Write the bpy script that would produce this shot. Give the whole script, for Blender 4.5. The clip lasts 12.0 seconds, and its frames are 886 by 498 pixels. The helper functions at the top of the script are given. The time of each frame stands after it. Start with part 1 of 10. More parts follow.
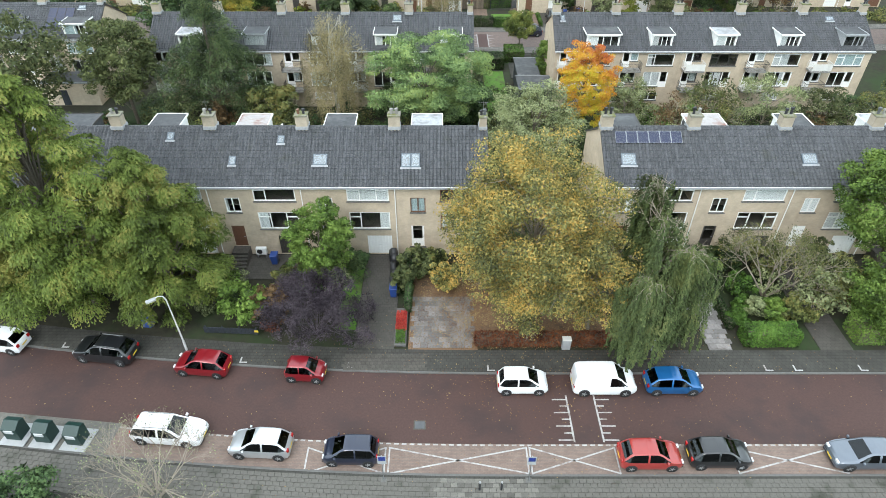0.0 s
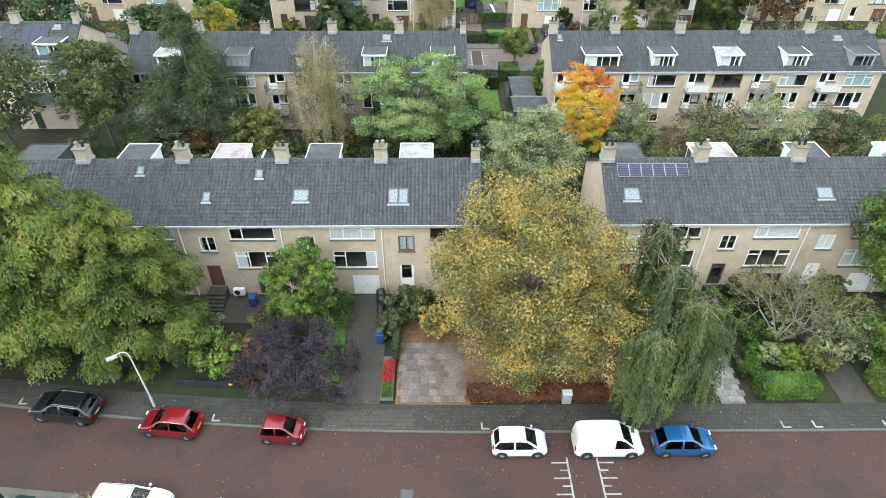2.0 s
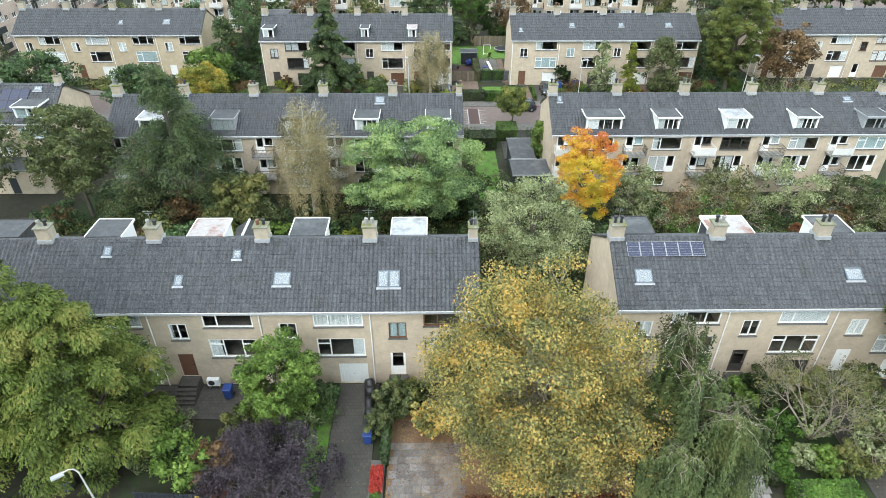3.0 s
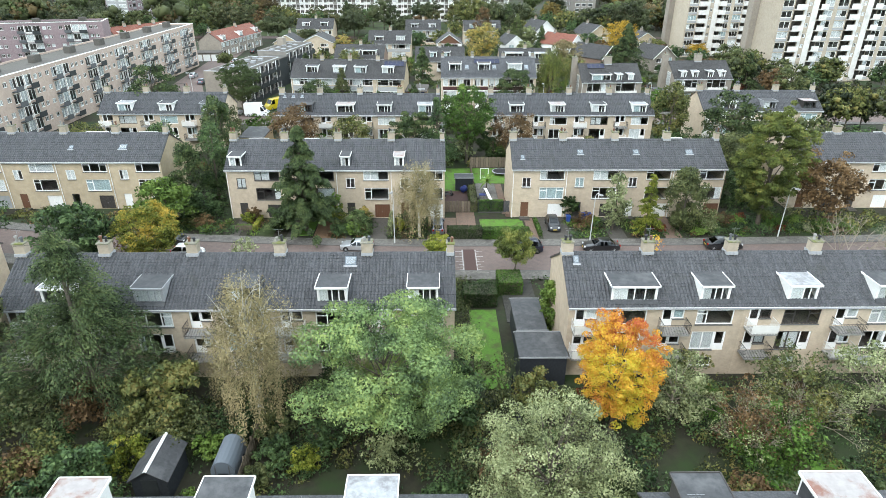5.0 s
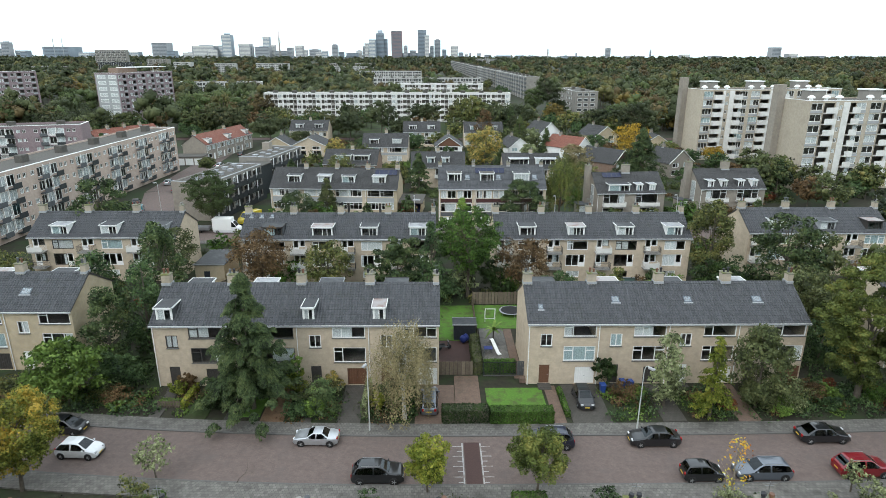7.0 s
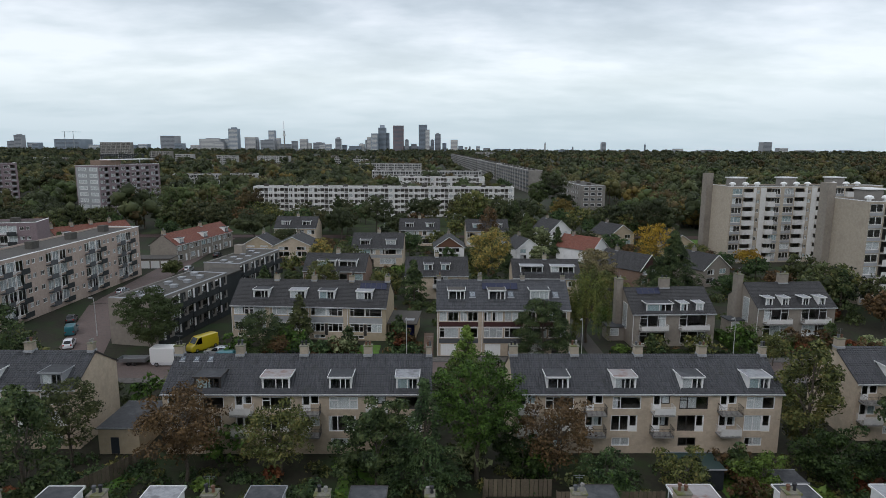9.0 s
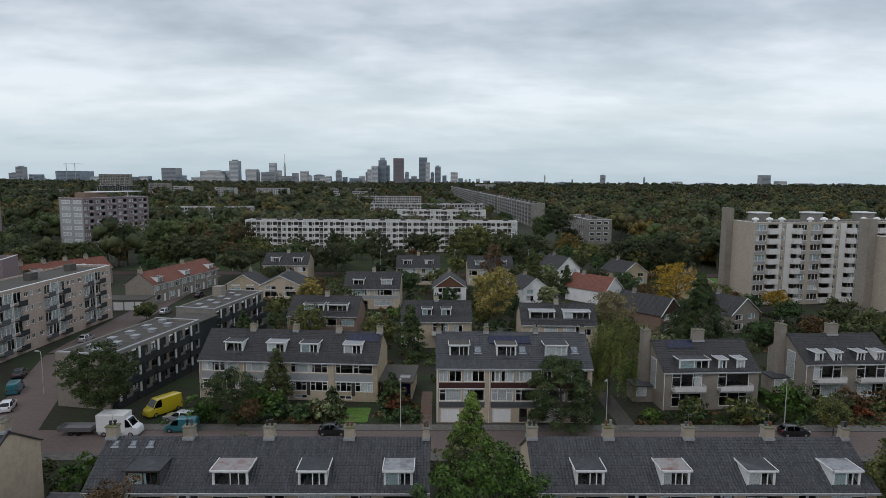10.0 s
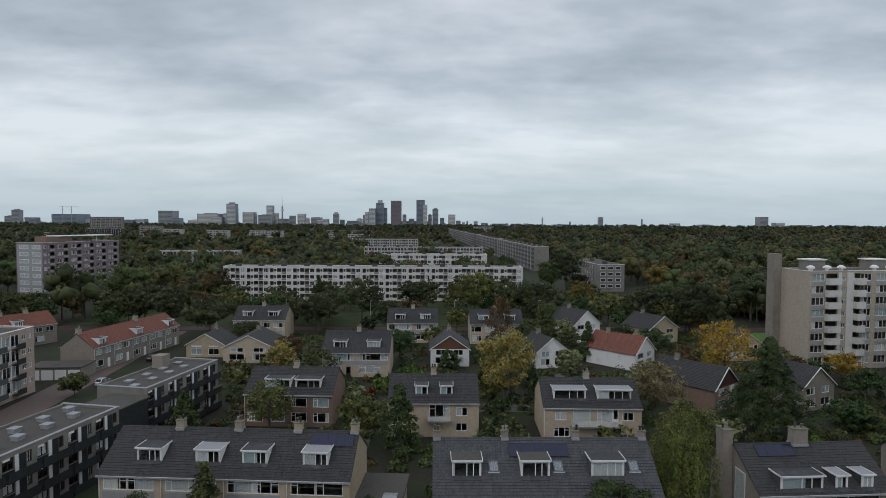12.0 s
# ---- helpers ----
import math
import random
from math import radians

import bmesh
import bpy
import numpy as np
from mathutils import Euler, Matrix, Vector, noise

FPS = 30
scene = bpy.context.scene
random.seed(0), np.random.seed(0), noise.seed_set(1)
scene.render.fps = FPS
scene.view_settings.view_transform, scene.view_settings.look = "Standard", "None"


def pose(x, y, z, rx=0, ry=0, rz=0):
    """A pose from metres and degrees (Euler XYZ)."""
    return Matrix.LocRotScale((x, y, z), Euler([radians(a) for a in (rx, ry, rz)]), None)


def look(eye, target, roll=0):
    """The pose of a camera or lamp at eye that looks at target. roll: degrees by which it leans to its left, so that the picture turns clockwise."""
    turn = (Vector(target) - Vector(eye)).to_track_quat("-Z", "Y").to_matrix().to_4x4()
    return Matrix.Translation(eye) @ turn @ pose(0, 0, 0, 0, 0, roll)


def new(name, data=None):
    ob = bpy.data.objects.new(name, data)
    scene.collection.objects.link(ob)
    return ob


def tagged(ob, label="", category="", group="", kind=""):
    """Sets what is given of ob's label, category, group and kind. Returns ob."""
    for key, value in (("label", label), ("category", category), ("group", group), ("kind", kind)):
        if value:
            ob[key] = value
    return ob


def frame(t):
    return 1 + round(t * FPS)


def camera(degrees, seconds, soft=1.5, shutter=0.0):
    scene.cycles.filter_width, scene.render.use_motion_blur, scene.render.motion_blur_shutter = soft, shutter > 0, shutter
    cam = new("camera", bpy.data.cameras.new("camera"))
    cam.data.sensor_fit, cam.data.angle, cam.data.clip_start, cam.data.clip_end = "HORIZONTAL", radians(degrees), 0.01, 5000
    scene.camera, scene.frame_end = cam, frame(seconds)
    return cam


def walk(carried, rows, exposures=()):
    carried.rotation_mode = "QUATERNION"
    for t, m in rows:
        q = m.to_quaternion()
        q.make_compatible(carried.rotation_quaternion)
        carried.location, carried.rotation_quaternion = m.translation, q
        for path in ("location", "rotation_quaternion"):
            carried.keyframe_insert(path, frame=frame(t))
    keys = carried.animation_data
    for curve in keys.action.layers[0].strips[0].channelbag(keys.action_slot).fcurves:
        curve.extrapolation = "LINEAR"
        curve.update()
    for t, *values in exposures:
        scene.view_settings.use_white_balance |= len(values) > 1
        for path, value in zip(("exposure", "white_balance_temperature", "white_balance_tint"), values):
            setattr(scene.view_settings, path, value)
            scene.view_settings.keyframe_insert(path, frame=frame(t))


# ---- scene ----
cam = camera(71.8, 12.0, 0.68)
PATH = [
    (0, (0.547, 1.588, 34.186), (0.551, 3.145, 32.931), 0.1),
    (0.5, (0.685, 1.977, 34.199), (0.692, 3.531, 32.941), 0.2),
    (1, (0.829, 2.743, 34.197), (0.837, 4.297, 32.938), 0.2),
    (1.5, (0.955, 4.067, 34.195), (0.966, 5.621, 32.936), 0.1),
    (2, (1.061, 5.968, 34.187), (1.075, 7.537, 32.947), 0.1),
    (2.5, (1.172, 8.257, 34.171), (1.19, 9.869, 32.988), 0.2),
    (3, (1.322, 10.998, 34.185), (1.344, 12.65, 33.057), 0.1),
    (3.2, (1.42, 12.428, 34.197), (1.443, 14.093, 33.09), 0.1),
    (4.8, (2.417, 26.229, 34.31), (2.445, 28.012, 33.404), 0.2),
    (5, (2.551, 28.138, 34.311), (2.579, 29.934, 33.431), 0.2),
    (5.5, (2.891, 33.289, 34.288), (2.916, 35.114, 33.472), 0.3),
    (6, (3.228, 38.696, 34.253), (3.25, 40.55, 33.505), 0.0),
    (6.5, (3.518, 44.227, 34.214), (3.539, 46.107, 33.534), 0.0),
    (7, (3.701, 49.856, 34.194), (3.724, 51.76, 33.582), 0.1),
    (7.2, (3.753, 52.22, 34.192), (3.775, 54.132, 33.606), 0.2),
    (8.8, (4.013, 72.301, 34.186), (4.039, 74.268, 33.824), 0.3),
    (9, (4.036, 74.958, 34.182), (4.06, 76.93, 33.849), 0.3),
    (9.5, (4.066, 81.903, 34.159), (4.088, 83.885, 33.891), 0.3),
    (10, (4.083, 88.867, 34.115), (4.107, 90.854, 33.885), 0.4),
    (10.5, (4.101, 95.693, 34.071), (4.126, 97.683, 33.879), 0.4),
    (11, (4.132, 102.272, 34.03), (4.157, 104.266, 33.877), 0.5),
    (11.5, (4.162, 108.635, 33.996), (4.189, 110.631, 33.877), 0.4),
    (12, (4.176, 114.905, 33.951), (4.207, 116.903, 33.858), 0.3),
]
EXPOSURE = [(0, 1.1, 6500, 10), (3, 1.22, 6500, 10), (5, 1.17, 6500, 11), (5.5, 1.24, 6500, 13), (6, 1.22, 6500, 14), (6.5, 0.88, 6500, 12), (7, 0.5, 6500, 11), (9, -0.66, 6500, 19), (9.5, -0.73, 6500, 19), (10, -0.82, 6500, 19), (12, -0.96, 6500, 19)]
walk(cam, [(t, look(eye, target, roll)) for t, eye, target, roll in PATH], EXPOSURE)

# ---------------------------------------------------------------- world and sun
SUN_UP, SUN_AZ = 42.0, 215.0


def build_world():
    world = bpy.data.worlds.new("overcast_sky")
    scene.world = world
    world.use_nodes = True
    nt = world.node_tree
    nt.nodes.clear()
    n, l = nt.nodes.new, nt.links.new
    out, bg = n("ShaderNodeOutputWorld"), n("ShaderNodeBackground")
    sky = n("ShaderNodeTexSky")
    sky.sky_type, sky.sun_disc = "NISHITA", False
    sky.sun_elevation, sky.sun_rotation = radians(SUN_UP), radians(SUN_AZ)
    tc, sep = n("ShaderNodeTexCoord"), n("ShaderNodeSeparateXYZ")
    l(tc.outputs["Generated"], sep.inputs[0])

    def mth(op, a, b=None):
        m = n("ShaderNodeMath")
        m.operation = op
        for i, v in enumerate((a, b)):
            if v is None:
                continue
            if isinstance(v, (int, float)):
                m.inputs[i].default_value = v
            else:
                l(v, m.inputs[i])
        return m.outputs[0]

    zz = mth("ADD", mth("MAXIMUM", sep.outputs[2], 0.0), 0.17)
    cmb = n("ShaderNodeCombineXYZ")
    l(mth("MULTIPLY", mth("DIVIDE", sep.outputs[0], zz), 0.72), cmb.inputs[0])
    l(mth("DIVIDE", sep.outputs[1], zz), cmb.inputs[1])
    big, small = n("ShaderNodeTexNoise"), n("ShaderNodeTexNoise")
    for tex, sc, det in ((big, 0.85, 5), (small, 2.6, 6)):
        tex.inputs["Scale"].default_value = sc
        tex.inputs["Detail"].default_value = det
        tex.inputs["Roughness"].default_value = 0.55
        l(cmb.outputs[0], tex.inputs["Vector"])
    mixn = mth("ADD", mth("MULTIPLY", big.outputs[0], 0.7), mth("MULTIPLY", small.outputs[0], 0.3))
    ramp = n("ShaderNodeValToRGB")
    e = ramp.color_ramp.elements
    e[0].position, e[0].color = 0.40, (0.388, 0.47, 0.508, 1)
    e[1].position, e[1].color = 0.58, (0.98, 1.04, 1.045, 1)
    mid = e.new(0.48)
    mid.color = (0.602, 0.69, 0.718, 1)
    l(mixn, ramp.inputs[0])
    hz = n("ShaderNodeValToRGB")
    q = hz.color_ramp.elements
    q[0].position, q[0].color = 0.0, (0.555, 0.70, 0.715, 1)
    q[1].position, q[1].color = 0.7, (0.86, 0.91, 0.93, 1)
    for at, col in ((0.045, (0.61, 0.75, 0.745, 1)), (0.10, (0.88, 1.0, 0.93, 1)), (0.17, (0.85, 0.97, 0.92, 1)), (0.23, (0.555, 0.67, 0.665, 1)), (0.34, (0.48, 0.59, 0.585, 1))):
        q.new(at).color = col
    l(sep.outputs[2], hz.inputs[0])
    hmix = n("ShaderNodeMix")
    hmix.data_type = "RGBA"
    rise = n("ShaderNodeMapRange")
    rise.inputs["From Min"].default_value, rise.inputs["From Max"].default_value = 0.02, 0.2
    rise.inputs["To Min"].default_value, rise.inputs["To Max"].default_value = 0.12, 0.6
    l(sep.outputs[2], rise.inputs["Value"])
    l(rise.outputs[0], hmix.inputs["Factor"])
    l(hz.outputs[0], hmix.inputs["A"])
    l(ramp.outputs[0], hmix.inputs["B"])
    mix = n("ShaderNodeMix")
    mix.data_type = "RGBA"
    mix.inputs["Factor"].default_value = 0.93
    sc = n("ShaderNodeVectorMath")
    sc.operation = "SCALE"
    sc.inputs["Scale"].default_value = 0.12
    l(sky.outputs[0], sc.inputs[0])
    l(sc.outputs[0], mix.inputs["A"])
    l(hmix.outputs["Result"], mix.inputs["B"])
    tint = n("ShaderNodeVectorMath")
    tint.operation = "MULTIPLY"
    tint.inputs[1].default_value = (0.965, 1.0, 1.045)
    l(mix.outputs["Result"], tint.inputs[0])
    l(tint.outputs[0], bg.inputs["Color"])
    bg.inputs["Strength"].default_value = 1.6
    l(bg.outputs[0], out.inputs[0])


build_world()
sun_data = bpy.data.lights.new("sun", "SUN")
sun_data.energy, sun_data.angle, sun_data.color = 0.8, radians(25), (1.0, 0.985, 0.95)
sun = new("sun", sun_data)
sun.matrix_world = Euler((radians(90 - SUN_UP), 0, radians(180 - SUN_AZ))).to_matrix().to_4x4()


# ---------------------------------------------------------------- materials
def start_mat(name):
    m = bpy.data.materials.new(name)
    m.use_nodes = True
    nt = m.node_tree
    return m, nt.nodes, nt.links, nt.nodes["Principled BSDF"]


def noise_tex(nodes, links, vec, scale, detail=4.0, rough=0.6):
    t = nodes.new("ShaderNodeTexNoise")
    t.inputs["Scale"].default_value = scale
    t.inputs["Detail"].default_value = detail
    t.inputs["Roughness"].default_value = rough
    links.new(vec, t.inputs["Vector"])
    return t.outputs[0]


def mix_col(nodes, links, fac, a, b, blend="MIX"):
    m = nodes.new("ShaderNodeMix")
    m.data_type, m.blend_type = "RGBA", blend
    for key, v in (("Factor", fac), ("A", a), ("B", b)):
        if isinstance(v, (int, float)):
            m.inputs[key].default_value = v
        elif isinstance(v, tuple):
            m.inputs[key].default_value = (*v[:3], 1)
        else:
            links.new(v, m.inputs[key])
    return m.outputs["Result"]


def map_range(nodes, links, v, a, b, c=0.0, d=1.0):
    m = nodes.new("ShaderNodeMapRange")
    for i, x in enumerate((a, b, c, d)):
        m.inputs[1 + i].default_value = x
    links.new(v, m.inputs[0])
    return m.outputs[0]


def surface(name, c1, c2, scale=3.0, rough=0.8, bump=0.2, metal=0.0, stain=None, stain_scale=0.25, stain_lo=0.55, spec=0.3, vary=0.0):
    """Two-scale mottled surface in world metres."""
    m, nodes, links, p = start_mat(name)
    g = nodes.new("ShaderNodeNewGeometry")
    fine = noise_tex(nodes, links, g.outputs["Position"], scale)
    col = mix_col(nodes, links, map_range(nodes, links, fine, 0.3, 0.7), c1, c2)
    if stain:
        big = noise_tex(nodes, links, g.outputs["Position"], stain_scale, 6.0, 0.65)
        col = mix_col(nodes, links, map_range(nodes, links, big, stain_lo, stain_lo + 0.15), col, stain)
    if vary:
        oi = nodes.new("ShaderNodeObjectInfo")
        v = map_range(nodes, links, oi.outputs["Random"], 0, 1, 1 - vary, 1 + vary)
        cm = nodes.new("ShaderNodeVectorMath")
        cm.operation = "SCALE"
        links.new(col, cm.inputs[0])
        links.new(v, cm.inputs["Scale"])
        col = cm.outputs[0]
    links.new(col, p.inputs["Base Color"])
    p.inputs["Roughness"].default_value = rough
    p.inputs["Metallic"].default_value = metal
    p.inputs["Specular IOR Level"].default_value = spec
    if bump:
        b = nodes.new("ShaderNodeBump")
        b.inputs["Strength"].default_value = bump
        b.inputs["Distance"].default_value = 0.03
        links.new(fine, b.inputs["Height"])
        links.new(b.outputs[0], p.inputs["Normal"])
    return m


def bricks(name, c1, c2, mortar, w=0.22, h=0.065, flat=False, stain=None, rough=0.85, gap=0.012, offset=0.5, vary=0.06):
    """Masonry (upright) or paving (flat) in bond."""
    m, nodes, links, p = start_mat(name)
    g = nodes.new("ShaderNodeNewGeometry")
    sep, cmb = nodes.new("ShaderNodeSeparateXYZ"), nodes.new("ShaderNodeCombineXYZ")
    links.new(g.outputs["Position"], sep.inputs[0])
    if flat:
        links.new(sep.outputs[0], cmb.inputs[0])
        links.new(sep.outputs[1], cmb.inputs[1])
    else:
        add = nodes.new("ShaderNodeMath")
        links.new(sep.outputs[0], add.inputs[0])
        links.new(sep.outputs[1], add.inputs[1])
        links.new(add.outputs[0], cmb.inputs[0])
        links.new(sep.outputs[2], cmb.inputs[1])
    b = nodes.new("ShaderNodeTexBrick")
    b.offset = offset
    b.inputs["Color1"].default_value, b.inputs["Color2"].default_value, b.inputs["Mortar"].default_value = (*c1, 1), (*c2, 1), (*mortar, 1)
    b.inputs["Scale"].default_value = 1.0
    b.inputs["Mortar Size"].default_value = gap
    b.inputs["Brick Width"].default_value, b.inputs["Row Height"].default_value = w, h
    links.new(cmb.outputs[0], b.inputs["Vector"])
    fine = noise_tex(nodes, links, g.outputs["Position"], 1.7, 6.0)
    col = mix_col(nodes, links, 0.35, b.outputs[0], mix_col(nodes, links, map_range(nodes, links, fine, 0.3, 0.7), tuple(x * 0.72 for x in c1), tuple(min(1, x * 1.2) for x in c2)))
    if stain:
        big = noise_tex(nodes, links, g.outputs["Position"], 0.35, 6.0, 0.7)
        col = mix_col(nodes, links, map_range(nodes, links, big, 0.52, 0.72, 0.0, 0.8), col, stain)
    oi = nodes.new("ShaderNodeObjectInfo")
    cm = nodes.new("ShaderNodeVectorMath")
    cm.operation = "SCALE"
    links.new(col, cm.inputs[0])
    links.new(map_range(nodes, links, oi.outputs["Random"], 0, 1, 1 - vary, 1 + vary), cm.inputs["Scale"])
    links.new(cm.outputs[0], p.inputs["Base Color"])
    p.inputs["Roughness"].default_value = rough
    p.inputs["Specular IOR Level"].default_value = 0.25
    bmp = nodes.new("ShaderNodeBump")
    bmp.inputs["Strength"].default_value, bmp.inputs["Distance"].default_value = 0.4, 0.01
    links.new(b.outputs["Fac"], bmp.inputs["Height"])
    bmp.invert = True
    links.new(bmp.outputs[0], p.inputs["Normal"])
    return m


def tile_mat(name, c1, c2, moss):
    """Interlocking roof tiles: tone by tile in the tile's own grid, lichen and moss."""
    m, nodes, links, p = start_mat(name)
    tc = nodes.new("ShaderNodeTexCoord")
    g = nodes.new("ShaderNodeNewGeometry")
    b = nodes.new("ShaderNodeTexBrick")
    b.offset = 0.0
    b.inputs["Color1"].default_value, b.inputs["Color2"].default_value = (*c1, 1), (*c2, 1)
    b.inputs["Mortar"].default_value = (*[x * 0.45 for x in c1], 1)
    b.inputs["Scale"].default_value, b.inputs["Mortar Size"].default_value = 1.0, 0.008
    b.inputs["Brick Width"].default_value, b.inputs["Row Height"].default_value = 0.3, 0.33
    links.new(tc.outputs["Object"], b.inputs["Vector"])
    fine = noise_tex(nodes, links, g.outputs["Position"], 9.0, 5.0, 0.7)
    col = mix_col(nodes, links, map_range(nodes, links, fine, 0.45, 0.75, 0, 0.45), b.outputs[0], (0.26, 0.26, 0.25))
    big = noise_tex(nodes, links, g.outputs["Position"], 0.5, 7.0, 0.75)
    col = mix_col(nodes, links, map_range(nodes, links, big, 0.56, 0.74, 0, 0.6), col, moss)
    mp = nodes.new("ShaderNodeMapping")
    mp.inputs["Scale"].default_value = (3.4, 0.35, 1.0)
    links.new(tc.outputs["Object"], mp.inputs["Vector"])
    streak = noise_tex(nodes, links, mp.outputs[0], 1.0, 3.0, 0.6)
    col = mix_col(nodes, links, map_range(nodes, links, streak, 0.54, 0.74, 0, 0.34), col, tuple(min(0.3, x * 2.1) for x in c2))
    col = mix_col(nodes, links, map_range(nodes, links, streak, 0.46, 0.3, 0, 0.3), col, tuple(x * 0.5 for x in c1))
    links.new(col, p.inputs["Base Color"])
    p.inputs["Roughness"].default_value = 0.72
    p.inputs["Specular IOR Level"].default_value = 0.3
    bmp = nodes.new("ShaderNodeBump")
    bmp.inputs["Strength"].default_value, bmp.inputs["Distance"].default_value = 0.5, 0.01
    links.new(fine, bmp.inputs["Height"])
    links.new(bmp.outputs[0], p.inputs["Normal"])
    return m


def leaf_mat(name, dark, mid, light, through_light=0.1, patch_scale=0.55, swing=0.45, per_leaf=0.7):
    m, nodes, links, p = start_mat(name)
    g = nodes.new("ShaderNodeNewGeometry")
    oi = nodes.new("ShaderNodeObjectInfo")
    ramp = nodes.new("ShaderNodeValToRGB")
    e = ramp.color_ramp.elements
    # dark end halved: the deep shade missing inside sparse crowns, put into colour
    e[0].position, e[0].color = 0.0, (*[c * 0.5 for c in dark], 1)
    e[1].position, e[1].color = 1.0, (*light, 1)
    k = e.new(0.55)
    k.color = (*mid, 1)
    big = noise_tex(nodes, links, g.outputs["Position"], patch_scale, 3.0)
    add = nodes.new("ShaderNodeMath")
    add.operation = "MULTIPLY_ADD"
    links.new(map_range(nodes, links, big, 0.3, 0.7, -swing, swing), add.inputs[0])
    add.inputs[1].default_value = 1.0
    links.new(map_range(nodes, links, g.outputs["Random Per Island"], 0, 1, 0.5 - per_leaf / 2, 0.5 + per_leaf / 2), add.inputs[2])
    links.new(add.outputs[0], ramp.inputs[0])
    cm = nodes.new("ShaderNodeVectorMath")
    cm.operation = "SCALE"
    links.new(ramp.outputs[0], cm.inputs[0])
    links.new(map_range(nodes, links, oi.outputs["Random"], 0, 1, 0.85, 1.15), cm.inputs["Scale"])
    links.new(cm.outputs[0], p.inputs["Base Color"])
    p.inputs["Roughness"].default_value = 0.6
    p.inputs["Specular IOR Level"].default_value = 0.2
    tr = nodes.new("ShaderNodeBsdfTranslucent")
    links.new(cm.outputs[0], tr.inputs["Color"])
    ms = nodes.new("ShaderNodeMixShader")
    ms.inputs[0].default_value = through_light
    links.new(p.outputs[0], ms.inputs[1])
    links.new(tr.outputs[0], ms.inputs[2])
    links.new(ms.outputs[0], nodes["Material Output"].inputs[0])
    return m


def glass_mat(name, tint=(0.9, 0.915, 0.92)):
    m, nodes, links, p = start_mat(name)
    nodes.remove(p)
    tr, gl, fr, ms = (nodes.new(k) for k in ("ShaderNodeBsdfTransparent", "ShaderNodeBsdfGlossy", "ShaderNodeLayerWeight", "ShaderNodeMixShader"))
    tr.inputs[0].default_value = (*tint, 1)
    gl.inputs["Roughness"].default_value = 0.03
    gl.inputs["Color"].default_value = (0.72, 0.77, 0.8, 1)
    fr.inputs[0].default_value = 0.5
    cube = nodes.new("ShaderNodeMath")
    cube.operation = "POWER"
    links.new(fr.outputs["Facing"], cube.inputs[0])
    cube.inputs[1].default_value = 3.0
    links.new(map_range(nodes, links, cube.outputs[0], 0.0, 1.0, 0.05, 0.75), ms.inputs[0])
    links.new(tr.outputs[0], ms.inputs[1])
    links.new(gl.outputs[0], ms.inputs[2])
    links.new(ms.outputs[0], nodes["Material Output"].inputs[0])
    return m


def paint(name, col, rough=0.3, metal=0.0, coat=0.0):
    m, nodes, links, p = start_mat(name)
    g = nodes.new("ShaderNodeNewGeometry")
    f = noise_tex(nodes, links, g.outputs["Position"], 2.5, 4.0)
    links.new(mix_col(nodes, links, f, tuple(c * 0.86 for c in col), tuple(min(1, c * 1.08) for c in col)), p.inputs["Base Color"])
    p.inputs["Roughness"].default_value = rough
    p.inputs["Metallic"].default_value = metal
    p.inputs["Coat Weight"].default_value = coat
    p.inputs["Coat Roughness"].default_value = 0.08
    return m


M = {}
M["buff"] = bricks("buff_brick", (0.4591, 0.3755, 0.2776), (0.5400, 0.4417, 0.3239), (0.4402, 0.3755, 0.3052), stain=(0.3700, 0.3079, 0.2313))
M["chimney_brick"] = bricks("weathered_chimney_brick", (0.345, 0.292, 0.222), (0.405, 0.342, 0.258), (0.34, 0.3, 0.245), stain=(0.2, 0.175, 0.13))
M["hibuff"] = bricks("pale_buff_brick", (0.38, 0.325, 0.25), (0.44, 0.38, 0.3), (0.39, 0.35, 0.29), stain=(0.33, 0.285, 0.225))
M["pinkbuff"] = bricks("pinkish_buff_brick", (0.4153, 0.3193, 0.2595), (0.488, 0.3842, 0.3193), (0.4153, 0.3493, 0.3094), stain=(0.3738, 0.2894, 0.2395))
M["yellow"] = bricks("yellow_brick", (0.4297, 0.3456, 0.2174), (0.4784, 0.3877, 0.2565), (0.3958, 0.3456, 0.2856), stain=(0.3630, 0.2948, 0.1971))
M["greybrick"] = bricks("grey_brown_brick", (0.247, 0.217, 0.18), (0.292, 0.255, 0.21), (0.255, 0.232, 0.203), stain=(0.203, 0.18, 0.15))
M["brownbrick"] = bricks("brown_brick", (0.196, 0.119, 0.085), (0.255, 0.162, 0.119), (0.255, 0.221, 0.187))
M["purple"] = bricks("purple_brick", (0.19, 0.135, 0.145), (0.245, 0.18, 0.19), (0.25, 0.22, 0.22))
M["tiles"] = tile_mat("grey_roof_tiles", (0.041, 0.0436, 0.0495), (0.065, 0.0677, 0.0749), (0.0478, 0.0495, 0.0364))
M["tiles_dark"] = tile_mat("dark_roof_tiles", (0.024, 0.024, 0.025), (0.038, 0.037, 0.038), (0.04, 0.038, 0.03))
M["tiles_red"] = tile_mat("red_roof_tiles", (0.17, 0.05, 0.03), (0.23, 0.075, 0.045), (0.14, 0.075, 0.05))
M["white"] = surface("white_painted_wood", (0.74, 0.74, 0.72), (0.82, 0.82, 0.8), 6, 0.45, 0.05)
M["render"] = surface("white_render", (0.72, 0.72, 0.7), (0.8, 0.8, 0.78), 3, 0.8, 0.1, stain=(0.6, 0.6, 0.58))
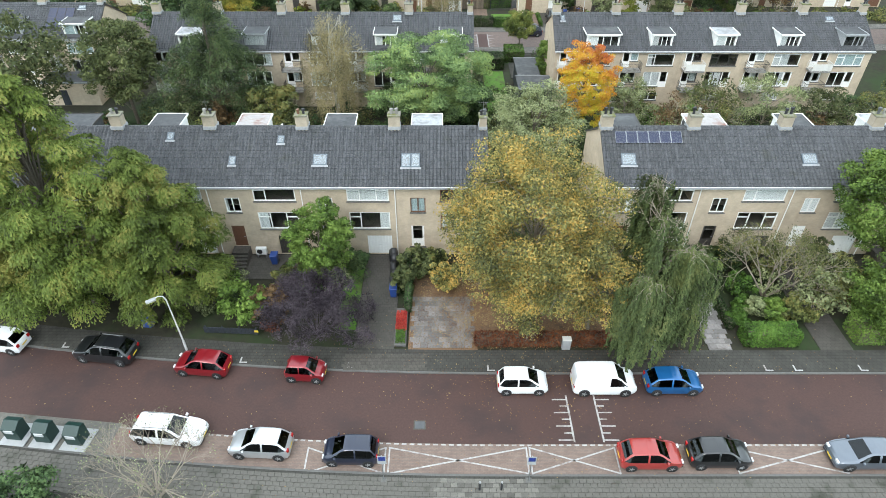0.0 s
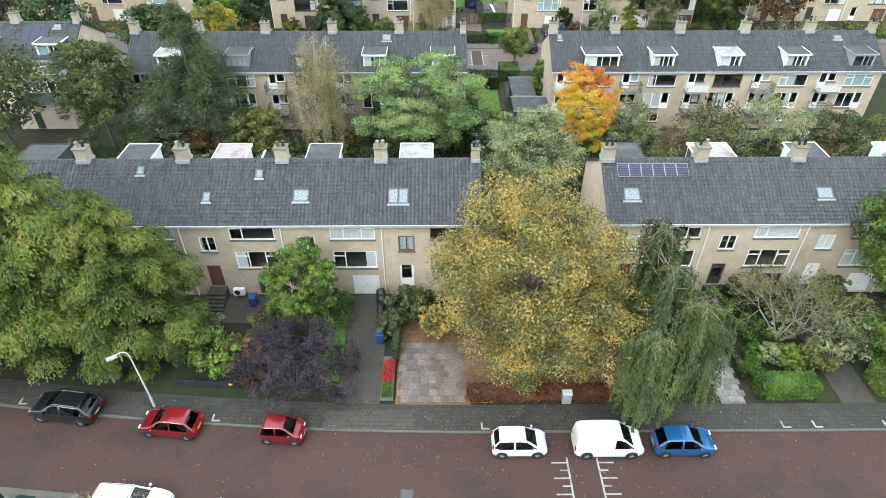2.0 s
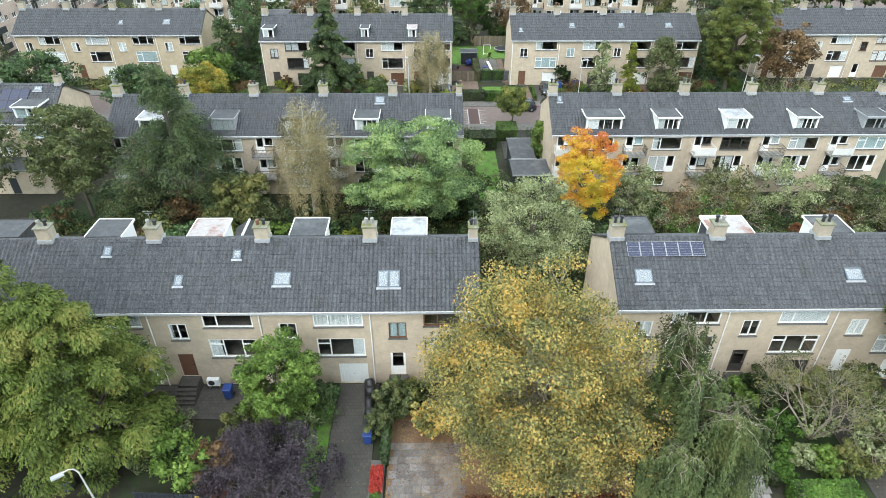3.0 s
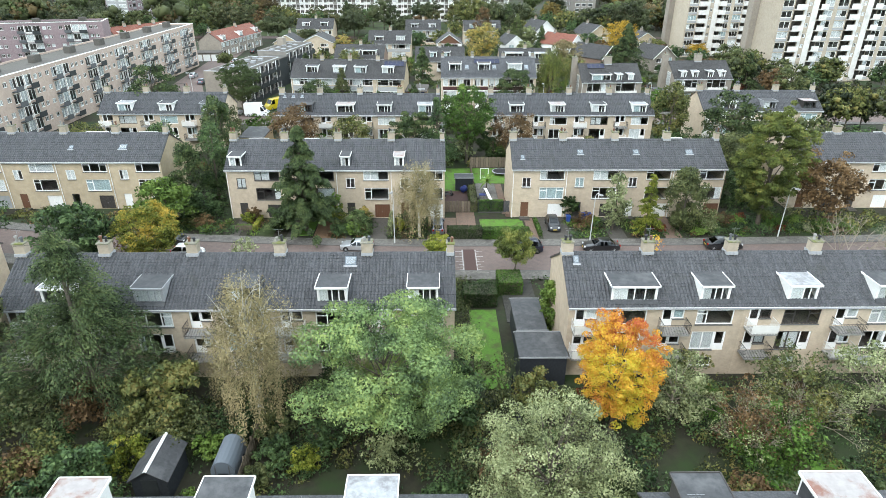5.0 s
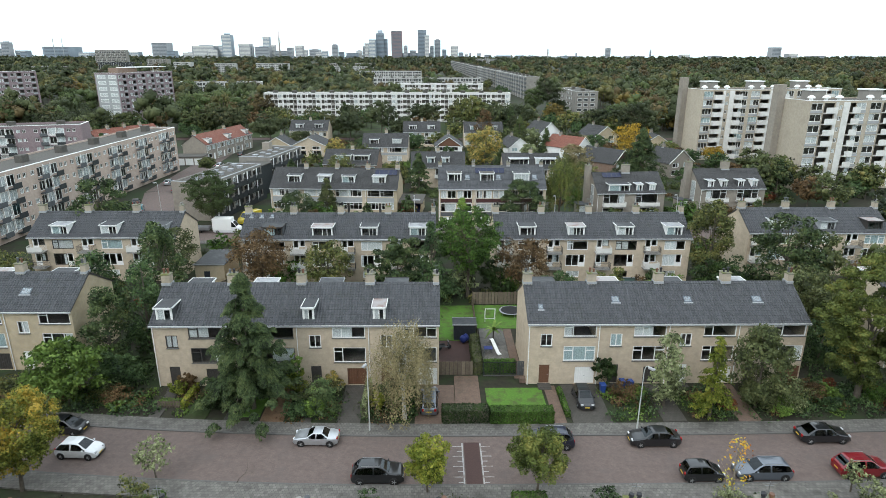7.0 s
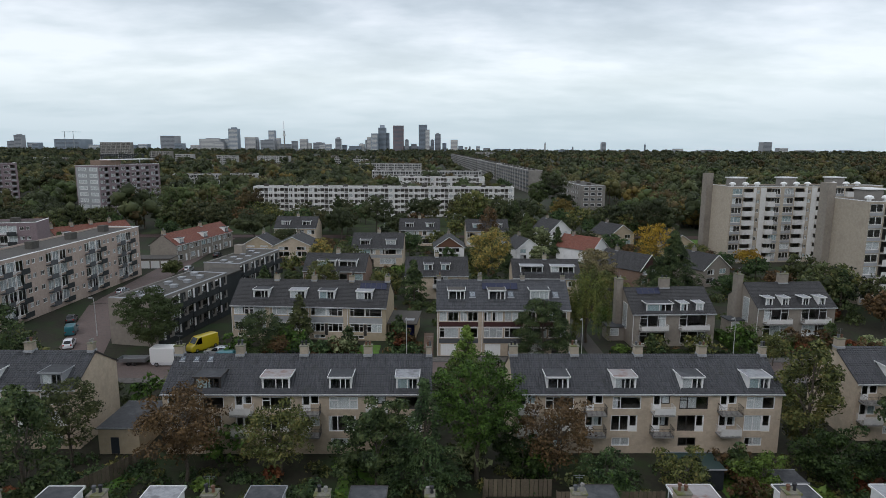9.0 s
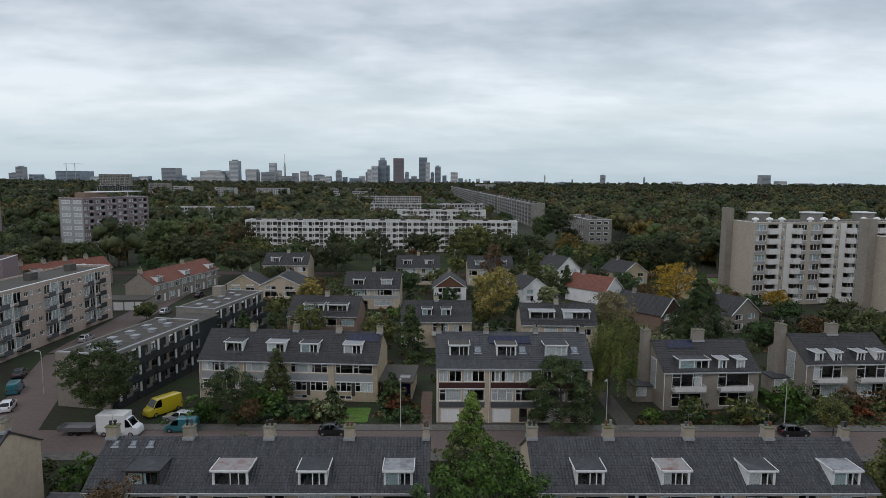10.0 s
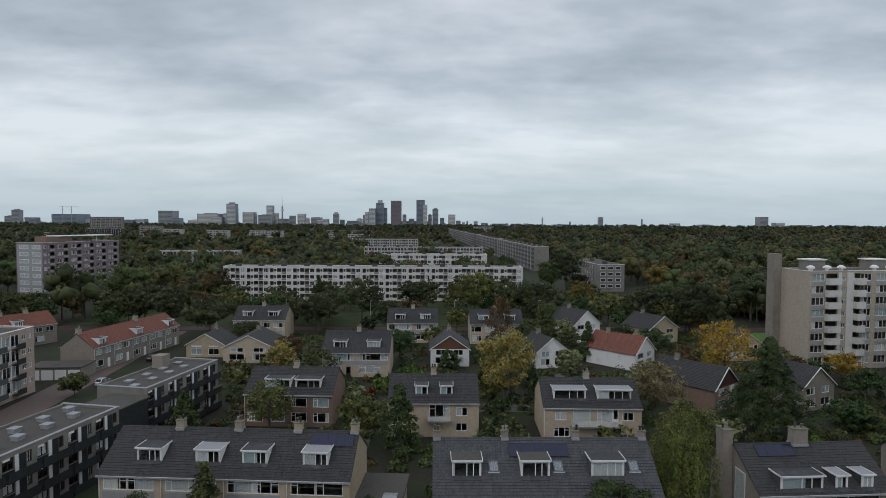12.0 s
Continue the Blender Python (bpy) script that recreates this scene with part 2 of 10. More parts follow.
M["darkframe"] = surface("dark_painted_wood", (0.045, 0.04, 0.038), (0.065, 0.06, 0.055), 6, 0.45, 0.05)
M["brownframe"] = surface("brown_stained_wood", (0.12, 0.06, 0.035), (0.16, 0.08, 0.05), 8, 0.5, 0.1)
M["glass"] = glass_mat("window_glass")
M["carglass"] = glass_mat("car_glass", (0.08, 0.09, 0.095))
M["curtain"] = surface("pale_curtain_cloth", (0.66, 0.67, 0.66), (0.8, 0.81, 0.79), 9, 0.9, 0.2, vary=0.2)
M["teal_curtain"] = surface("pale_teal_curtain_cloth", (0.4, 0.5, 0.5), (0.5, 0.6, 0.6), 8, 0.9, 0.2)
# Room surfaces toned down in colour to deepen the shade behind windows.
M["room"] = surface("shade_toned_plaster", (0.13, 0.12, 0.105), (0.19, 0.17, 0.15), 1.5, 0.9, 0.0)
M["concrete"] = surface("weathered_concrete", (0.21, 0.203, 0.189), (0.28, 0.273, 0.252), 4, 0.85, 0.2, stain=(0.154, 0.154, 0.119), stain_scale=0.8)
M["moss_cap"] = surface("mossy_concrete", (0.15, 0.145, 0.115), (0.235, 0.225, 0.185), 6, 0.9, 0.3, stain=(0.128, 0.136, 0.048), stain_scale=1.2, stain_lo=0.45)
M["lead"] = surface("zinc_flashing", (0.26, 0.27, 0.28), (0.35, 0.36, 0.37), 5, 0.55, 0.1)
M["bitumen"] = surface("bitumen_roofing", (0.045, 0.048, 0.052), (0.075, 0.077, 0.08), 2.5, 0.65, 0.1, stain=(0.1, 0.103, 0.106), stain_scale=0.6, stain_lo=0.52, spec=0.2)
M["bitumen_rust"] = surface("bitumen_roofing_with_rust", (0.27, 0.25, 0.245), (0.34, 0.32, 0.31), 2.5, 0.5, 0.1, stain=(0.2, 0.1, 0.075), stain_scale=0.7, stain_lo=0.5)
M["roof_white"] = surface("pale_roofing", (0.24, 0.25, 0.26), (0.36, 0.37, 0.38), 3, 0.45, 0.1, stain=(0.16, 0.16, 0.165), stain_scale=0.9, stain_lo=0.48)
M["gravel_roof"] = surface("gravel_roofing", (0.07, 0.066, 0.058), (0.108, 0.1, 0.09), 5, 0.9, 0.3, stain=(0.06, 0.06, 0.05), stain_scale=0.4)
M["solar"] = paint("solar_cells", (0.015, 0.02, 0.05), 0.15)
M["metal"] = paint("grey_metal", (0.35, 0.36, 0.37), 0.4, 0.8)
M["lamp_post"] = paint("pale_lamp_post", (0.55, 0.56, 0.55), 0.45, 0.2)
M["rubber"] = surface("black_rubber", (0.015, 0.015, 0.015), (0.025, 0.025, 0.025), 20, 0.8, 0.1)
M["rim"] = paint("silver_rim", (0.45, 0.46, 0.47), 0.3, 0.7)
M["plastic"] = surface("dark_plastic", (0.02, 0.02, 0.022), (0.035, 0.035, 0.037), 12, 0.55, 0.05)
M["headlight"] = paint("headlight_lens", (0.7, 0.72, 0.74), 0.12, 0.3)
M["taillight"] = paint("taillight_lens", (0.35, 0.015, 0.015), 0.15)
M["plate"] = paint("yellow_plate", (0.7, 0.5, 0.05), 0.5)
M["asphalt_red"] = surface("red_asphalt", (0.0536, 0.02913, 0.02491), (0.07052, 0.03936, 0.03375), 7, 0.7, 0.25, stain=(0.04372, 0.02755, 0.02572), stain_scale=0.22, stain_lo=0.5)
M["clinker"] = bricks("red_clinker_paving", (0.1344, 0.0987, 0.08715), (0.1733, 0.1302, 0.1155), (0.1103, 0.0945, 0.0861), 0.21, 0.07, True, stain=(0.1208, 0.09975, 0.0924))
M["clinker_bay"] = bricks("brown_clinker_parking", (0.1726, 0.1215, 0.0986), (0.2167, 0.1598, 0.1343), (0.1275, 0.1088, 0.0952), 0.21, 0.1, True, stain=(0.1275, 0.0952, 0.08288))
M["slabs"] = bricks("grey_paving_slabs", (0.04592, 0.04459, 0.03911), (0.06241, 0.05988, 0.05237), (0.0257, 0.02495, 0.02055), 0.3, 0.3, True, stain=(0.07342, 0.07128, 0.06328), gap=0.02)
M["slabs_pale"] = bricks("pale_grey_paving_slabs", (0.1, 0.094, 0.084), (0.18, 0.17, 0.155), (0.07, 0.068, 0.062), 0.3, 0.3, True, stain=(0.05, 0.048, 0.042), gap=0.02)
M["slab"] = surface("worn_paving_slab", (0.1, 0.094, 0.082), (0.14, 0.132, 0.116), 8, 0.7, 0.2, vary=0.3, stain=(0.04375, 0.04575, 0.03234), stain_scale=0.5)
M["pale_slab"] = surface("pale_paving_slab", (0.1485, 0.135, 0.126), (0.2115, 0.198, 0.189), 6, 0.7, 0.15, vary=0.3, stain=(0.117, 0.099, 0.0855), stain_scale=0.6)
M["drive"] = bricks("dark_driveway_paving", (0.066, 0.06, 0.052), (0.086, 0.079, 0.069), (0.042, 0.039, 0.033), 0.3, 0.3, True, stain=(0.063, 0.063, 0.0525), gap=0.015)
M["drive_red"] = bricks("brown_driveway_clinker", (0.143, 0.0938, 0.0713), (0.188, 0.128, 0.0975), (0.09, 0.075, 0.06), 0.2, 0.1, True, stain=(0.0975, 0.0825, 0.06))
M["kerb"] = surface("concrete_kerb", (0.1002, 0.09723, 0.09114), (0.1276, 0.1245, 0.1185), 5, 0.85, 0.15)
M["line"] = surface("worn_white_road_paint", (0.28, 0.27, 0.26), (0.42, 0.41, 0.4), 6, 0.7, 0.1, stain=(0.2, 0.165, 0.15), stain_scale=1.6, stain_lo=0.5)
M["ground"] = surface("garden_soil", (0.024, 0.022, 0.016), (0.038, 0.038, 0.022), 1.6, 0.95, 0.5, stain=(0.02558, 0.04489, 0.01436), stain_scale=0.12, stain_lo=0.48)
M["grass"] = surface("lawn_grass", (0.063, 0.145, 0.02), (0.1, 0.205, 0.03), 5, 0.9, 0.6, stain=(0.0729, 0.0976, 0.0304), stain_scale=0.9, stain_lo=0.47)
M["verge"] = surface("rough_verge_grass", (0.03, 0.05, 0.014), (0.048, 0.075, 0.02), 3, 0.95, 0.6, stain=(0.03, 0.034, 0.016), stain_scale=0.15, stain_lo=0.45)
M["litter"] = surface("leaf_strewn_paving", (0.13, 0.082, 0.05), (0.21, 0.13, 0.075), 9, 0.9, 0.5, stain=(0.085, 0.06, 0.042), stain_scale=0.8)
M["fence"] = surface("weathered_fence_wood", (0.12, 0.096, 0.072), (0.176, 0.144, 0.104), 5, 0.85, 0.3, vary=0.2)
M["darkwood"] = surface("black_stained_shed_wood", (0.022, 0.026, 0.032), (0.035, 0.04, 0.047), 5, 0.7, 0.2)
M["bark"] = surface("bark", (0.075, 0.062, 0.048), (0.13, 0.112, 0.09), 9, 0.9, 0.6)
M["bark_pale"] = surface("pale_bark", (0.34, 0.33, 0.30), (0.46, 0.45, 0.41), 7, 0.85, 0.4, stain=(0.1, 0.09, 0.08), stain_scale=2.5, stain_lo=0.5)
M["twig"] = surface("bare_twigs", (0.20, 0.17, 0.135), (0.29, 0.25, 0.2), 6, 0.9, 0.2)
M["twig_purple"] = surface("purple_grey_twigs", (0.085, 0.07, 0.08), (0.14, 0.118, 0.13), 6, 0.9, 0.2)
M["blue_bin"] = paint("blue_bin_plastic", (0.02, 0.055, 0.22), 0.5)
M["black_bin"] = paint("black_bin_plastic", (0.02, 0.02, 0.022), 0.45)
M["green_bin"] = paint("dark_green_bin_steel", (0.0072, 0.03, 0.0252), 0.45)
M["red_paint"] = paint("red_door_paint", (0.33, 0.015, 0.02), 0.4)
M["blue_paint"] = paint("blue_door_paint", (0.015, 0.03, 0.16), 0.4)
M["panel_grey"] = surface("grey_facade_panel", (0.288, 0.296, 0.296), (0.352, 0.36, 0.36), 2, 0.6, 0.05)
M["panel_dark"] = surface("dark_facade_panel", (0.07, 0.075, 0.08), (0.1, 0.105, 0.11), 2, 0.6, 0.05)
M["panel_white"] = surface("white_facade_panel", (0.58, 0.57, 0.54), (0.66, 0.65, 0.62), 1.5, 0.7, 0.05, stain=(0.425, 0.416, 0.391))
M["panel_black"] = surface("black_panel_and_dark_opening", (0.022, 0.026, 0.027), (0.035, 0.04, 0.042), 2, 0.6, 0.05)
M["flat_wall"] = surface("pale_grey_facade", (0.33, 0.325, 0.31), (0.41, 0.405, 0.385), 0.6, 0.8, 0.05, stain=(0.25, 0.245, 0.23), stain_scale=0.2)
M["flat_dark"] = surface("brown_grey_facade", (0.2, 0.185, 0.165), (0.26, 0.245, 0.22), 0.6, 0.8, 0.05, stain=(0.16, 0.15, 0.135), stain_scale=0.2)
# Skyline tower colours carry the distance haze: lifted paler and bluer.
M["tower_blue"] = surface("hazed_blue_tower_cladding", (0.2, 0.24, 0.28), (0.26, 0.3, 0.34), 0.02, 0.5, 0.0)
M["tower_grey"] = surface("hazed_grey_tower_cladding", (0.27, 0.28, 0.29), (0.34, 0.35, 0.36), 0.02, 0.7, 0.0)
M["slate"] = surface("blue_grey_cladding", (0.0988, 0.12, 0.1428), (0.1444, 0.168, 0.1932), 0.05, 0.6, 0.0)
M["panel_red"] = surface("red_brown_facade_panel", (0.05, 0.022, 0.02), (0.075, 0.03, 0.027), 3, 0.6, 0.05)
LEAF = {
    "olive": leaf_mat("olive_needle_foliage", (0.04, 0.062, 0.01), (0.12, 0.165, 0.032), (0.25, 0.23, 0.06), 0.14, 0.4, 0.4, 0.45),
    "yellow": leaf_mat("yellowing_leaves", (0.17, 0.19, 0.08), (0.29, 0.275, 0.09), (0.56, 0.37, 0.1), 0.25, 0.6, 0.55, 1.0),
    "yellowgreen": leaf_mat("yellow_green_leaves", (0.09, 0.13, 0.02), (0.2, 0.24, 0.035), (0.36, 0.34, 0.06), 0.3),
    "turning": leaf_mat("green_leaves_turning_yellow", (0.05, 0.075, 0.018), (0.11, 0.138, 0.033), (0.21, 0.2, 0.05), 0.15, 0.35, 0.5, 0.5),
    "maple": leaf_mat("orange_yellow_leaves", (0.08, 0.115, 0.02), (0.18, 0.195, 0.036), (0.42, 0.29, 0.05), 0.25, 0.35, 0.6, 0.6),
    "gold": leaf_mat("golden_brown_leaves", (0.2, 0.13, 0.02), (0.36, 0.235, 0.03), (0.5, 0.34, 0.055), 0.3),
    "weep": leaf_mat("dull_green_leaves", (0.035, 0.046, 0.018), (0.085, 0.105, 0.04), (0.16, 0.165, 0.065), 0.16, 0.6, 0.4, 0.6),
    "beech": leaf_mat("dull_beech_leaves", (0.034, 0.05, 0.018), (0.072, 0.1, 0.034), (0.14, 0.155, 0.055), 0.12, 0.6, 0.4, 0.5),
    "purple": leaf_mat("dark_purple_leaves", (0.0176, 0.0132, 0.0176), (0.06, 0.046, 0.058), (0.11, 0.088, 0.1)),
    "green": leaf_mat("fresh_green_leaves", (0.05, 0.09, 0.018), (0.11, 0.18, 0.034), (0.185, 0.26, 0.058)),
    "bluegreen": leaf_mat("blue_green_leaves", (0.07, 0.12, 0.06), (0.19, 0.28, 0.105), (0.33, 0.4, 0.13), 0.2, 0.3, 0.5, 0.5),
    "dark": leaf_mat("dark_green_leaves", (0.0143, 0.03025, 0.01208), (0.06, 0.105, 0.03904), (0.11, 0.165, 0.05856)),
    "conifer": leaf_mat("conifer_needles", (0.0154, 0.0286, 0.011), (0.062, 0.096, 0.036), (0.12, 0.15, 0.055), 0.15),
    "greygreen": leaf_mat("grey_green_leaves", (0.07, 0.088, 0.038), (0.22, 0.255, 0.12), (0.34, 0.37, 0.19)),
    "birch": leaf_mat("tan_birch_leaves", (0.16, 0.145, 0.07), (0.28, 0.24, 0.125), (0.4, 0.33, 0.18), 0.3),
    "orange": leaf_mat("orange_autumn_leaves", (1.0, 0.26, 0.11), (0.72, 0.42, 0.05), (0.62, 0.6, 0.07), 0.3, 0.2, 0.62, 0.45),
    "brown": leaf_mat("brown_autumn_leaves", (0.07, 0.045, 0.02), (0.125, 0.078, 0.036), (0.19, 0.12, 0.055)),
    "mixed": leaf_mat("mixed_autumn_foliage", (0.03025, 0.044, 0.01342), (0.12, 0.14, 0.0427), (0.22, 0.19, 0.061)),
    "wood": leaf_mat("woodland_foliage", (0.025, 0.04, 0.01952), (0.06, 0.072, 0.03172), (0.12, 0.1, 0.04148), 0.1, 0.06, 0.55, 0.5),
    "wood_deep": leaf_mat("deep_green_canopy", (0.026, 0.036, 0.017), (0.056, 0.07, 0.03), (0.11, 0.12, 0.05), 0.1, 0.07, 0.42, 0.22),
    "wood_olive": leaf_mat("olive_canopy", (0.048, 0.048, 0.019), (0.1, 0.096, 0.035), (0.165, 0.146, 0.052), 0.1, 0.07, 0.42, 0.22),
    "wood_rust": leaf_mat("rust_brown_canopy", (0.045, 0.038, 0.018), (0.088, 0.066, 0.028), (0.14, 0.1, 0.04), 0.1, 0.07, 0.42, 0.22),
    "wood_green": leaf_mat("mid_green_canopy", (0.032, 0.052, 0.018), (0.07, 0.098, 0.034), (0.125, 0.145, 0.052), 0.1, 0.07, 0.42, 0.22),
    "wood_gold": leaf_mat("golden_canopy", (0.08, 0.062, 0.018), (0.145, 0.108, 0.028), (0.22, 0.165, 0.045), 0.1, 0.07, 0.42, 0.22),
    "hedge": leaf_mat("hedge_leaves", (0.0165, 0.0363, 0.0066), (0.065, 0.13, 0.022), (0.11, 0.19, 0.035)),
    "darkhedge": leaf_mat("dark_hedge_leaves", (0.012, 0.025, 0.008), (0.026, 0.048, 0.013), (0.05, 0.08, 0.02)),
    "redhedge": leaf_mat("reddish_hedge_leaves", (0.09, 0.03, 0.015), (0.16, 0.055, 0.025), (0.24, 0.1, 0.04)),
    "fallen": leaf_mat("fallen_leaf_litter", (0.14, 0.06, 0.03), (0.24, 0.13, 0.055), (0.4, 0.3, 0.13), 0.1),
    "scarlet": leaf_mat("scarlet_bedding_leaves", (0.3, 0.02, 0.02), (0.42, 0.04, 0.03), (0.5, 0.09, 0.06)),
}


# ---------------------------------------------------------------- mesh helpers
class Geo:
    """Collects faces; makes one mesh."""

    def __init__(self):
        self.v, self.f = [], []

    def poly(self, pts):
        k = len(self.v)
        self.v += [tuple(p) for p in pts]
        self.f.append(tuple(range(k, k + len(pts))))
        return self

    def box(self, x0, y0, z0, x1, y1, z1):
        k = len(self.v)
        self.v += [(x, y, z) for z in (z0, z1) for y in (y0, y1) for x in (x0, x1)]
        self.f += [(k, k + 2, k + 3, k + 1), (k + 4, k + 5, k + 7, k + 6), (k, k + 1, k + 5, k + 4), (k + 2, k + 6, k + 7, k + 3), (k, k + 4, k + 6, k + 2), (k + 1, k + 3, k + 7, k + 5)]
        return self

    def block(self, x0, y0, z0, x1, y1, z1, b=0.03):
        """A box with its top edges taken off."""
        k = len(self.v)
        self.v += [(x, y, z0) for y in (y0, y1) for x in (x0, x1)] + [(x, y, z1 - b) for y in (y0, y1) for x in (x0, x1)]
        self.v += [(x, y, z1) for y in (y0 + b, y1 - b) for x in (x0 + b, x1 - b)]
        for a in (0, 4):
            self.f += [(k + a, k + a + 1, k + a + 5, k + a + 4), (k + a + 3, k + a + 2, k + a + 6, k + a + 7), (k + a + 2, k + a, k + a + 4, k + a + 6), (k + a + 1, k + a + 3, k + a + 7, k + a + 5)]
        self.f += [(k + 8, k + 9, k + 11, k + 10), (k, k + 2, k + 3, k + 1)]
        return self

    def extrude(self, pts, x0, x1):
        """A polygon in (y, z), drawn out along x."""
        k, n = len(self.v), len(pts)
        self.v += [(x0, y, z) for y, z in pts] + [(x1, y, z) for y, z in pts]
        self.f += [tuple(range(k, k + n)), tuple(range(k + 2 * n - 1, k + n - 1, -1))]
        self.f += [(k + i, k + n + i, k + n + (i + 1) % n, k + (i + 1) % n) for i in range(n)]
        return self

    def tube(self, a, b, r0, r1, n=6, cap=True):
        a, b = Vector(a), Vector(b)
        d = (b - a).normalized() if (b - a).length > 1e-6 else Vector((0, 0, 1))
        u = d.orthogonal().normalized()
        w = d.cross(u)
        k = len(self.v)
        for c, r in ((a, r0), (b, r1)):
            for i in range(n):
                t = 2 * math.pi * i / n
                self.v.append(tuple(c + u * (r * math.cos(t)) + w * (r * math.sin(t))))
        self.f += [(k + i, k + (i + 1) % n, k + n + (i + 1) % n, k + n + i) for i in range(n)]
        if cap:
            self.f += [tuple(range(k + n - 1, k - 1, -1)), tuple(range(k + n, k + 2 * n))]
        return self

    def mesh(self, name, mat=None, smooth=False):
        me = bpy.data.meshes.new(name)
        me.from_pydata(self.v, [], self.f)
        if mat:
            me.materials.append(mat)
        if smooth:
            me.polygons.foreach_set("use_smooth", [True] * len(me.polygons))
        me.update()
        return me


def part(name, geo, mat, parent, label="", m=None, kind="", smooth=False):
    me = geo.mesh(name, mat, smooth) if isinstance(geo, Geo) else geo
    ob = new(name, me)
    ob.parent = parent
    if m is not None:
        ob.matrix_basis = m
    tagged(ob, label, "", "", kind)
    return ob


def thing(name, label, category, group="", m=None, kind=""):
    ob = new(name)
    ob.empty_display_size = 0.2
    if m is not None:
        ob.matrix_basis = m
    return tagged(ob, label, category, group, kind)


def solid(name, geo, mat, label, category="", group="", kind="", m=None, smooth=False):
    ob = new(name, geo.mesh(name, mat, smooth) if isinstance(geo, Geo) else geo)
    if m is not None:
        ob.matrix_basis = m
    return tagged(ob, label, category, group, kind)


CACHE = {}


def cached(key, make):
    if key not in CACHE:
        CACHE[key] = make()
    return CACHE[key]


rnd = random.Random(7)


# ---------------------------------------------------------------- building parts
def tile_mesh(w, length, seg, mat, key):
    """A slope of overlapping tiles: x along the eave, y up the slope."""

    def make():
        tw, th = 0.3, 0.33
        cols, rows = max(1, round(w / tw)), max(1, round(length / th))
        nx = cols * seg + 1 if seg else 2
        xs = np.linspace(0, w, nx)
        wave = np.zeros(nx) if seg == 0 else np.array([[0.0, 0.085][:seg] if seg == 2 else [0.0, 0.015, 0.095][:seg]] * cols).ravel()
        wave = np.append(wave, wave[0]) if seg > 1 else np.zeros(nx)
        v, f = [], []
        th = length / rows
        for r in range(rows):
            y0, y1 = r * th, min(length, (r + 1) * th + 0.02)
            k = len(v)
            jig = rnd.uniform(-0.006, 0.006)
            v += [(x, y0 + jig, h) for x, h in zip(xs, wave)]
            v += [(x, y0 + jig, h + 0.042) for x, h in zip(xs, wave)]
            v += [(x, y1, h + 0.005) for x, h in zip(xs, wave)]
            for i in range(nx - 1):
                f += [(k + i, k + i + 1, k + nx + i + 1, k + nx + i), (k + nx + i, k + nx + i + 1, k + 2 * nx + i + 1, k + 2 * nx + i)]
        me = bpy.data.meshes.new("tiles")
        me.from_pydata(v, [], f)
        me.materials.append(M[mat])
        me.update()
        return me

    return cached(("tile", round(w, 2), round(length, 2), seg, mat, key), make)


def facade(geo, w, z0, z1, holes, y0, t, x0=0.0):
    """A wall along x from y0 to y0 + t with openings (xa, xb, za, zb) that go through."""
    zs = sorted({z0, z1, *[h[2] for h in holes], *[h[3] for h in holes]})
    zs = [z for z in zs if z0 <= z <= z1]
    for za, zb in zip(zs, zs[1:]):
        zm = (za + zb) / 2
        cut = sorted((h[0], h[1]) for h in holes if h[2] < zm < h[3])
        x = x0
        for a, b in cut:
            if a > x + 1e-4:
                geo.box(x, y0, za, a, y0 + t, zb)
            x = max(x, b)
        if x < x0 + w - 1e-4:
            geo.box(x, y0, za, x0 + w, y0 + t, zb)


def lattice(bars, y0, y1, name, mat):
    """Bars (xa, xb, za, zb) in one plane as a single joined mesh between y0 and y1."""
    xs = sorted({round(v, 4) for q in bars for v in q[:2]})
    zs = sorted({round(v, 4) for q in bars for v in q[2:]})
    full = {}
    for i in range(len(xs) - 1):
        for j in range(len(zs) - 1):
            x, z = (xs[i] + xs[i + 1]) / 2, (zs[j] + zs[j + 1]) / 2
            full[i, j] = any(a < x < b and c < z < d for a, b, c, d in bars)
    g, at = Geo(), {}

    def v(i, j, k):
        if (i, j, k) not in at:
            at[i, j, k] = len(g.v)
            g.v.append((xs[i], (y0, y1)[k], zs[j]))
        return at[i, j, k]

    for (i, j), on in full.items():
        if not on:
            continue
        g.f += [(v(i, j, 0), v(i + 1, j, 0), v(i + 1, j + 1, 0), v(i, j + 1, 0)), (v(i, j, 1), v(i, j + 1, 1), v(i + 1, j + 1, 1), v(i + 1, j, 1))]
        for di, dj, p, q in ((-1, 0, (i, j), (i, j + 1)), (1, 0, (i + 1, j + 1), (i + 1, j)), (0, -1, (i + 1, j), (i, j)), (0, 1, (i, j + 1), (i + 1, j + 1))):
            if not full.get((i + di, j + dj)):
                g.f.append((v(*p, 0), v(*q, 0), v(*q, 1), v(*p, 1)))
    return g.mesh(name, M[mat])


def frame_mesh(w, h, panes, mat, transom):
    def make():
        b = 0.085
        bars = [(0, w, 0, b), (0, w, h - b, h), (0, b, 0, h), (w - b, w, 0, h)]
        x = 0.0
        for p in panes:
            if x > 0:
                bars.append((x - b / 2, x + b / 2, 0, h))
            if transom and p < 0.4:
                bars.append((x, x + p * w, h * 0.68, h * 0.68 + b * 0.8))
            x += p * w
        return lattice(bars, 0.0, 0.09, "window", mat)

    return cached(("frame", round(w, 2), round(h, 2), panes, mat, transom), make)


def pane_mesh(w, h):
    return cached(("pane", round(w, 2), round(h, 2)), lambda: Geo().box(0, 0, 0, w, 0.012, h).mesh("pane", M["glass"]))


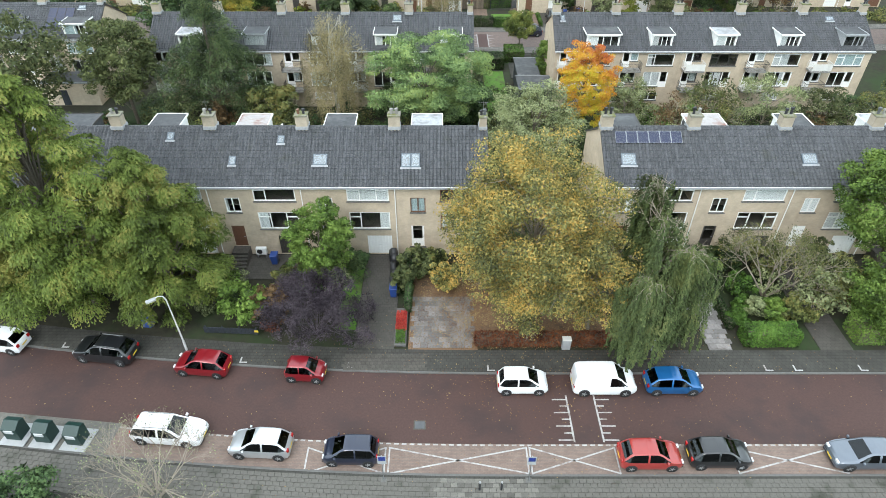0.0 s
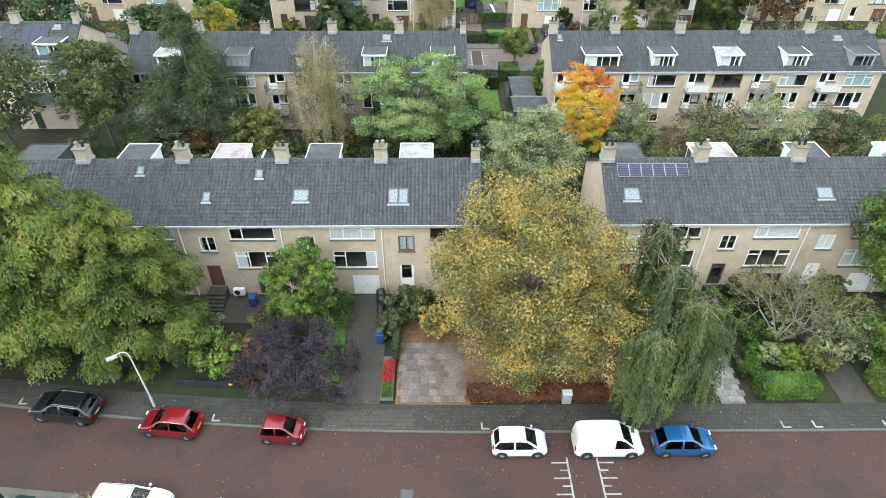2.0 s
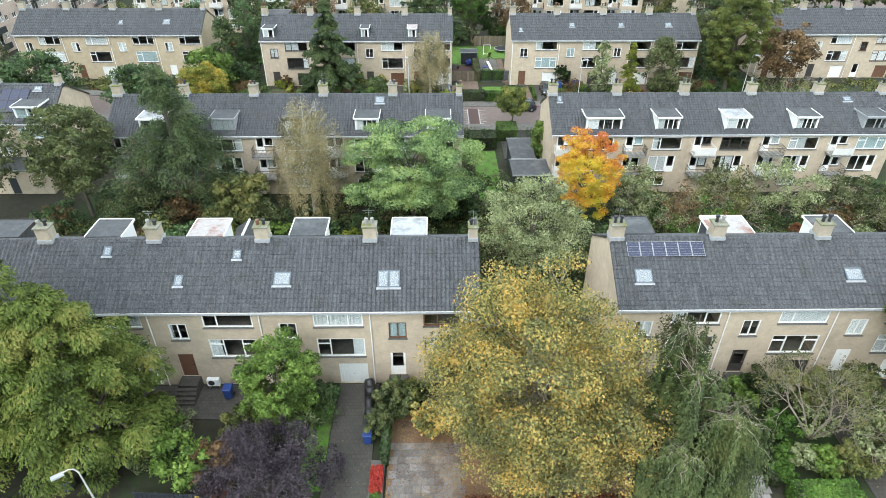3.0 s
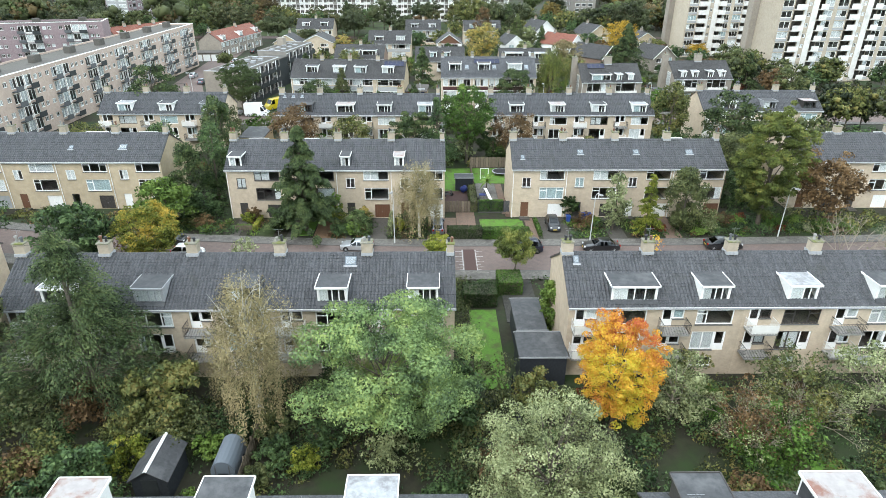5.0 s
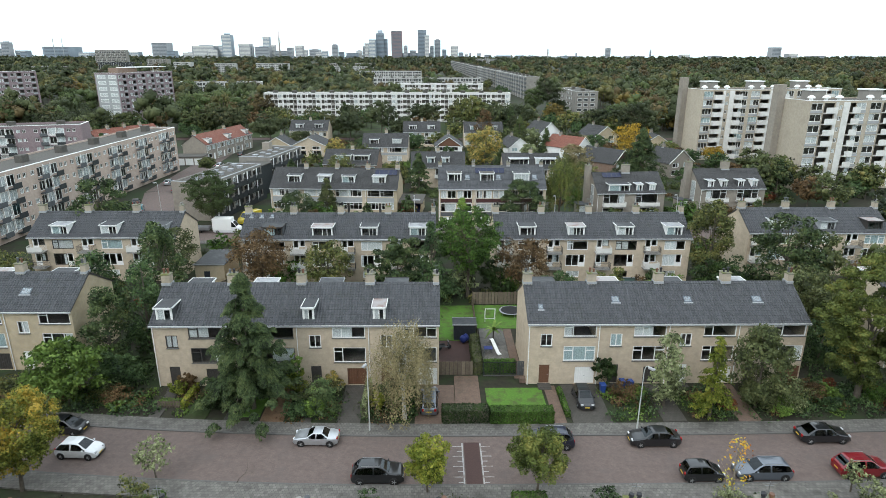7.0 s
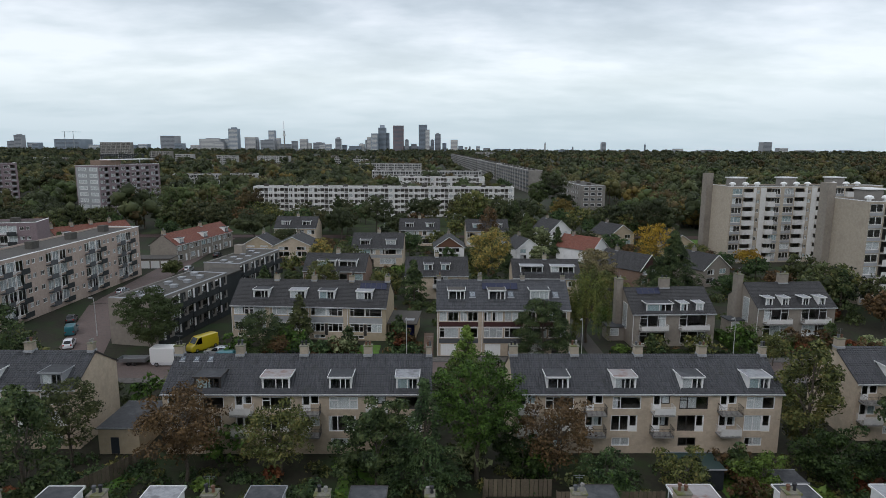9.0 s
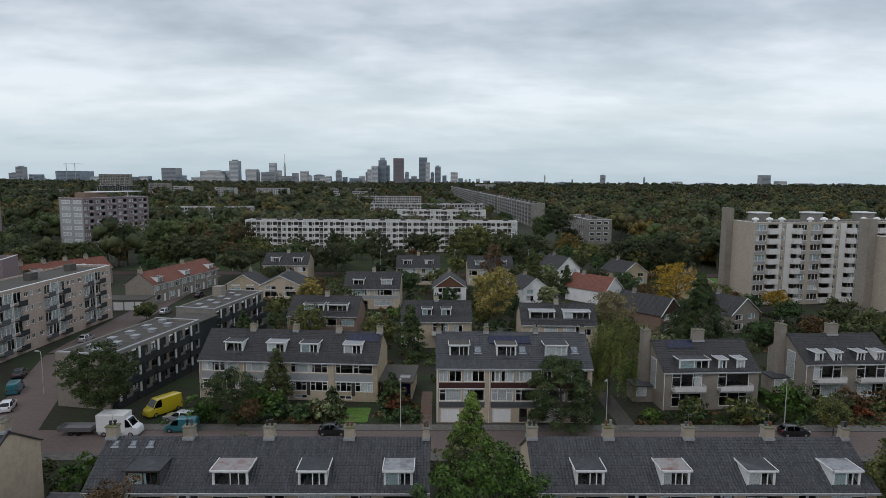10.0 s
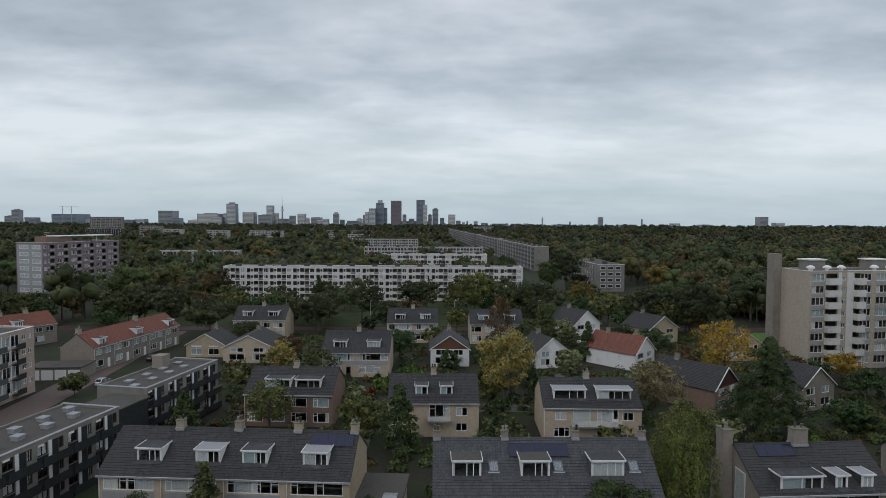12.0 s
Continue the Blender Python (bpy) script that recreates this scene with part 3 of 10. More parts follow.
def window(parent, x, y, z, w, h, panes=(0.34, 0.66), mat="white", flip=1, curtain=None, sill=True, transom=True, detail=2):
    """A window in an opening. flip -1: in a wall that looks to +y."""
    base = pose(x, y, z) if flip > 0 else pose(x + w, y, z, 0, 0, 180)
    win = part("window", frame_mesh(w, h, panes, mat, transom), None, parent, m=base @ pose(0, 0.035, 0))
    if detail >= 2:
        px = 0.0
        for p in panes:
            pw = p * w - 0.1
            gl = part("pane", pane_mesh(pw, h - 0.14), None, win, m=pose(px + 0.05, 0.045, 0.07))
            gl.visible_shadow = False
            px += p * w
    else:
        gl = part("pane", pane_mesh(w - 0.1, h - 0.1), None, win, m=pose(0.05, 0.045, 0.05))
        gl.visible_shadow = False
    if sill and detail >= 2:
        part("sill", cached(("sill", round(w, 2)), lambda: Geo().block(-0.06, -0.1, -0.06, w + 0.06, 0.1, 0.0, 0.015).mesh("sill", M["kerb"])), None, win, m=pose(0, -0.06, 0))
    if curtain:
        cm, ca, cb = curtain

        def make():
            g, n = Geo(), max(4, int((cb - ca) * w / 0.12))
            xs = [ca * w + (cb - ca) * w * i / n for i in range(n + 1)]
            for i in range(n):
                ya, yb = 0.03 * (i % 2), 0.03 * ((i + 1) % 2)
                g.poly([(xs[i], ya, 0.03), (xs[i + 1], yb, 0.03), (xs[i + 1], yb, h - 0.03), (xs[i], ya, h - 0.03)])
            return g.mesh("curtain", M[cm])

        part("curtain", cached(("curt", round(w, 2), round(h, 2), curtain), make), None, win, "pale hanging curtain", pose(0, 0.075, 0))
    return win


def door(parent, x, y, z, w, h, mat, flip=1, glazed=True):
    base = pose(x, y, z) if flip > 0 else pose(x + w, y, z, 0, 0, 180)

    def make():
        g = Geo().box(0, 0, 0, 0.06, 0.09, h).box(w - 0.06, 0, 0, w, 0.09, h).box(0.06, 0, h - 0.06, w - 0.06, 0.09, h)
        if glazed:
            a, b = 0.1, w - 0.1
            g.box(0.06, 0.02, 0, w - 0.06, 0.07, h * 0.35).box(0.06, 0.02, h * 0.35, 0.16, 0.07, h - 0.06).box(w - 0.16, 0.02, h * 0.35, w - 0.06, 0.07, h - 0.06)
        else:
            g.box(0.06, 0.02, 0, w - 0.06, 0.07, h - 0.06)
            g.box(0.16, 0.01, 0.2, w - 0.16, 0.03, h * 0.42).box(0.16, 0.01, h * 0.52, w - 0.16, 0.03, h - 0.25)
        return g.mesh("door", M[mat])

    d = part("door", cached(("door", round(w, 2), round(h, 2), mat, glazed), make), None, parent, m=base @ pose(0, 0.06, 0))
    if glazed:
        gl = part("pane", pane_mesh(w - 0.32, h * 0.65 - 0.08), None, d, m=pose(0.16, 0.04, h * 0.35))
        gl.visible_shadow = False
    part("door_handle", cached("dh", lambda: Geo().box(0, -0.05, 0, 0.12, 0, 0.03).mesh("door_handle", M["metal"])), None, d, m=pose(w - 0.22, 0.0, 1.0))
    return d


def garage_door(parent, x, y, z, w, h, mat):
    def make():
        g = Geo().box(0, 0, 0, 0.06, 0.1, h).box(w - 0.06, 0, 0, w, 0.1, h).box(0.06, 0, h - 0.06, w - 0.06, 0.1, h)
        n = 8
        for i in range(n):
            a = 0.06 + (w - 0.12) * i / n
            e = a + (w - 0.12) / n
            g.poly([(a, 0.06, 0.02), (a + 0.02, 0.03, 0.02), (a + 0.02, 0.03, h - 0.06), (a, 0.06, h - 0.06)]).poly([(a + 0.02, 0.03, 0.02), (e - 0.02, 0.03, 0.02), (e - 0.02, 0.03, h - 0.06), (a + 0.02, 0.03, h - 0.06)]).poly([(e - 0.02, 0.03, 0.02), (e, 0.06, 0.02), (e, 0.06, h - 0.06), (e - 0.02, 0.03, h - 0.06)])
        return g.mesh("garage_door", M[mat])

    d = part("garage_door", cached(("gd", round(w, 2), round(h, 2), mat), make), None, parent, m=pose(x, y + 0.08, z))
    part("door_handle", cached("gh", lambda: Geo().box(-0.06, -0.03, 0, 0.06, 0, 0.03).mesh("door_handle", M["metal"])), None, d, m=pose(w / 2, 0.03, 0.9))


def balcony(parent, x, y, z, w, dep, mat, flip=1):
    base = pose(x, y, z) if flip > 0 else pose(x + w, y, z, 0, 0, 180)

    def make():
        return Geo().box(0, -dep, -0.14, w, 0, 0).mesh("balcony", M["concrete"])

    b = part("balcony", cached(("bal", round(w, 2), round(dep, 2)), make), None, parent, m=base)

    def rail():
        g = Geo()
        for a, c in (((0, -dep), (w, -dep)), ((0, -dep), (0, 0)), ((w, -dep), (w, 0))):
            g.tube((*a, 0.95), (*c, 0.95), 0.025, 0.025, 5)
            g.tube((*a, 0.12), (*c, 0.12), 0.018, 0.018, 5)
            n = max(2, int(math.dist(a, c) / 0.13))
            for i in range(n + 1):
                px, py = a[0] + (c[0] - a[0]) * i / n, a[1] + (c[1] - a[1]) * i / n
                g.tube((px, py, 0.0), (px, py, 0.95), 0.011, 0.011, 4)
        if mat != "metal":
            g.box(0.02, -dep - 0.02, 0.15, w - 0.02, -dep + 0.01, 0.85)
        return g.mesh("railing", M[mat if mat != "metal" else "plastic"])

    part("railing", cached(("rail", round(w, 2), round(dep, 2), mat), rail), None, b)
    return b


def dormer(parent, x, w, slope, frm, roofm, side, d, h=1.4, setback=0.25, clad=None, red=False):
    """A flat-roofed dormer on one slope. slope: (eave z, rise per metre). side: 1 towards -y, -1 towards +y."""
    ez, k = slope
    zf = ez + k * setback
    top = zf + h
    yb = min((top - ez) / k, d / 2 + 0.35)
    base = pose(x, 0, 0) if side > 0 else pose(x + w, d, 0, 0, 0, 180)
    g = Geo()
    for a, b in ((0, 0.1), (w - 0.1, w)):
        g.box(a, setback, zf - 0.25, b, setback + 0.12, top)
    g.box(0.1, setback, zf - 0.2, w - 0.1, setback + 0.09, zf + 0.06)
    g.box(0.1, setback, top - 0.1, w - 0.1, setback + 0.09, top)
    dm = part("dormer", g, M[clad or frm], parent, m=base)
    za = [ez + k * (setback + o) for o in (-0.34, 0.02)]
    part("apron", Geo().extrude([(setback - 0.34, za[0] + 0.08), (setback + 0.02, za[1] + 0.08), (setback + 0.02, za[1] + 0.16), (setback - 0.34, za[0] + 0.12)], 0.0, w), M["bitumen"], dm)
    side_mat = clad or ("panel_dark", "bitumen", "panel_dark", frm)[int(x * 10 + w * 7) % 4]
    yc = setback + 0.12
    for a, b in ((0.004, 0.1), (w - 0.1, w - 0.004)):
        part("cheek", Geo().extrude([(yc, ez + k * yc - 0.2), (yc, top), (yb, top), (yb, ez + k * yb - 0.1)], a, b), M[side_mat], dm)
    r = Geo().box(-0.12, setback - 0.22, top, w + 0.12, yb, top + 0.12)
    part("dormer_roof", r, M[roofm], dm)
    t = Geo().box(-0.15, setback - 0.25, top + 0.01, w + 0.15, setback - 0.19, top + 0.17).box(-0.15, setback - 0.25, top + 0.01, -0.09, yb, top + 0.17).box(w + 0.09, setback - 0.25, top + 0.01, w + 0.15, yb, top + 0.17)
    part("dormer_trim", t, M[frm], dm)
    cur = rnd.choice([None, None, ("curtain", 0.02, 0.35), ("curtain", 0.02, 0.5), ("curtain", 0.02, 0.98), ("teal_curtain", 0.02, 0.6)])
    window(dm, 0.12, setback - 0.03, zf + 0.06, w - 0.24, h - 0.16, (0.5, 0.25, 0.25) if w > 2 else (0.5, 0.5), frm, 1, cur, sill=False, transom=False)
    if red:
        part("back_wall", Geo().box(0.12, setback + 0.5, zf, w - 0.12, setback + 0.55, top - 0.1), M["panel_red"], dm)


def skylight(parent, x, up, w, h, slope, d, side=1):
    ez, k = slope
    ang = math.degrees(math.atan(k))
    base = (pose(x, 0, ez) if side > 0 else pose(x + w, d, ez, 0, 0, 180)) @ pose(0, 0, 0, ang)
    g = Geo().box(0, up, 0.05, w, up + 0.08, 0.18).box(0, up + h - 0.08, 0.05, w, up + h, 0.16).box(0, up + 0.08, 0.05, 0.08, up + h - 0.08, 0.16).box(w - 0.08, up + 0.08, 0.05, w, up + h - 0.08, 0.16)
    s = part("skylight", g, M["slate"], parent, m=base)
    gl = part("pane", Geo().box(0.08, up + 0.08, 0.15, w - 0.08, up + h - 0.08, 0.165), M["glass"], s)
    gl.visible_shadow = False
    part("blind", Geo().box(0.08, up + 0.08, 0.12, w - 0.08, up + h - 0.08, 0.13), M["lead"], s, "pale roller blind")
    part("flashing", Geo().box(-0.1, up - 0.16, 0.05, w + 0.1, up, 0.13), M["lead"], s)


def solar_array(parent, x, up, n, slope, pw=0.95, ph=1.5, rows=1, side=1, d=9.0):
    ez, k = slope
    base = (pose(x, 0, ez) if side > 0 else pose(x, d, ez, 0, 0, 180)) @ pose(0, 0, 0, math.degrees(math.atan(k)))

    def make():
        g = Geo().box(0, 0, 0.12, pw - 0.02, ph - 0.02, 0.16)
        return g.mesh("solar_panel", M["solar"])

    def grid():
        g = Geo().box(0, 0, 0.155, pw - 0.02, 0.025, 0.17).box(0, ph - 0.045, 0.155, pw - 0.02, ph - 0.02, 0.17).box(0, 0.025, 0.155, 0.025, ph - 0.045, 0.17).box(pw - 0.045, 0.025, 0.155, pw - 0.02, ph - 0.045, 0.17)
        for i in range(1, 6):
            g.box(0.025, ph * i / 6 - 0.004, 0.16, pw - 0.045, ph * i / 6 + 0.004, 0.163)
        return g.mesh("panel_frame", M["metal"] if ph < 1.3 else M["darkframe"])

    for r in range(rows):
        for i in range(n):
            p = part("solar_panel", cached(("sol", pw, ph), make), None, parent, "dark blue solar panel", base @ pose(i * pw, up + r * ph, 0))
            part("panel_frame", cached(("solg", pw, ph), grid), None, p)


def chimney(parent, x, y, z0, z1, w, dep, mat, cap="moss_cap", pots=2):
    g = Geo().box(x - w / 2, y - dep / 2, z0, x + w / 2, y + dep / 2, z1)
    c = part("chimney", g, M[mat], parent)
    part("cap", Geo().block(x - w / 2 - 0.07, y - dep / 2 - 0.07, z1, x + w / 2 + 0.07, y + dep / 2 + 0.07, z1 + 0.12, 0.03), M[cap], c, "mossy concrete cap")
    part("flashing", Geo().box(x - w / 2 - 0.04, y - dep / 2 - 0.12, z0 + 0.35, x + w / 2 + 0.04, y + dep / 2 + 0.12, z0 + 0.62), M["lead"], c, "pale lead flashing")
    for i in range(pots):
        px = x - w / 2 + w * (i + 0.6) / (pots + 0.2)
        lean = rnd.uniform(-0.05, 0.05)
        hh = rnd.uniform(0.2, 0.45)
        part("chimney_pot", Geo().tube((px, y, z1 + 0.12), (px, y, z1 + 0.12 + hh), 0.12, 0.09, 8).tube((px, y, z1 + 0.12 + hh), (px + lean, y, z1 + 0.26 + hh), 0.16, 0.14, 8), M[rnd.choice(["panel_dark", "plastic", "brownframe", "concrete"])], c)
    if rnd.random() < 0.35:
        part("tv_aerial", Geo().tube((x, y, z1), (x, y, z1 + 1.3), 0.015, 0.015, 4).tube((x - 0.4, y, z1 + 1.2), (x + 0.4, y, z1 + 1.2), 0.01, 0.01, 4).tube((x - 0.25, y, z1 + 1.05), (x + 0.25, y, z1 + 1.05), 0.01, 0.01, 4), M["metal"], c)


def gable_roof(h, w, d, ez, rz, mat, seg, over=0.28, side_over=0.12, fascia="white", hidden=0, ends=(1, 1)):
    """Roof of two slopes over 0..w, 0..d."""
    k = (rz - ez) / (d / 2)
    sl, sr = (side_over if e else 0.0 for e in ends)
    ang = math.atan(k)
    length = (d / 2 + over) / math.cos(ang)
    z0 = ez - k * over
    g = Geo().extrude([(-over, z0 - 0.1), (-over, z0 - 0.01), (d / 2, rz - 0.01), (d + over, z0 - 0.01), (d + over, z0 - 0.1), (d / 2, rz - 0.2)], -sl, w + sr)
    roof = part("roof", g, M["darkframe"], h)
    W = w + sl + sr
    t = tile_mesh(W, length, 0 if hidden > 0 else seg, mat, 0)
    part("tiles", t, None, roof, "overlapping interlocking roof tiles", pose(-sl, -over, z0, math.degrees(ang)), "stuff")
    t = tile_mesh(W, length, 0 if hidden < 0 else seg, mat, 0)
    part("tiles", t, None, roof, "", pose(w + sr, d + over, z0, math.degrees(ang), 0, 180), "stuff")

    def ridge():
        q, n = Geo(), max(2, round(W / 0.4))
        for i in range(n):
            a, b = i * W / n, (i + 1) * W / n
            q.extrude([(-0.14, -0.06), (-0.09, 0.05), (0, 0.09), (0.09, 0.05), (0.14, -0.06)], a, b - 0.015)
        return q.mesh("ridge_tiles", M[mat])

    part("ridge_tiles", cached(("ridge", round(W, 2), mat), ridge), None, roof, "", pose(-sl, d / 2, rz))
    for y, s in ((-over, 0), (d + over, 1)):
        if (hidden > 0 and s == 0) or (hidden < 0 and s == 1):
            continue
        a, b = (y - 0.05, y) if s == 0 else (y, y + 0.05)
        part("fascia", Geo().box(-sl, a, z0 - 0.2, w + sr, b, z0 + 0.01), M[fascia], h)
        gy = y - 0.12 if s == 0 else y + 0.12
        part("gutter", Geo().extrude([(gy - 0.06, z0 - 0.02), (gy - 0.06, z0 - 0.1), (gy + 0.06, z0 - 0.1), (gy + 0.06, z0 - 0.02), (gy + 0.045, z0 - 0.085), (gy - 0.045, z0 - 0.085)], -sl, w + sr), M["lead"], h)
    return (ez, k)


CURT = [("curtain", 0.02, 0.98)] * 2 + [None, None, ("curtain", 0.02, 0.2), ("curtain", 0.3, 0.98), ("curtain", 0.02, 0.6), ("teal_curtain", 0.02, 0.98), ("curtain", 0.02, 0.25), ("curtain", 0.75, 0.98), None]


def dwelling(m, w, d, ez, rz, front, rear, wall="buff", tiles="tiles", seg=2, dormers=(), lights=(), solar=(), ends=(0, 0), stacks=(), label="", group="", frm="white", side_wins=(), detail=2, name="terraced_house", category="house", hidden=0):
    """One house. front / rear: openings (kind, x0, x1, z0, z1, extra)."""
    h = thing(name, label, category, group, m)
    t = 0.28
    g = Geo()
    for side, ops in ((1, front), (-1, rear)):
        holes = [(o[1], o[2], o[3], o[4]) if side > 0 else (w - o[2], w - o[1], o[3], o[4]) for o in ops if o[0] not in ("balcony", "panel", "awning", "steps")]
        facade(g, w, 0.0, ez, holes, 0.0 if side > 0 else d - t, t)
        if name == "semi_detached_house":
            part("front_wall" if side > 0 else "rear_wall", g, M[wall], h)
            g = Geo()
    for x0, e in ((0.0, ends[0]), (w - 0.2, ends[1])):
        if x0 and name == "semi_detached_house":
            part("side_wall", g, M[wall], h)
            g = Geo()
        g.box(x0, t, 0, x0 + 0.2, d - t, ez)
        if e:
            g.extrude([(0, ez), (d, ez), (d / 2, rz - 0.12)], x0, x0 + 0.2)
    part("wall", g, M[wall], h)
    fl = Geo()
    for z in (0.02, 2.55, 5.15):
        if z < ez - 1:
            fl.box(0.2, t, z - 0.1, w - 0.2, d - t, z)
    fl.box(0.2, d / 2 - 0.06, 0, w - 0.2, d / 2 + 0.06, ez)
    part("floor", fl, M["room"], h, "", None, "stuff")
    slope = gable_roof(h, w, d, ez, rz, tiles, seg, hidden=hidden, ends=ends)
    for side, ops in ((1, front), (-1, rear)):
        y = 0.0 if side > 0 else d
        if side == hidden:
            fr, pn = Geo(), Geo()
            for o in ops:
                if o[0] in ("win", "door", "solid_door", "garage"):
                    X, X1 = (o[1], o[2]) if side > 0 else (w - o[2], w - o[1])
                    ya, yb = (0.07, 0.15) if side > 0 else (d - 0.15, d - 0.07)
                    fr.box(X, ya, o[3], X1, yb, o[3] + 0.08).box(X, ya, o[4] - 0.08, X1, yb, o[4]).box(X, ya, o[3] + 0.08, X + 0.08, yb, o[4] - 0.08).box(X1 - 0.08, ya, o[3] + 0.08, X1, yb, o[4] - 0.08)
                    pn.box(X + 0.08, ya + 0.03, o[3] + 0.08, X1 - 0.08, ya + 0.05, o[4] - 0.08)
            part("glazing_frame", fr, M[frm], h, "", None, "stuff")
            part("glazing", pn, M["glass"], h, "", None, "stuff").visible_shadow = False
            continue
        for o in ops:
            kind, x0, x1, z0, z1 = o[:5]
            ex = o[5] if len(o) > 5 else None
            X = x0 if side > 0 else w - x1
            ww, hh = x1 - x0, z1 - z0
            if kind == "win":
                panes = (0.28, 0.72) if ww > 2.2 and rnd.random() < 0.6 else (0.3, 0.4, 0.3) if ww > 2.2 else (0.5, 0.5) if ww > 1 else (1.0,)
                window(h, X, y, z0, ww, hh, panes, ex or frm, side, rnd.choice(CURT), detail=detail)
            elif kind == "door":
                door(h, X, y, z0, ww, hh, ex or frm, side)
            elif kind == "solid_door":
                door(h, X, y, z0, ww, hh, ex or frm, side, False)
            elif kind == "garage":
                garage_door(h, X, y, z0, ww, hh, ex or "white")
            elif kind == "balcony":
                balcony(h, X, y, z0, ww, z1, ex or "metal", side)
            elif kind == "panel":
                part("facade_panel", Geo().box(X, y - 0.03 if side > 0 else y, z0, X + ww, y if side > 0 else y + 0.03, z1), M[ex], h)
            elif kind == "steps":
                q, n = Geo(), max(2, round(z1 / 0.18))
                for i in range(n):
                    q.box(X, -1.0 - 0.27 * i, 0, X + ww, -0.73 - 0.27 * i + (0.73 if i == 0 else 0.0), z1 - z1 * i / n)
                part("front_steps", q, M["drive"], h)
            elif kind == "awning":
                ya, yb = (y - z1, y) if side > 0 else (y, y + z1)
                part("canopy", Geo().box(X, ya, z0, X + ww, yb, z0 + 0.12), M[ex or "white"], h)
    for dm in dormers:
        dormer(h, dm[0], dm[1], slope, dm[2], dm[3], dm[4], d, *dm[5:])
    for s in lights:
        skylight(h, s[0], s[1], s[2], s[3], slope, d, s[4])
    for s in solar:
        solar_array(h, *s[:3], slope, *s[3:], d=d)
    for s in stacks:
        chimney(h, s[0], s[1], s[2], s[3], s[4], s[5], s[6] if len(s) > 6 else "chimney_brick")
    part("downpipe", Geo().tube((0.12, -0.09, 0), (0.12, -0.09, ez - 0.2), 0.045, 0.045, 6), M["white"], h)
    return h


# ---------------------------------------------------------------- rows of terraced houses
EZ, RZ, HD = 7.35, 10.1, 9.0


def front_ops(v, raised, fm="", gm=""):
    gm = gm or ["white", "darkframe", "white", "brownframe", "panel_grey"][v % 5]
    fm = fm or ("brownframe" if v % 7 == 3 else "white")
    ops = [("win", 3.8, 7.25, 5.62, 7.1, fm), ("win", 3.85, 7.25, 2.78, 4.5, fm), ("win", 1.35, 2.6, 4.5, 5.95, fm), ("garage", 5.2, 7.3, 0.03, 2.05, gm)]
    z = 0.9 if raised else 0.12
    ops += [("solid_door" if v % 3 else "door", 1.35, 2.45, z, z + 2.2, ["darkframe", "brownframe", "darkframe", "white"][v % 4]), ("steps", 1.2, 2.6, 0, z)]
    return ops


def rear_ops(v):
    fm = "darkframe" if v % 6 == 2 else "white"
    return [("win", 3.5, 6.7, 5.3, 6.75, fm), ("win", 3.4, 5.4, 2.7, 4.55, fm), ("door", 5.4, 6.4, 2.6, 4.55, "white"), ("door", 0.5, 1.45, 5.1, 7.1, "white"), ("win", 1.45, 2.4, 5.9, 7.1, fm), ("balcony", 0.3, 2.6, 5.08, 1.3, "metal" if v % 2 else "panel_white"),
            ("door", 0.5, 1.45, 2.6, 4.6, "white"), ("win", 1.45, 2.4, 3.3, 4.6, fm), ("balcony", 0.3, 2.6, 2.58, 1.3, "panel_white" if v % 3 == 0 else "metal"), ("win", 3.6, 5.6, 0.9, 1.9, fm)]


def rear_dormer(v, bay=7.5):
    frm = ["white", "white", "white", "white", "lead", "darkframe"][v % 6]
    rf = ["bitumen", "bitumen", "bitumen", "bitumen_rust", "roof_white"][(v * 3) % 5]
    ww = 3.1 if v % 7 == 6 else 2.5
    return [(3.9 - ww, ww, frm, rf, -1)]


def terrace(x0, y, n, bay, view, wall="buff", seed=0, seg=2, spec=None, group="", rot=0.0, front_dormers=(), raised=False):
    """n houses from x0 to the right; view 'front' or 'rear' is the side towards -y."""
    for i in range(n):
        v = seed + i
        sp = (spec or {}).get(i, {})
        left_end, right_end = i == 0, i == n - 1
        m = pose(x0, y, 0, 0, 0, rot) @ pose(i * bay, 0, 0)
        e = (left_end, right_end)
        if view == "rear":
            m, e = m @ pose(bay, HD, 0, 0, 0, 180), (right_end, left_end)
        st = [(0.0 if e[0] or view == "front" else bay, HD / 2, RZ - 0.45, RZ + 1.05, 0.95, 0.8)]
        if view == "front":
            st = [(0.35 if left_end else 0.0, HD / 2, RZ - 0.45, RZ + 1.05, 0.95, 0.8)] + ([(bay - 0.3, HD / 2, RZ - 0.45, RZ + 0.95, 0.6, 0.8)] if right_end else [])
        else:
            st = [(bay - 0.35 if left_end else bay, HD / 2, RZ - 0.45, RZ + 1.05, 0.95, 0.8)] + ([(0.3, HD / 2, RZ - 0.45, RZ + 0.95, 0.6, 0.8)] if right_end else [])
        far_row = y > 130
        dm = list(sp.get("dormers", rear_dormer(v, bay)))
        for fd in front_dormers:
            if fd[0] == i:
                dm.append(fd[1:])
        dwelling(m, bay, HD, EZ, RZ, front_ops(v, raised, sp.get("frame", ""), sp.get("garage", "")), rear_ops(v), wall, "tiles", seg, dm, sp.get("lights", ()), sp.get("solar", ()), e, st,
                 "buff brick terraced house under a grey tiled roof" if wall == "buff" else "yellow brick terraced house under a grey tiled roof", group, hidden=-1 if view == "front" else 1, detail=1 if far_row else 2)


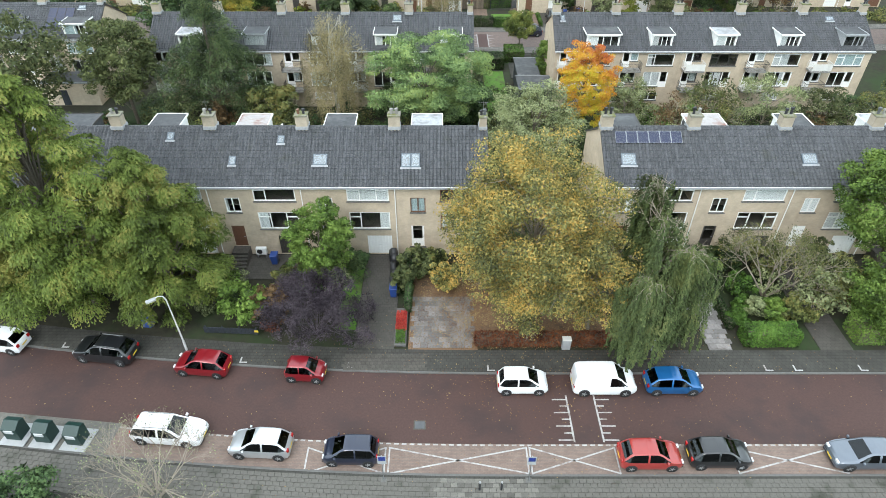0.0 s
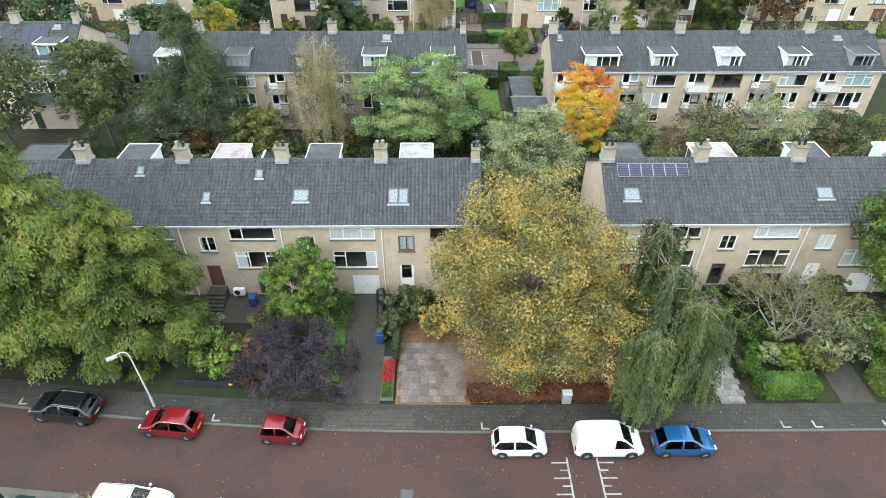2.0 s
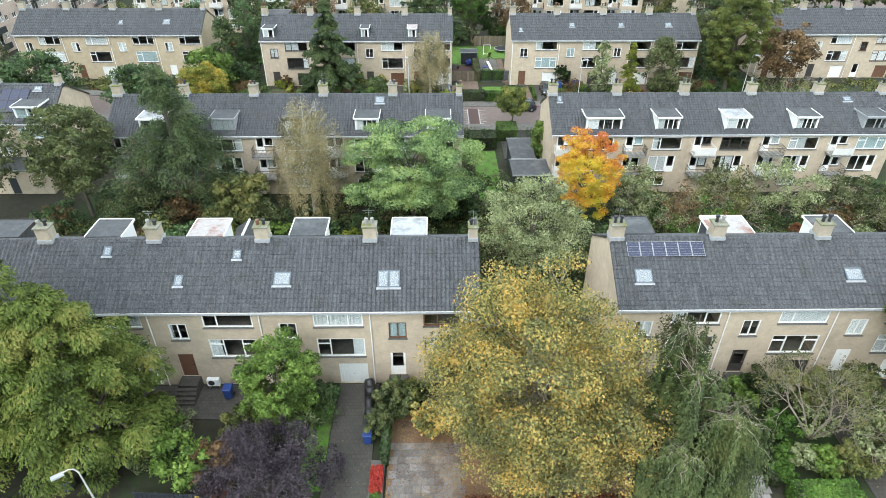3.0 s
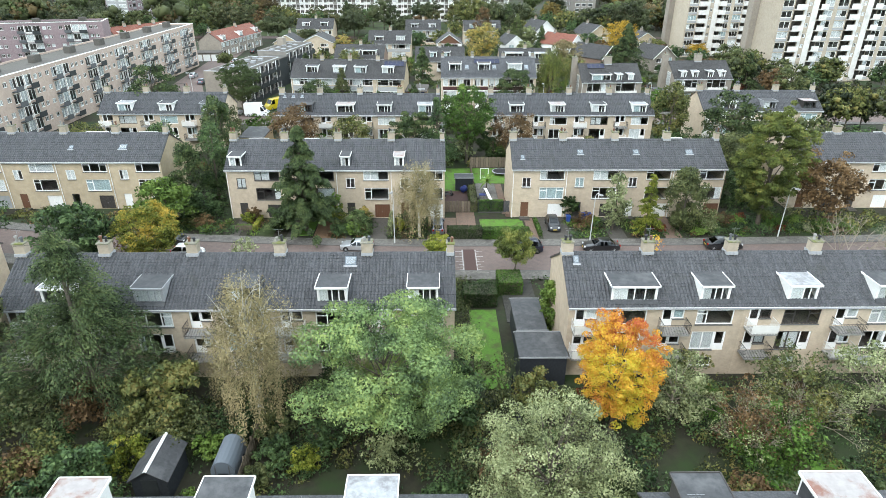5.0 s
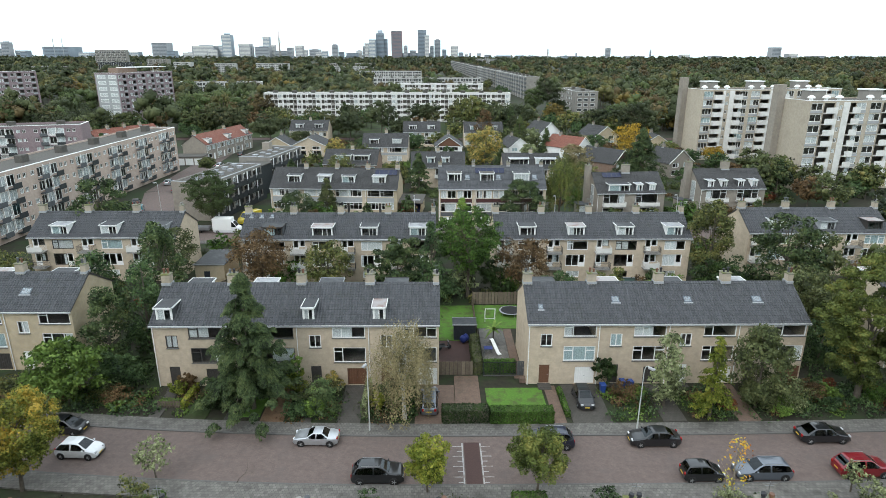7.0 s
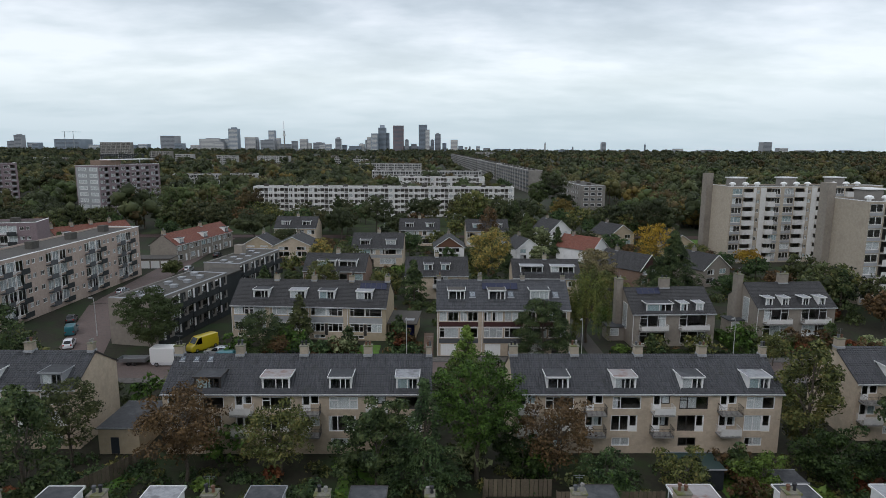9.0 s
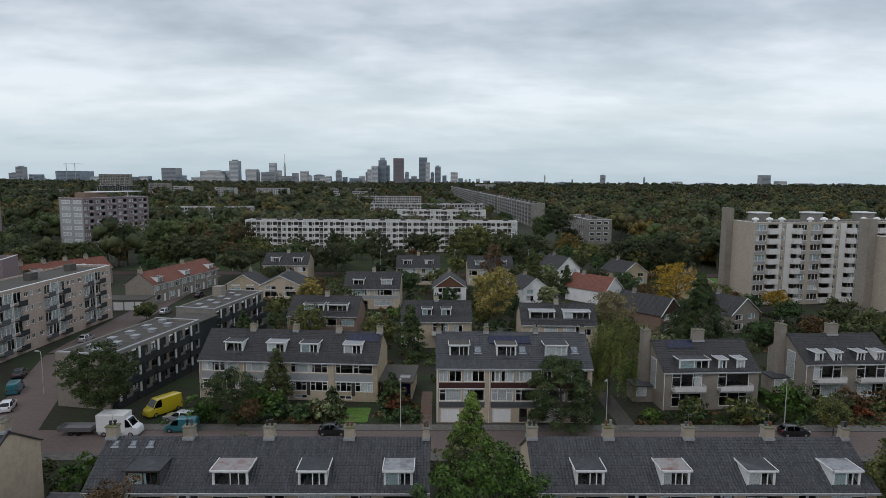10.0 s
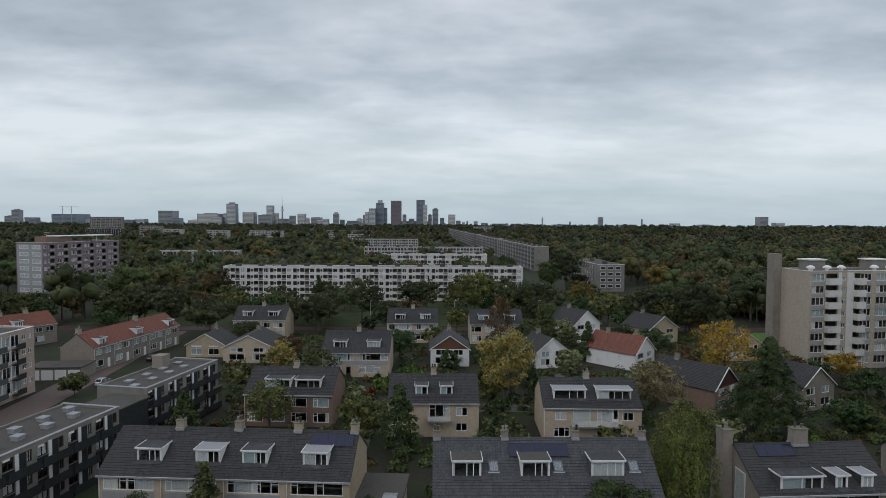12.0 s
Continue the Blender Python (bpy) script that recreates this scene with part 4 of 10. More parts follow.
terrace(-34.0, 43.3, 5, 7.65, "front", seed=-1, seg=3, raised=True, group="terrace on the first street", spec={
    1: {"lights": [(4.2, 3.9, 0.55, 0.7, 1)]},
    2: {"lights": [(1.9, 1.6, 0.55, 0.8, 1), (5.7, 3.6, 0.55, 0.7, 1)]},
    3: {"lights": [(1.1, 1.6, 1.15, 1.0, 1)]},
    4: {"lights": [(0.65, 1.4, 0.75, 1.25, 1), (1.42, 1.4, 0.75, 1.25, 1)]}})
terrace(13.9, 43.3, 5, 7.6, "front", seed=5, seg=3, raised=True, group="second terrace on the first street", spec={
    0: {"lights": [(1.3, 1.6, 1.2, 1.05, 1)], "solar": [(1.0, 3.6, 6, 0.92, 1.15)]},
    2: {"lights": [(0.9, 1.7, 1.2, 0.95, 1)]}})
terrace(-34.0, 72.4, 5, 7.65, "rear", seed=3, seg=3, group="terrace with gardens to the first street", spec={
    3: {"lights": [(0.9, 3.9, 1.0, 0.9, -1)], "dormers": rear_dormer(0)}})
terrace(14.0, 72.4, 5, 7.5, "rear", seed=6, seg=3, group="second terrace with gardens", spec={
    0: {"lights": [(6.2, 4.0, 0.5, 0.8, -1)], "dormers": [(0.1, 3.9, "white", "bitumen", -1)]}, 4: {"lights": [(4.0, 4.0, 0.9, 0.6, -1)]}})
terrace(-71.7, 76.0, 4, 7.5, "rear", seed=8, seg=2, group="third terrace with gardens", spec={
    3: {"dormers": [(1.0, 2.8, "white", "bitumen", -1)], "solar": [(6.4, 1.2, 3, 1.05, 1.6, 2, -1)], "lights": [(2.0, 4.2, 0.9, 0.6, -1)]}})
FD = [(0, 0.6, 1.7, "white", "bitumen", 1), (2, 0.8, 1.2, "white", "bitumen", 1), (3, 0.6, 1.3, "white", "bitumen_rust", 1)]
terrace(-26.0, 108.3, 4, 7.5, "front", seed=2, group="terrace on the second street", front_dormers=FD, spec={0: {"frame": "darkframe", "garage": "darkframe"}, 1: {"frame": "darkframe", "garage": "darkframe"}, 2: {"garage": "brownframe"}})
terrace(13.4, 108.4, 4, 7.4, "front", seed=5, group="second terrace on the second street", spec={
    0: {"lights": [(1.2, 1.5, 0.5, 0.7, 1)]}, 1: {"lights": [(1.8, 2.4, 0.8, 0.8, 1)]}, 2: {"lights": [(2.2, 2.4, 0.8, 0.8, 1)]}, 3: {"lights": [(2.2, 2.4, 1.0, 0.8, 1)]}})
terrace(-66.3, 112.0, 4, 7.5, "front", wall="yellow", seed=4, group="yellow terrace on the second street", spec={
    2: {"lights": [(1.6, 2.0, 0.6, 0.7, 1)]}, 3: {"lights": [(1.2, 2.0, 1.1, 0.9, 1)]}})
terrace(54.5, 111.6, 3, 7.5, "front", seed=1, group="third terrace on the second street")
terrace(-26.0, 139.0, 4, 7.4, "rear", seed=5, group="terrace before the third street", spec={0: {"lights": [(4.6, 4.2, 0.5, 0.6, -1), (6.2, 4.2, 0.5, 0.6, -1), (3.0, 4.2, 0.5, 0.6, -1)], "dormers": [(1.0, 2.9, "darkframe", "bitumen", -1)]}})
terrace(12.8, 139.1, 4, 7.5, "rear", seed=0, group="second terrace before the third street")
terrace(-58.7, 140.2, 3, 7.5, "rear", seed=8, group="third terrace before the third street")
terrace(53.2, 142.0, 3, 7.5, "rear", seed=9, group="fourth terrace before the third street")


# ---------------------------------------------------------------- houses of the third street and beyond
def e_row():
    """Four houses with bands of grey panels and white dormers."""
    base = pose(-32.4, 181.2, 0, 0, 0, -4)
    for i in range(4):
        w = 6.95
        ops = [("win", 0.5, 3.2, 4.35, 5.85), ("win", 3.25, 6.2, 4.35, 5.85), ("win", 0.5, 2.9, 1.5, 3.0), ("win", 3.5, 6.2, 1.5, 3.0), ("panel", 0.4, 6.3, 3.05, 4.2, "panel_grey"), ("win", 1.0, 3.0, 0.3, 0.9), ("awning", 0.4, 6.3, 3.02, 0.08, "white"), ("solid_door", 2.92, 3.48, 0.8, 2.9, "darkframe")]
        dm = [((3.7, 3.4, 1.7, 1.5)[i], 2.8, "white", "lead" if i % 2 else "bitumen", 1, 1.5, 1.25, "white")]
        st = [(w if i < 3 else w - 0.4, 5.0, 9.2, 10.6, 0.9, 0.8)]
        dwelling(base @ pose(i * w, 0, 0), w, 10.2, 6.2, 9.7, ops, rear_ops(i)[:1], "yellow" if i % 2 else "buff", "tiles_dark", 1, dm, (), [(1.7, 4.0, 5, 0.98, 1.6)] if i == 3 else (), (i == 0, i == 3), st,
                 "terraced house with grey panels and dark roof tiles", "houses with grey panels", hidden=-1, detail=1)
    # carport with coloured doors beside the row
    c = thing("carport", "flat-roofed carport with a red and a blue door", "carport", m=base @ pose(27.9, 1.2, 0))
    part("wall", Geo().box(0.0, 2.6, 0, 5.0, 2.8, 2.8).box(0, 0.5, 0, 0.15, 8, 2.8).box(4.85, 0, 0, 5.0, 8, 2.8).box(0.15, 7.8, 0, 4.85, 8, 2.8), M["yellow"], c)
    part("roof", Geo().block(-0.2, -0.4, 2.8, 5.3, 8.3, 3.05), M["gravel_roof"], c)
    door(c, 0.4, 2.5, 0.0, 1.0, 2.2, "red_paint", 1, False)
    part("garage_door", Geo().box(2.2, 2.5, 0, 4.5, 2.58, 2.2), M["blue_paint"], c, "dark blue garage door")
    part("roof_panel", Geo().box(3.0, 1.2, 3.05, 4.6, 2.6, 3.2), M["roof_white"], c)


e_row()


def e2_row():
    """Three tall houses with red-brown panels over garages."""
    for i in range(3):
        w = 7.25
        ops = [("win", 0.4, 1.6, 5.9, 7.5), ("win", 1.75, 3.5, 5.9, 7.5, "white"), ("win", 3.8, 4.9, 5.9, 7.5), ("win", 5.0, 6.7, 5.9, 7.5), ("panel", 0.35, 6.75, 5.0, 5.8, "panel_red"), ("win", 0.4, 3.5, 3.1, 4.8), ("win", 3.8, 6.7, 3.1, 4.8), ("panel", 0.35, 6.75, 2.2, 3.0, "panel_dark"),
               ("garage", 0.6, 3.2, 0.03, 2.05, "white"), ("door", 4.4, 5.5, 0.1, 2.1, "darkframe"), ("awning", 0.35, 6.75, 4.88, 0.1, "white")]
        dm = [((1.8, 1.2)[i], 2.8, "white", "gravel_roof", 1, 1.6, 1.5, "white")] if i < 2 else [(0.8, 3.2, "white", "bitumen", 1, 1.6, 1.5, None, True)]
        st = [(0.3 if i == 0 else 0.0, 5.2, 11.2, 12.4, 0.7, 0.6, "greybrick")] + ([(w - 0.4, 5.2, 11.2, 12.4, 0.7, 0.6, "greybrick")] if i == 2 else [])
        dwelling(pose(4.3, 171.5, 0) @ pose(i * w, 0, 0), w, 10.4, 8.05, 11.7, ops, rear_ops(i)[:1], "buff", "tiles", 1, dm, [((5.4, 4.5, 4.7)[i], 2.4, 0.95, 1.2, 1)], [(0.3, 4.1, 5, 1.2, 1.5)] if i == 1 else (), (i == 0, i == 2), st,
                 "tall terraced house with red-brown panels over a garage", "houses over garages", hidden=-1, detail=1)


e2_row()


def semi(x, y, rot, seed, wide_dormer, solar):
    """A pair of houses with balconies and a tall chimney at the gable."""
    w = 14.6
    ops = [("win", 1.3, 5.9, 3.3, 5.75), ("win", 8.3, 13.1, 3.3, 5.75), ("win", 1.3, 5.9, 0.5, 2.6), ("win", 8.6, 13.0, 0.5, 2.6), ("balcony", 1.2, 6.0, 3.1, 1.2, "panel_white"), ("balcony", 8.2, 13.2, 3.1, 1.2, "panel_white")]
    dm = [(2.4, 4.6, "white", "bitumen", 1), (8.4, 1.3, "white", "lead", 1), (11.2, 1.3, "white", "lead", 1)] if wide_dormer else [(1.6, 1.3, "white", "lead", 1), (4.6, 1.3, "white", "lead", 1), (8.4, 1.3, "white", "lead", 1), (11.4, 1.3, "white", "lead", 1)]
    h = dwelling(pose(x, y, 0, 0, 0, rot), w, 10.0, 6.0, 9.4, ops, rear_ops(seed)[:2], "greybrick", "tiles_dark", 1, dm, (), [(2.0, 4.3, 4, 1.05, 1.5)] if solar else (), (1, 1),
                 [(7.3, 5.0, 8.8, 11.0, 1.7, 1.0, "greybrick"), (-0.6, 6.0, 0.0, 10.8, 1.1, 1.6, "greybrick")], "grey-brown brick pair of houses with white balconies", "pairs with balconies", name="semi_detached_house", hidden=-1, detail=1)
    part("stair_window", Geo().box(-0.06, 2.6, 2.4, -0.02, 4.6, 7.0), M["white"], h)
    part("stair_pane", Geo().box(-0.075, 2.7, 2.5, -0.062, 4.5, 6.9), M["glass"], h)
    p = part("porch", Geo().box(-3.0, 3.6, 0, -0.02, 6.5, 2.5), M["greybrick"], h)
    part("porch_roof", Geo().box(-3.2, 3.3, 2.5, -0.02, 6.6, 2.65), M["bitumen"], p)
    part("porch_window", Geo().box(-2.6, 3.56, 0.9, -1.0, 3.6, 2.3), M["white"], p)
    part("pane", Geo().box(-2.5, 3.53, 1.0, -1.1, 3.555, 2.2), M["glass"], p)


semi(37.9, 176.2, 3, 1, True, True)
semi(61.6, 180.4, 3, 2, False, False)


def simple_house(x, y, w, d, ez, rz, rot=0.0, wall="buff", tiles="tiles_dark", dorm=2, label="", gable_front=False, chim=True, front=None, solar=(), lights=(), dormers=None):
    ops = front
    if ops is None:
        n = max(1, int(w / 3.6))
        ops = []
        for i in range(n):
            a = (i + 0.12) * w / n
            b = a + w / n * 0.72
            ops += [("win", a, b, 3.3, 4.8), ("win", a, b, 0.8, 2.4)]
        ops = [o for o in ops if o[4] < ez - 0.1]
    dm = dormers or [(w * (i + 0.5) / dorm - 1.3, 2.8, "white", "bitumen", 1, 1.4, 1.2, "white") for i in range(dorm)]
    st = [(w * 0.5, d / 2, rz - 0.5, rz + 1.0, 0.9, 0.7)] if chim else []
    m = pose(x, y, 0, 0, 0, rot)
    if gable_front:
        m = m @ pose(0, w, 0, 0, 0, -90)
    return dwelling(m, w, d, ez, rz, ops, (), wall, tiles, 1, dm, lights, solar, (1, 1), st, label, "", name="house", hidden=-1, detail=1)


simple_house(-26.8, 214.6, 14.6, 10.5, 5.5, 8.7, -3, "brownbrick", dorm=2, label="brown brick house with white dormers on a dark roof", dormers=[(3.2, 4.2, "white", "bitumen", 1, 1.4, 1.1, "white"), (8.2, 4.2, "white", "bitumen", 1, 1.4, 1.1, "white")])
simple_house(-19.8, 246.0, 14.6, 12.5, 5.5, 9.0, 0, "buff", dorm=2, label="buff house with two white dormers", front=[("win", 0.5, 2.2, 3.7, 5.2), ("win", 2.3, 5.4, 3.7, 5.2), ("win", 5.5, 6.8, 3.7, 5.2), ("win", 8.0, 9.4, 3.7, 5.2), ("win", 9.5, 12.6, 3.7, 5.2), ("win", 12.7, 14.2, 3.7, 5.2), ("panel", 0.4, 14.3, 2.75, 3.6, "panel_grey"), ("win", 0.5, 4.2, 0.9, 2.6), ("win", 8.0, 12.6, 0.9, 2.6), ("door", 5.2, 6.2, 0.1, 2.3, "darkframe")])
simple_house(-2.8, 209.6, 14.2, 10.5, 5.5, 8.7, 0, "buff", dorm=2, label="low buff house with small dormers", dormers=[(4.2, 2.0, "white", "bitumen", 1, 1.4, 1.3), (8.1, 2.0, "white", "bitumen", 1, 1.4, 1.3)], front=[("win", 0.6, 3.0, 3.3, 4.8), ("win", 6.4, 9.6, 2.9, 5.1), ("balcony", 6.2, 9.8, 2.7, 1.1, "panel_white"), ("win", 10.6, 12.4, 3.3, 4.7), ("win", 0.6, 3.0, 0.8, 2.4), ("win", 10.6, 12.4, 0.9, 2.2)])
simple_house(21.2, 207.4, 15.0, 10.5, 5.5, 8.7, -2, "buff", dorm=2, label="buff house with wide white dormers", dormers=[(1.7, 5.0, "white", "lead", 1, 1.5, 1.3, "white"), (8.5, 5.2, "white", "lead", 1, 1.5, 1.3, "white")], front=[("win", 1.8, 3.5, 3.4, 4.7), ("win", 4.5, 7.2, 3.0, 5.1), ("win", 8.2, 10.6, 3.0, 5.1), ("door", 10.6, 11.5, 2.8, 5.1), ("win", 12.0, 13.8, 3.4, 4.7), ("balcony", 4.3, 11.7, 2.7, 1.2, "panel_white"), ("win", 1.6, 4.0, 0.8, 2.3), ("win", 8.2, 12.0, 0.8, 2.3)])
simple_house(-52.5, 288.0, 14.6, 11, 5.6, 8.9, 0, "buff", dorm=2, label="grey-roofed house with white dormers by the woods")
simple_house(-8.6, 283.5, 14.0, 11, 5.6, 8.9, 0, "buff", dorm=2, label="grey-roofed house with white bay windows", front=[("win", 0.5, 2.2, 3.7, 5.2), ("win", 2.3, 5.4, 3.7, 5.2), ("win", 5.5, 6.8, 3.7, 5.2), ("win", 8.0, 9.4, 3.7, 5.2), ("win", 9.5, 12.6, 3.7, 5.2), ("win", 12.7, 13.7, 3.7, 5.2), ("panel", 0.4, 13.8, 2.75, 3.6, "panel_grey"), ("win", 0.5, 4.2, 0.9, 2.6), ("win", 8.0, 12.6, 0.9, 2.6), ("door", 5.2, 6.2, 0.1, 2.3, "darkframe")])
simple_house(14.4, 282.0, 14.6, 11, 5.6, 8.9, 0, "buff", dorm=2, label="grey-roofed house with small dormers")


def gable_house(x, y, w, d, ez, rz, wall, tiles, label, clad=None, chim_side=True, rot=0.0):
    """A house whose gable looks to the street: ridge along y."""
    h = thing("gabled_house", label, "house", m=pose(x + w / 2, y + d / 2, 0, 0, 0, rot) @ pose(-w / 2, -d / 2, 0))
    g = Geo()
    holes = [(w * 0.12, w * 0.42, 0.7, 2.2), (w * 0.58, w * 0.86, 0.7, 2.2), (w * 0.14, w * 0.4, max(2.6, ez - 1.45), ez - 0.15), (w * 0.6, w * 0.84, max(2.6, ez - 1.45), ez - 0.15)]
    facade(g, w, 0, ez, holes, 0, 0.28)
    part("front_wall", g, M[wall], h)
    part("rear_wall", Geo().box(0, d - 0.28, 0, w, d, ez), M[wall], h)
    part("side_wall", Geo().box(0, 0.28, 0, 0.25, d - 0.28, ez), M[wall], h)
    part("side_wall", Geo().box(w - 0.25, 0.28, 0, w, d - 0.28, ez), M[wall], h)
    for y0 in (0.0, d - 0.25):
        q = Geo()
        k = len(q.v)
        q.v += [(0, y0, ez), (w, y0, ez), (w / 2, y0, rz), (0, y0 + 0.25, ez), (w, y0 + 0.25, ez), (w / 2, y0 + 0.25, rz)]
        q.f += [(k, k + 1, k + 2), (k + 5, k + 4, k + 3), (k, k + 2, k + 5, k + 3), (k + 1, k + 4, k + 5, k + 2)]
        part("gable", q, M[clad or wall], h)
    for hx in holes:
        window(h, hx[0], 0, hx[2], hx[1] - hx[0], hx[3] - hx[2], (0.5, 0.5), "white", 1, rnd.choice(CURT), detail=1)
    k = (rz - ez) / (w / 2)
    ang = math.degrees(math.atan(k))
    length = (w / 2 + 0.35) / math.cos(math.radians(ang))
    t = tile_mesh(d + 0.6, length, 1, tiles, 1)
    roof = part("roof", Geo().poly([(-0.35, -0.3, ez - 0.35 * k - 0.02), (w / 2, -0.3, rz - 0.02), (w / 2, d + 0.3, rz - 0.02), (-0.35, d + 0.3, ez - 0.35 * k - 0.02)]).poly([(w + 0.35, -0.3, ez - 0.35 * k - 0.02), (w + 0.35, d + 0.3, ez - 0.35 * k - 0.02), (w / 2, d + 0.3, rz - 0.02), (w / 2, -0.3, rz - 0.02)]), M["darkframe"], h)
    part("tiles", t, None, roof, "", pose(-0.35, d + 0.3, ez - 0.35 * k, 0, 0, -90) @ pose(0, 0, 0, ang), "stuff")
    part("tiles", t, None, roof, "", pose(w + 0.35, -0.3, ez - 0.35 * k, 0, 0, 90) @ pose(0, 0, 0, ang), "stuff")
    for s in (-1, 1):
        part("bargeboard", Geo().tube((w / 2, -0.32, rz), (w / 2 + s * (w / 2 + 0.35), -0.32, ez - 0.35 * k), 0.09, 0.09, 4), M["white"], h)
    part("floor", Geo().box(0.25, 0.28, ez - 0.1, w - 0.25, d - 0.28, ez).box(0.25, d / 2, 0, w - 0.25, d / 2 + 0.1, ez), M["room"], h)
    if chim_side:
        chimney(h, w * 0.5, d * 0.75, rz - 0.7, rz + 0.8, 0.9, 0.7, "greybrick")
    return h


gable_house(3.6, 256.0, 9.0, 11, 4.1, 7.2, "render", "tiles_dark", "white gabled house with brown boarded gable", "brownframe")
gable_house(26.6, 254.5, 7.6, 10, 4.1, 7.0, "render", "tiles_dark", "white gabled house with a dark roof", rot=16)
gable_house(40.5, 284.0, 9.0, 11, 5.2, 9.0, "render", "tiles_dark", "tall white gabled house beside trees", rot=24)
gable_house(44.5, 252.5, 8.6, 13, 4.0, 7.4, "render", "tiles_red", "white house with a red tiled roof", rot=42)
gable_house(61.0, 283.0, 10.5, 11, 4.2, 7.6, "yellow", "tiles_dark", "buff gabled house with a solar roof", rot=24)
gable_house(49.0, 222.0, 8.5, 13, 4.4, 7.8, "brownbrick", "tiles_dark", "dark brick house with skylights", "panel_red", rot=38)
gable_house(67.5, 223.0, 9.0, 10, 4.4, 7.8, "greybrick", "tiles_dark", "grey brick gabled house behind a conifer", rot=24)
gable_house(76.0, 262.0, 9.0, 10, 4.2, 7.2, "yellow", "tiles_dark", "buff gabled house under a yellow tree")
gable_house(-56.5, 265.0, 9.3, 10, 3.2, 5.9, "yellow", "tiles_dark", "low buff bungalow with dark roof")
gable_house(-45.5, 259.0, 12.0, 12, 3.8, 6.6, "buff", "tiles_dark", "low buff house with a white eave")


# ---------------------------------------------------------------- blocks of flats
def flat_block(name, label, m, length, depth, floors, fh, wall, pattern, base=0.0, roofm="gravel_roof", frm="white", hoods=True, parapet=0.5, far=False, coping="white"):
    """A slab of flats: facade towards -y, openings per bay by pattern: (kind, x0, x1, z0, z1) in one bay of width bw."""
    bw, ops = pattern
    h = thing(name, label, "apartment building", m=m)
    n = max(1, int(length / bw))
    bw = length / n
    top = base + floors * fh
    holes, items = [], []
    for fl in range(floors):
        for i in range(n):
            for o in ops:
                x0, x1, z0, z1 = i * bw + o[1], i * bw + o[2], base + fl * fh + o[3], base + fl * fh + o[4]
                if o[0] in ("win", "loggia"):
                    holes.append((x0, x1, z0, z1))
                items.append((o[0], x0, x1, z0, z1, o[5] if len(o) > 5 else None, fl))
    g = Geo()
    facade(g, length, 0, top + parapet, [] if far == 2 else holes, 0, 0.3)
    g.box(0, 0.3, 0, 0.3, depth, top + parapet).box(length - 0.3, 0.3, 0, length, depth, top + parapet).box(0.3, depth - 0.3, 0, length - 0.3, depth, top + parapet)
    part("wall", g, M[wall], h)
    rg = Geo().box(0.3, 0.3, top - 0.1, length - 0.3, depth - 0.3, top)
    part("roof", rg, M[roofm], h)
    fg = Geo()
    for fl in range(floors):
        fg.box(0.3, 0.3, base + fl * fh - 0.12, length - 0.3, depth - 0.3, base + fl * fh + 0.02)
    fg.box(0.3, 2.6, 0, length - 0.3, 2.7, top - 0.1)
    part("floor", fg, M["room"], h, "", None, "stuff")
    part("coping", Geo().box(-0.08, -0.08, top + parapet, length + 0.08, 0.36, top + parapet + 0.1).box(-0.08, 0.36, top + parapet, 0.36, depth + 0.08, top + parapet + 0.1).box(length - 0.36, 0.36, top + parapet, length + 0.08, depth + 0.08, top + parapet + 0.1), M[coping], h)
    if far:
        fr, pn, pl, cu = Geo(), Geo(), {}, Geo()
        for kind, x0, x1, z0, z1, ex, fl in items:
            # far 2: no holes; flat sheets cover windows and loggias alike
            if far == 2 and kind in ("win", "loggia"):
                pn.box(x0 + 0.1, -0.04, z0 + 0.1, x1 - 0.1, -0.01, z1 - 0.1)
            elif kind == "win":
                if rnd.random() < 0.5:
                    cu.box(x0 + 0.1, 0.19, z0 + 0.1, x0 + 0.1 + (x1 - x0 - 0.2) * rnd.choice([0.45, 1.0, 1.0]), 0.2, z1 - 0.1)
                fr.box(x0, 0.08, z0, x1, 0.16, z0 + 0.1).box(x0, 0.08, z1 - 0.1, x1, 0.16, z1).box(x0, 0.08, z0 + 0.1, x0 + 0.1, 0.16, z1 - 0.1).box(x1 - 0.1, 0.08, z0 + 0.1, x1, 0.16, z1 - 0.1).box((x0 + x1) / 2 - 0.04, 0.08, z0 + 0.1, (x0 + x1) / 2 + 0.04, 0.16, z1 - 0.1)
                pn.box(x0 + 0.1, 0.13, z0 + 0.1, x1 - 0.1, 0.14, z1 - 0.1)
            elif kind in ("panel", "balcony"):
                dp = 0.05 if kind == "panel" else 1.1
                pl.setdefault(ex, Geo()).box(x0, -dp, z0, x1, -dp + 0.05, z1)
                if kind == "balcony":
                    pl[ex].box(x0, -dp + 0.05, z0 - 0.12, x1, 0, z0)
        if fr.f:
            part("glazing_frame", fr, M[frm], h, "", None, "stuff")
        # far 2: black sheets stand in for the shade inside these openings
        if pn.f:
            part("glazing", pn, M["panel_black"] if far == 2 else M["glass"], h, "", None, "stuff").visible_shadow = False
        if cu.f:
            part("curtain", cu, M["curtain"], h, "", None, "stuff")
        for ex, q in pl.items():
            part("cladding", q, M[ex], h, "", None, "stuff")
        items = []
